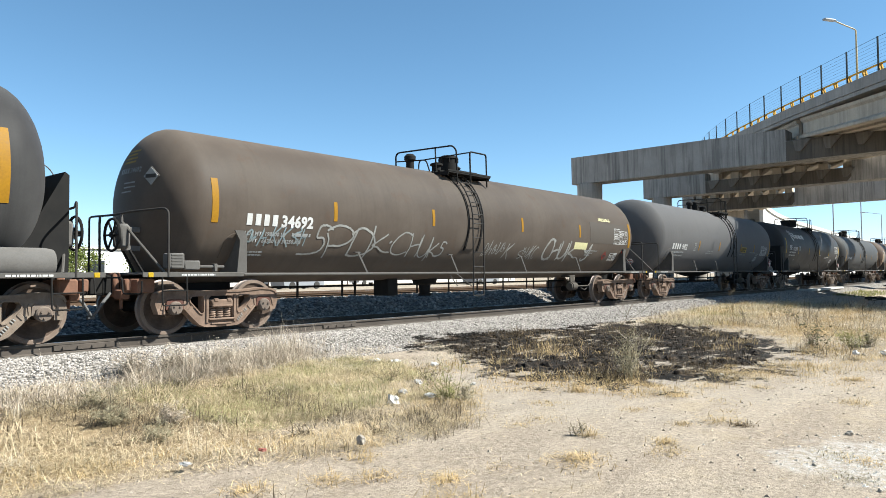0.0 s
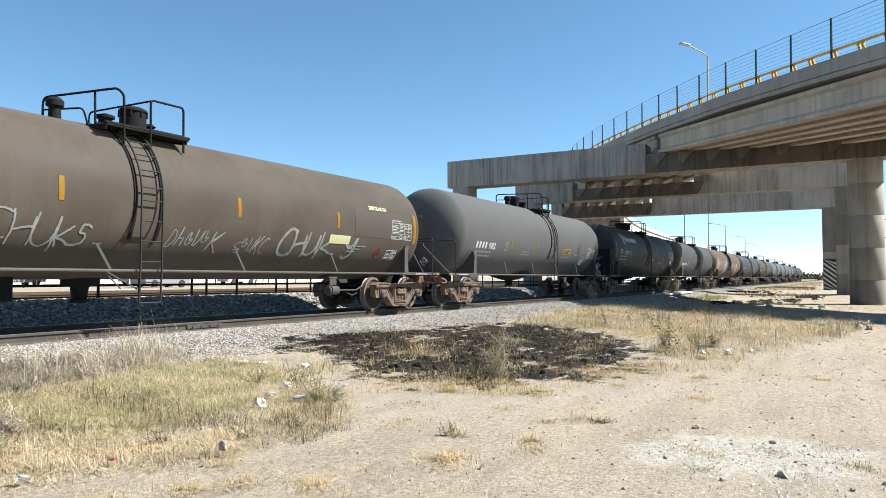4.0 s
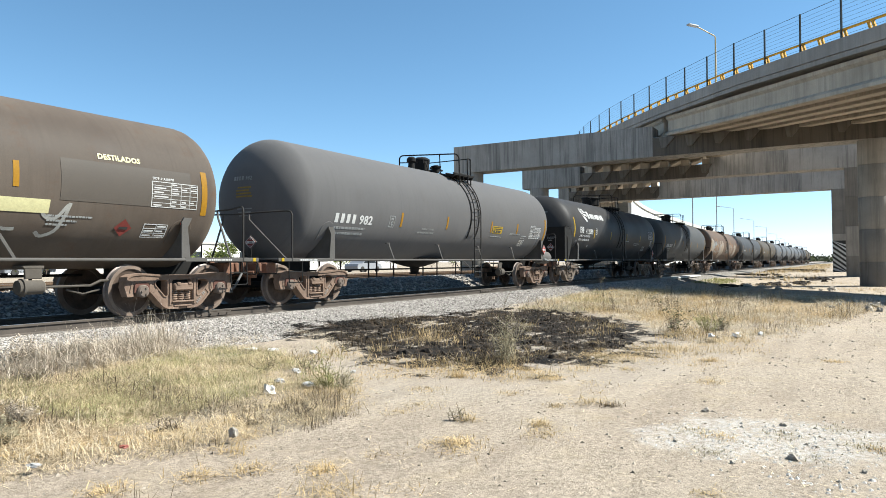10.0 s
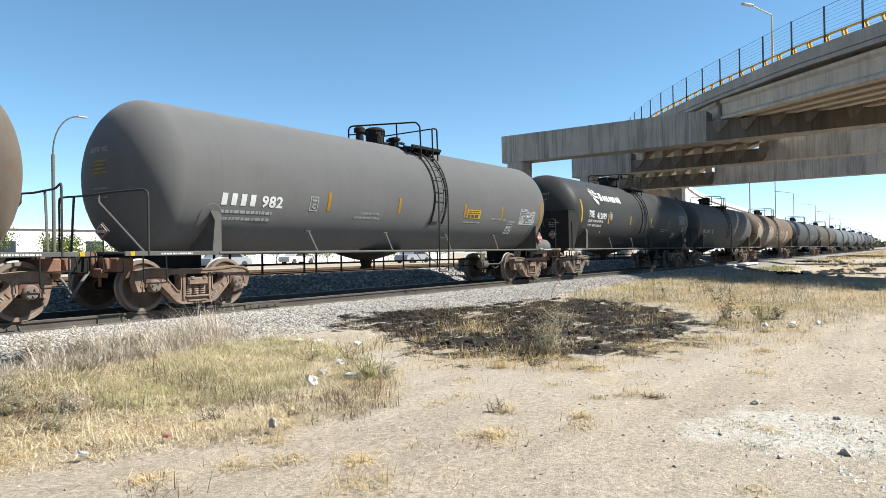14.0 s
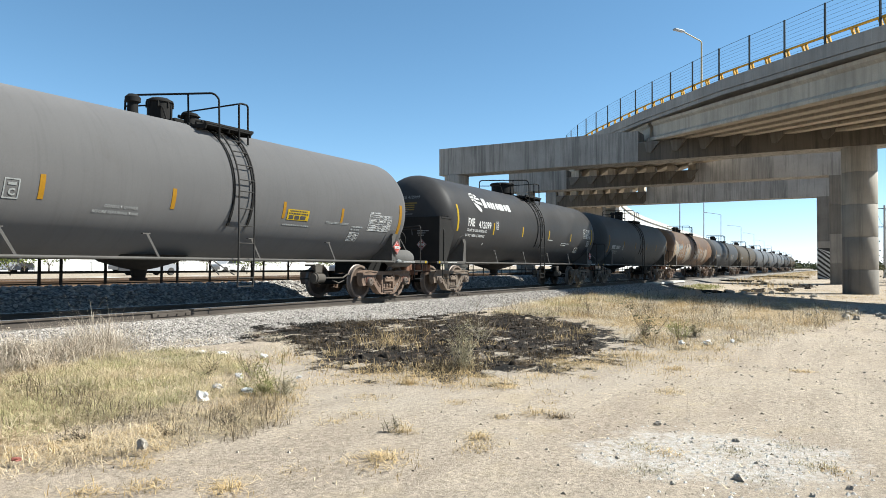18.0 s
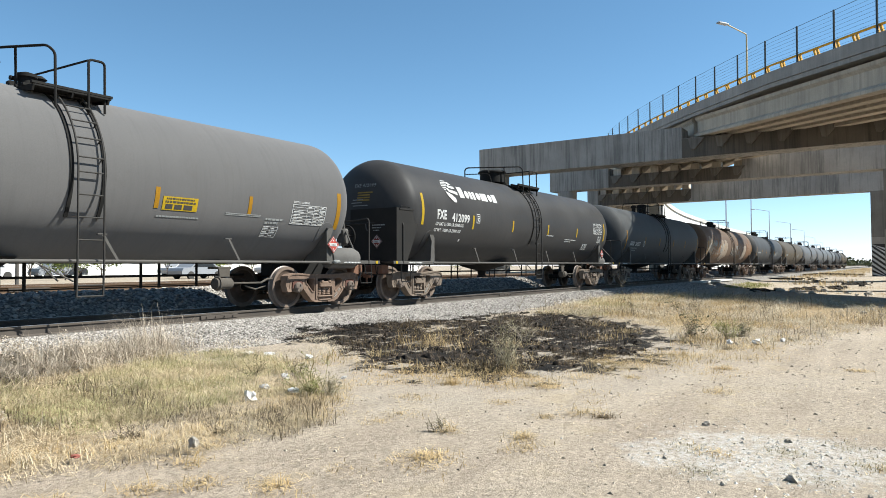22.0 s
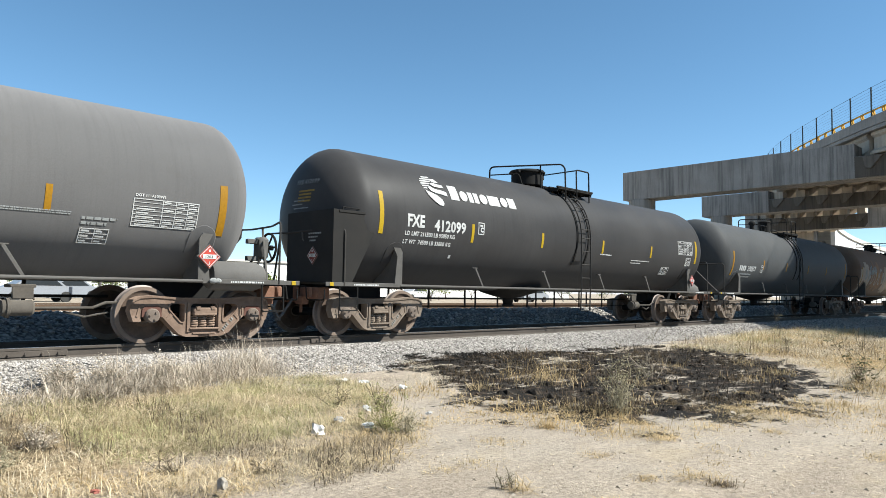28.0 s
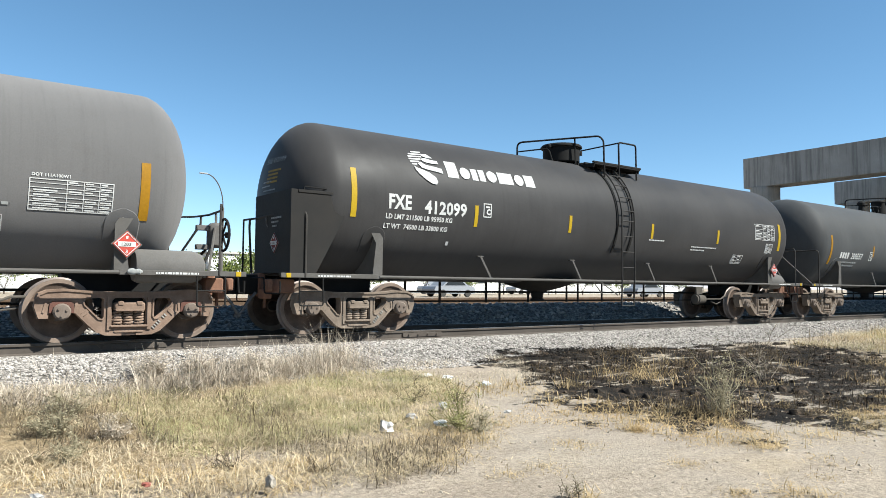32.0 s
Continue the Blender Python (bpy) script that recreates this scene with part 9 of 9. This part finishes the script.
# ---- ties of the near track, last because they are many ----
tie_me = Shape().slab([(-1.3, 0), (1.3, 0), (1.3, 0.16), (1.12, 0.215), (-1.12, 0.215), (-1.3, 0.16)], 0.24, "x", -0.12).mesh("tie", M_TIE, False)
for k in range(150):
    part("tie", tie_me, M_TIE, TRACK1, "", pose(-8 + 0.6 * k, 0, -0.215))
tie2 = Shape()
for k in range(150):
    tie2.box((-8 + 0.6 * k, 0, -0.11), (0.24, 2.6, 0.2))
tagged(part("ties", tie2, M_TIE, TRACK2), kind="stuff")
# seconds and metres that the train has rolled since the start
ROLLED = [
    (0, -0.000),
    (0.5, -0.777),
    (1, -1.536),
    (1.5, -2.287),
    (2, -3.014),
    (2.5, -3.741),
    (3, -4.477),
    (3.5, -5.191),
    (4, -5.888),
    (4.5, -6.546),
    (6.5, -9.325),
    (7, -10.290),
    (7.5, -10.608),
    (8, -11.207),
    (8.5, -11.857),
    (9, -12.697),
    (9.5, -13.102),
    (10, -13.717),
    (10.5, -14.269),
    (11, -14.872),
    (11.5, -15.473),
    (12, -16.068),
    (12.5, -16.663),
    (13, -17.284),
    (13.5, -17.815),
    (15.5, -20.047),
    (16, -20.593),
    (16.5, -21.120),
    (17, -21.650),
    (17.5, -22.206),
    (18, -22.768),
    (18.5, -23.311),
    (19, -23.869),
    (19.5, -24.371),
    (20, -24.947),
    (20.5, -25.698),
    (21, -26.031),
    (21.5, -26.569),
    (22, -27.157),
    (22.5, -27.659),
    (23, -28.189),
    (23.5, -28.705),
    (24, -29.219),
    (24.5, -29.715),
    (26.5, -31.530),
    (27, -31.933),
    (27.5, -32.346),
    (28, -32.767),
    (28.5, -33.139),
    (29, -33.518),
    (29.5, -33.870),
    (30, -34.207),
    (30.5, -34.520),
    (31, -34.834),
    (31.5, -35.119),
    (32, -35.403),
]


# ---- what moves: the train rolls past, its nearest wheels turn ----
def rolled_at(t):
    return float(np.interp(t, [r[0] for r in ROLLED], [r[1] for r in ROLLED]))


def motions():
    steps = [round(0.25 * k, 2) for k in range(129)]
    for car, x0, spun in CARS:
        walk(car, [(t, pose(x0 + s, MID_Y, RAIL_Z)) for t, s in ROLLED])
        for ws, xa in spun:
            walk(ws, [(t, pose(xa, 0, 0.457, 0, math.degrees(rolled_at(t) / 0.457), 0)) for t in steps])


motions()
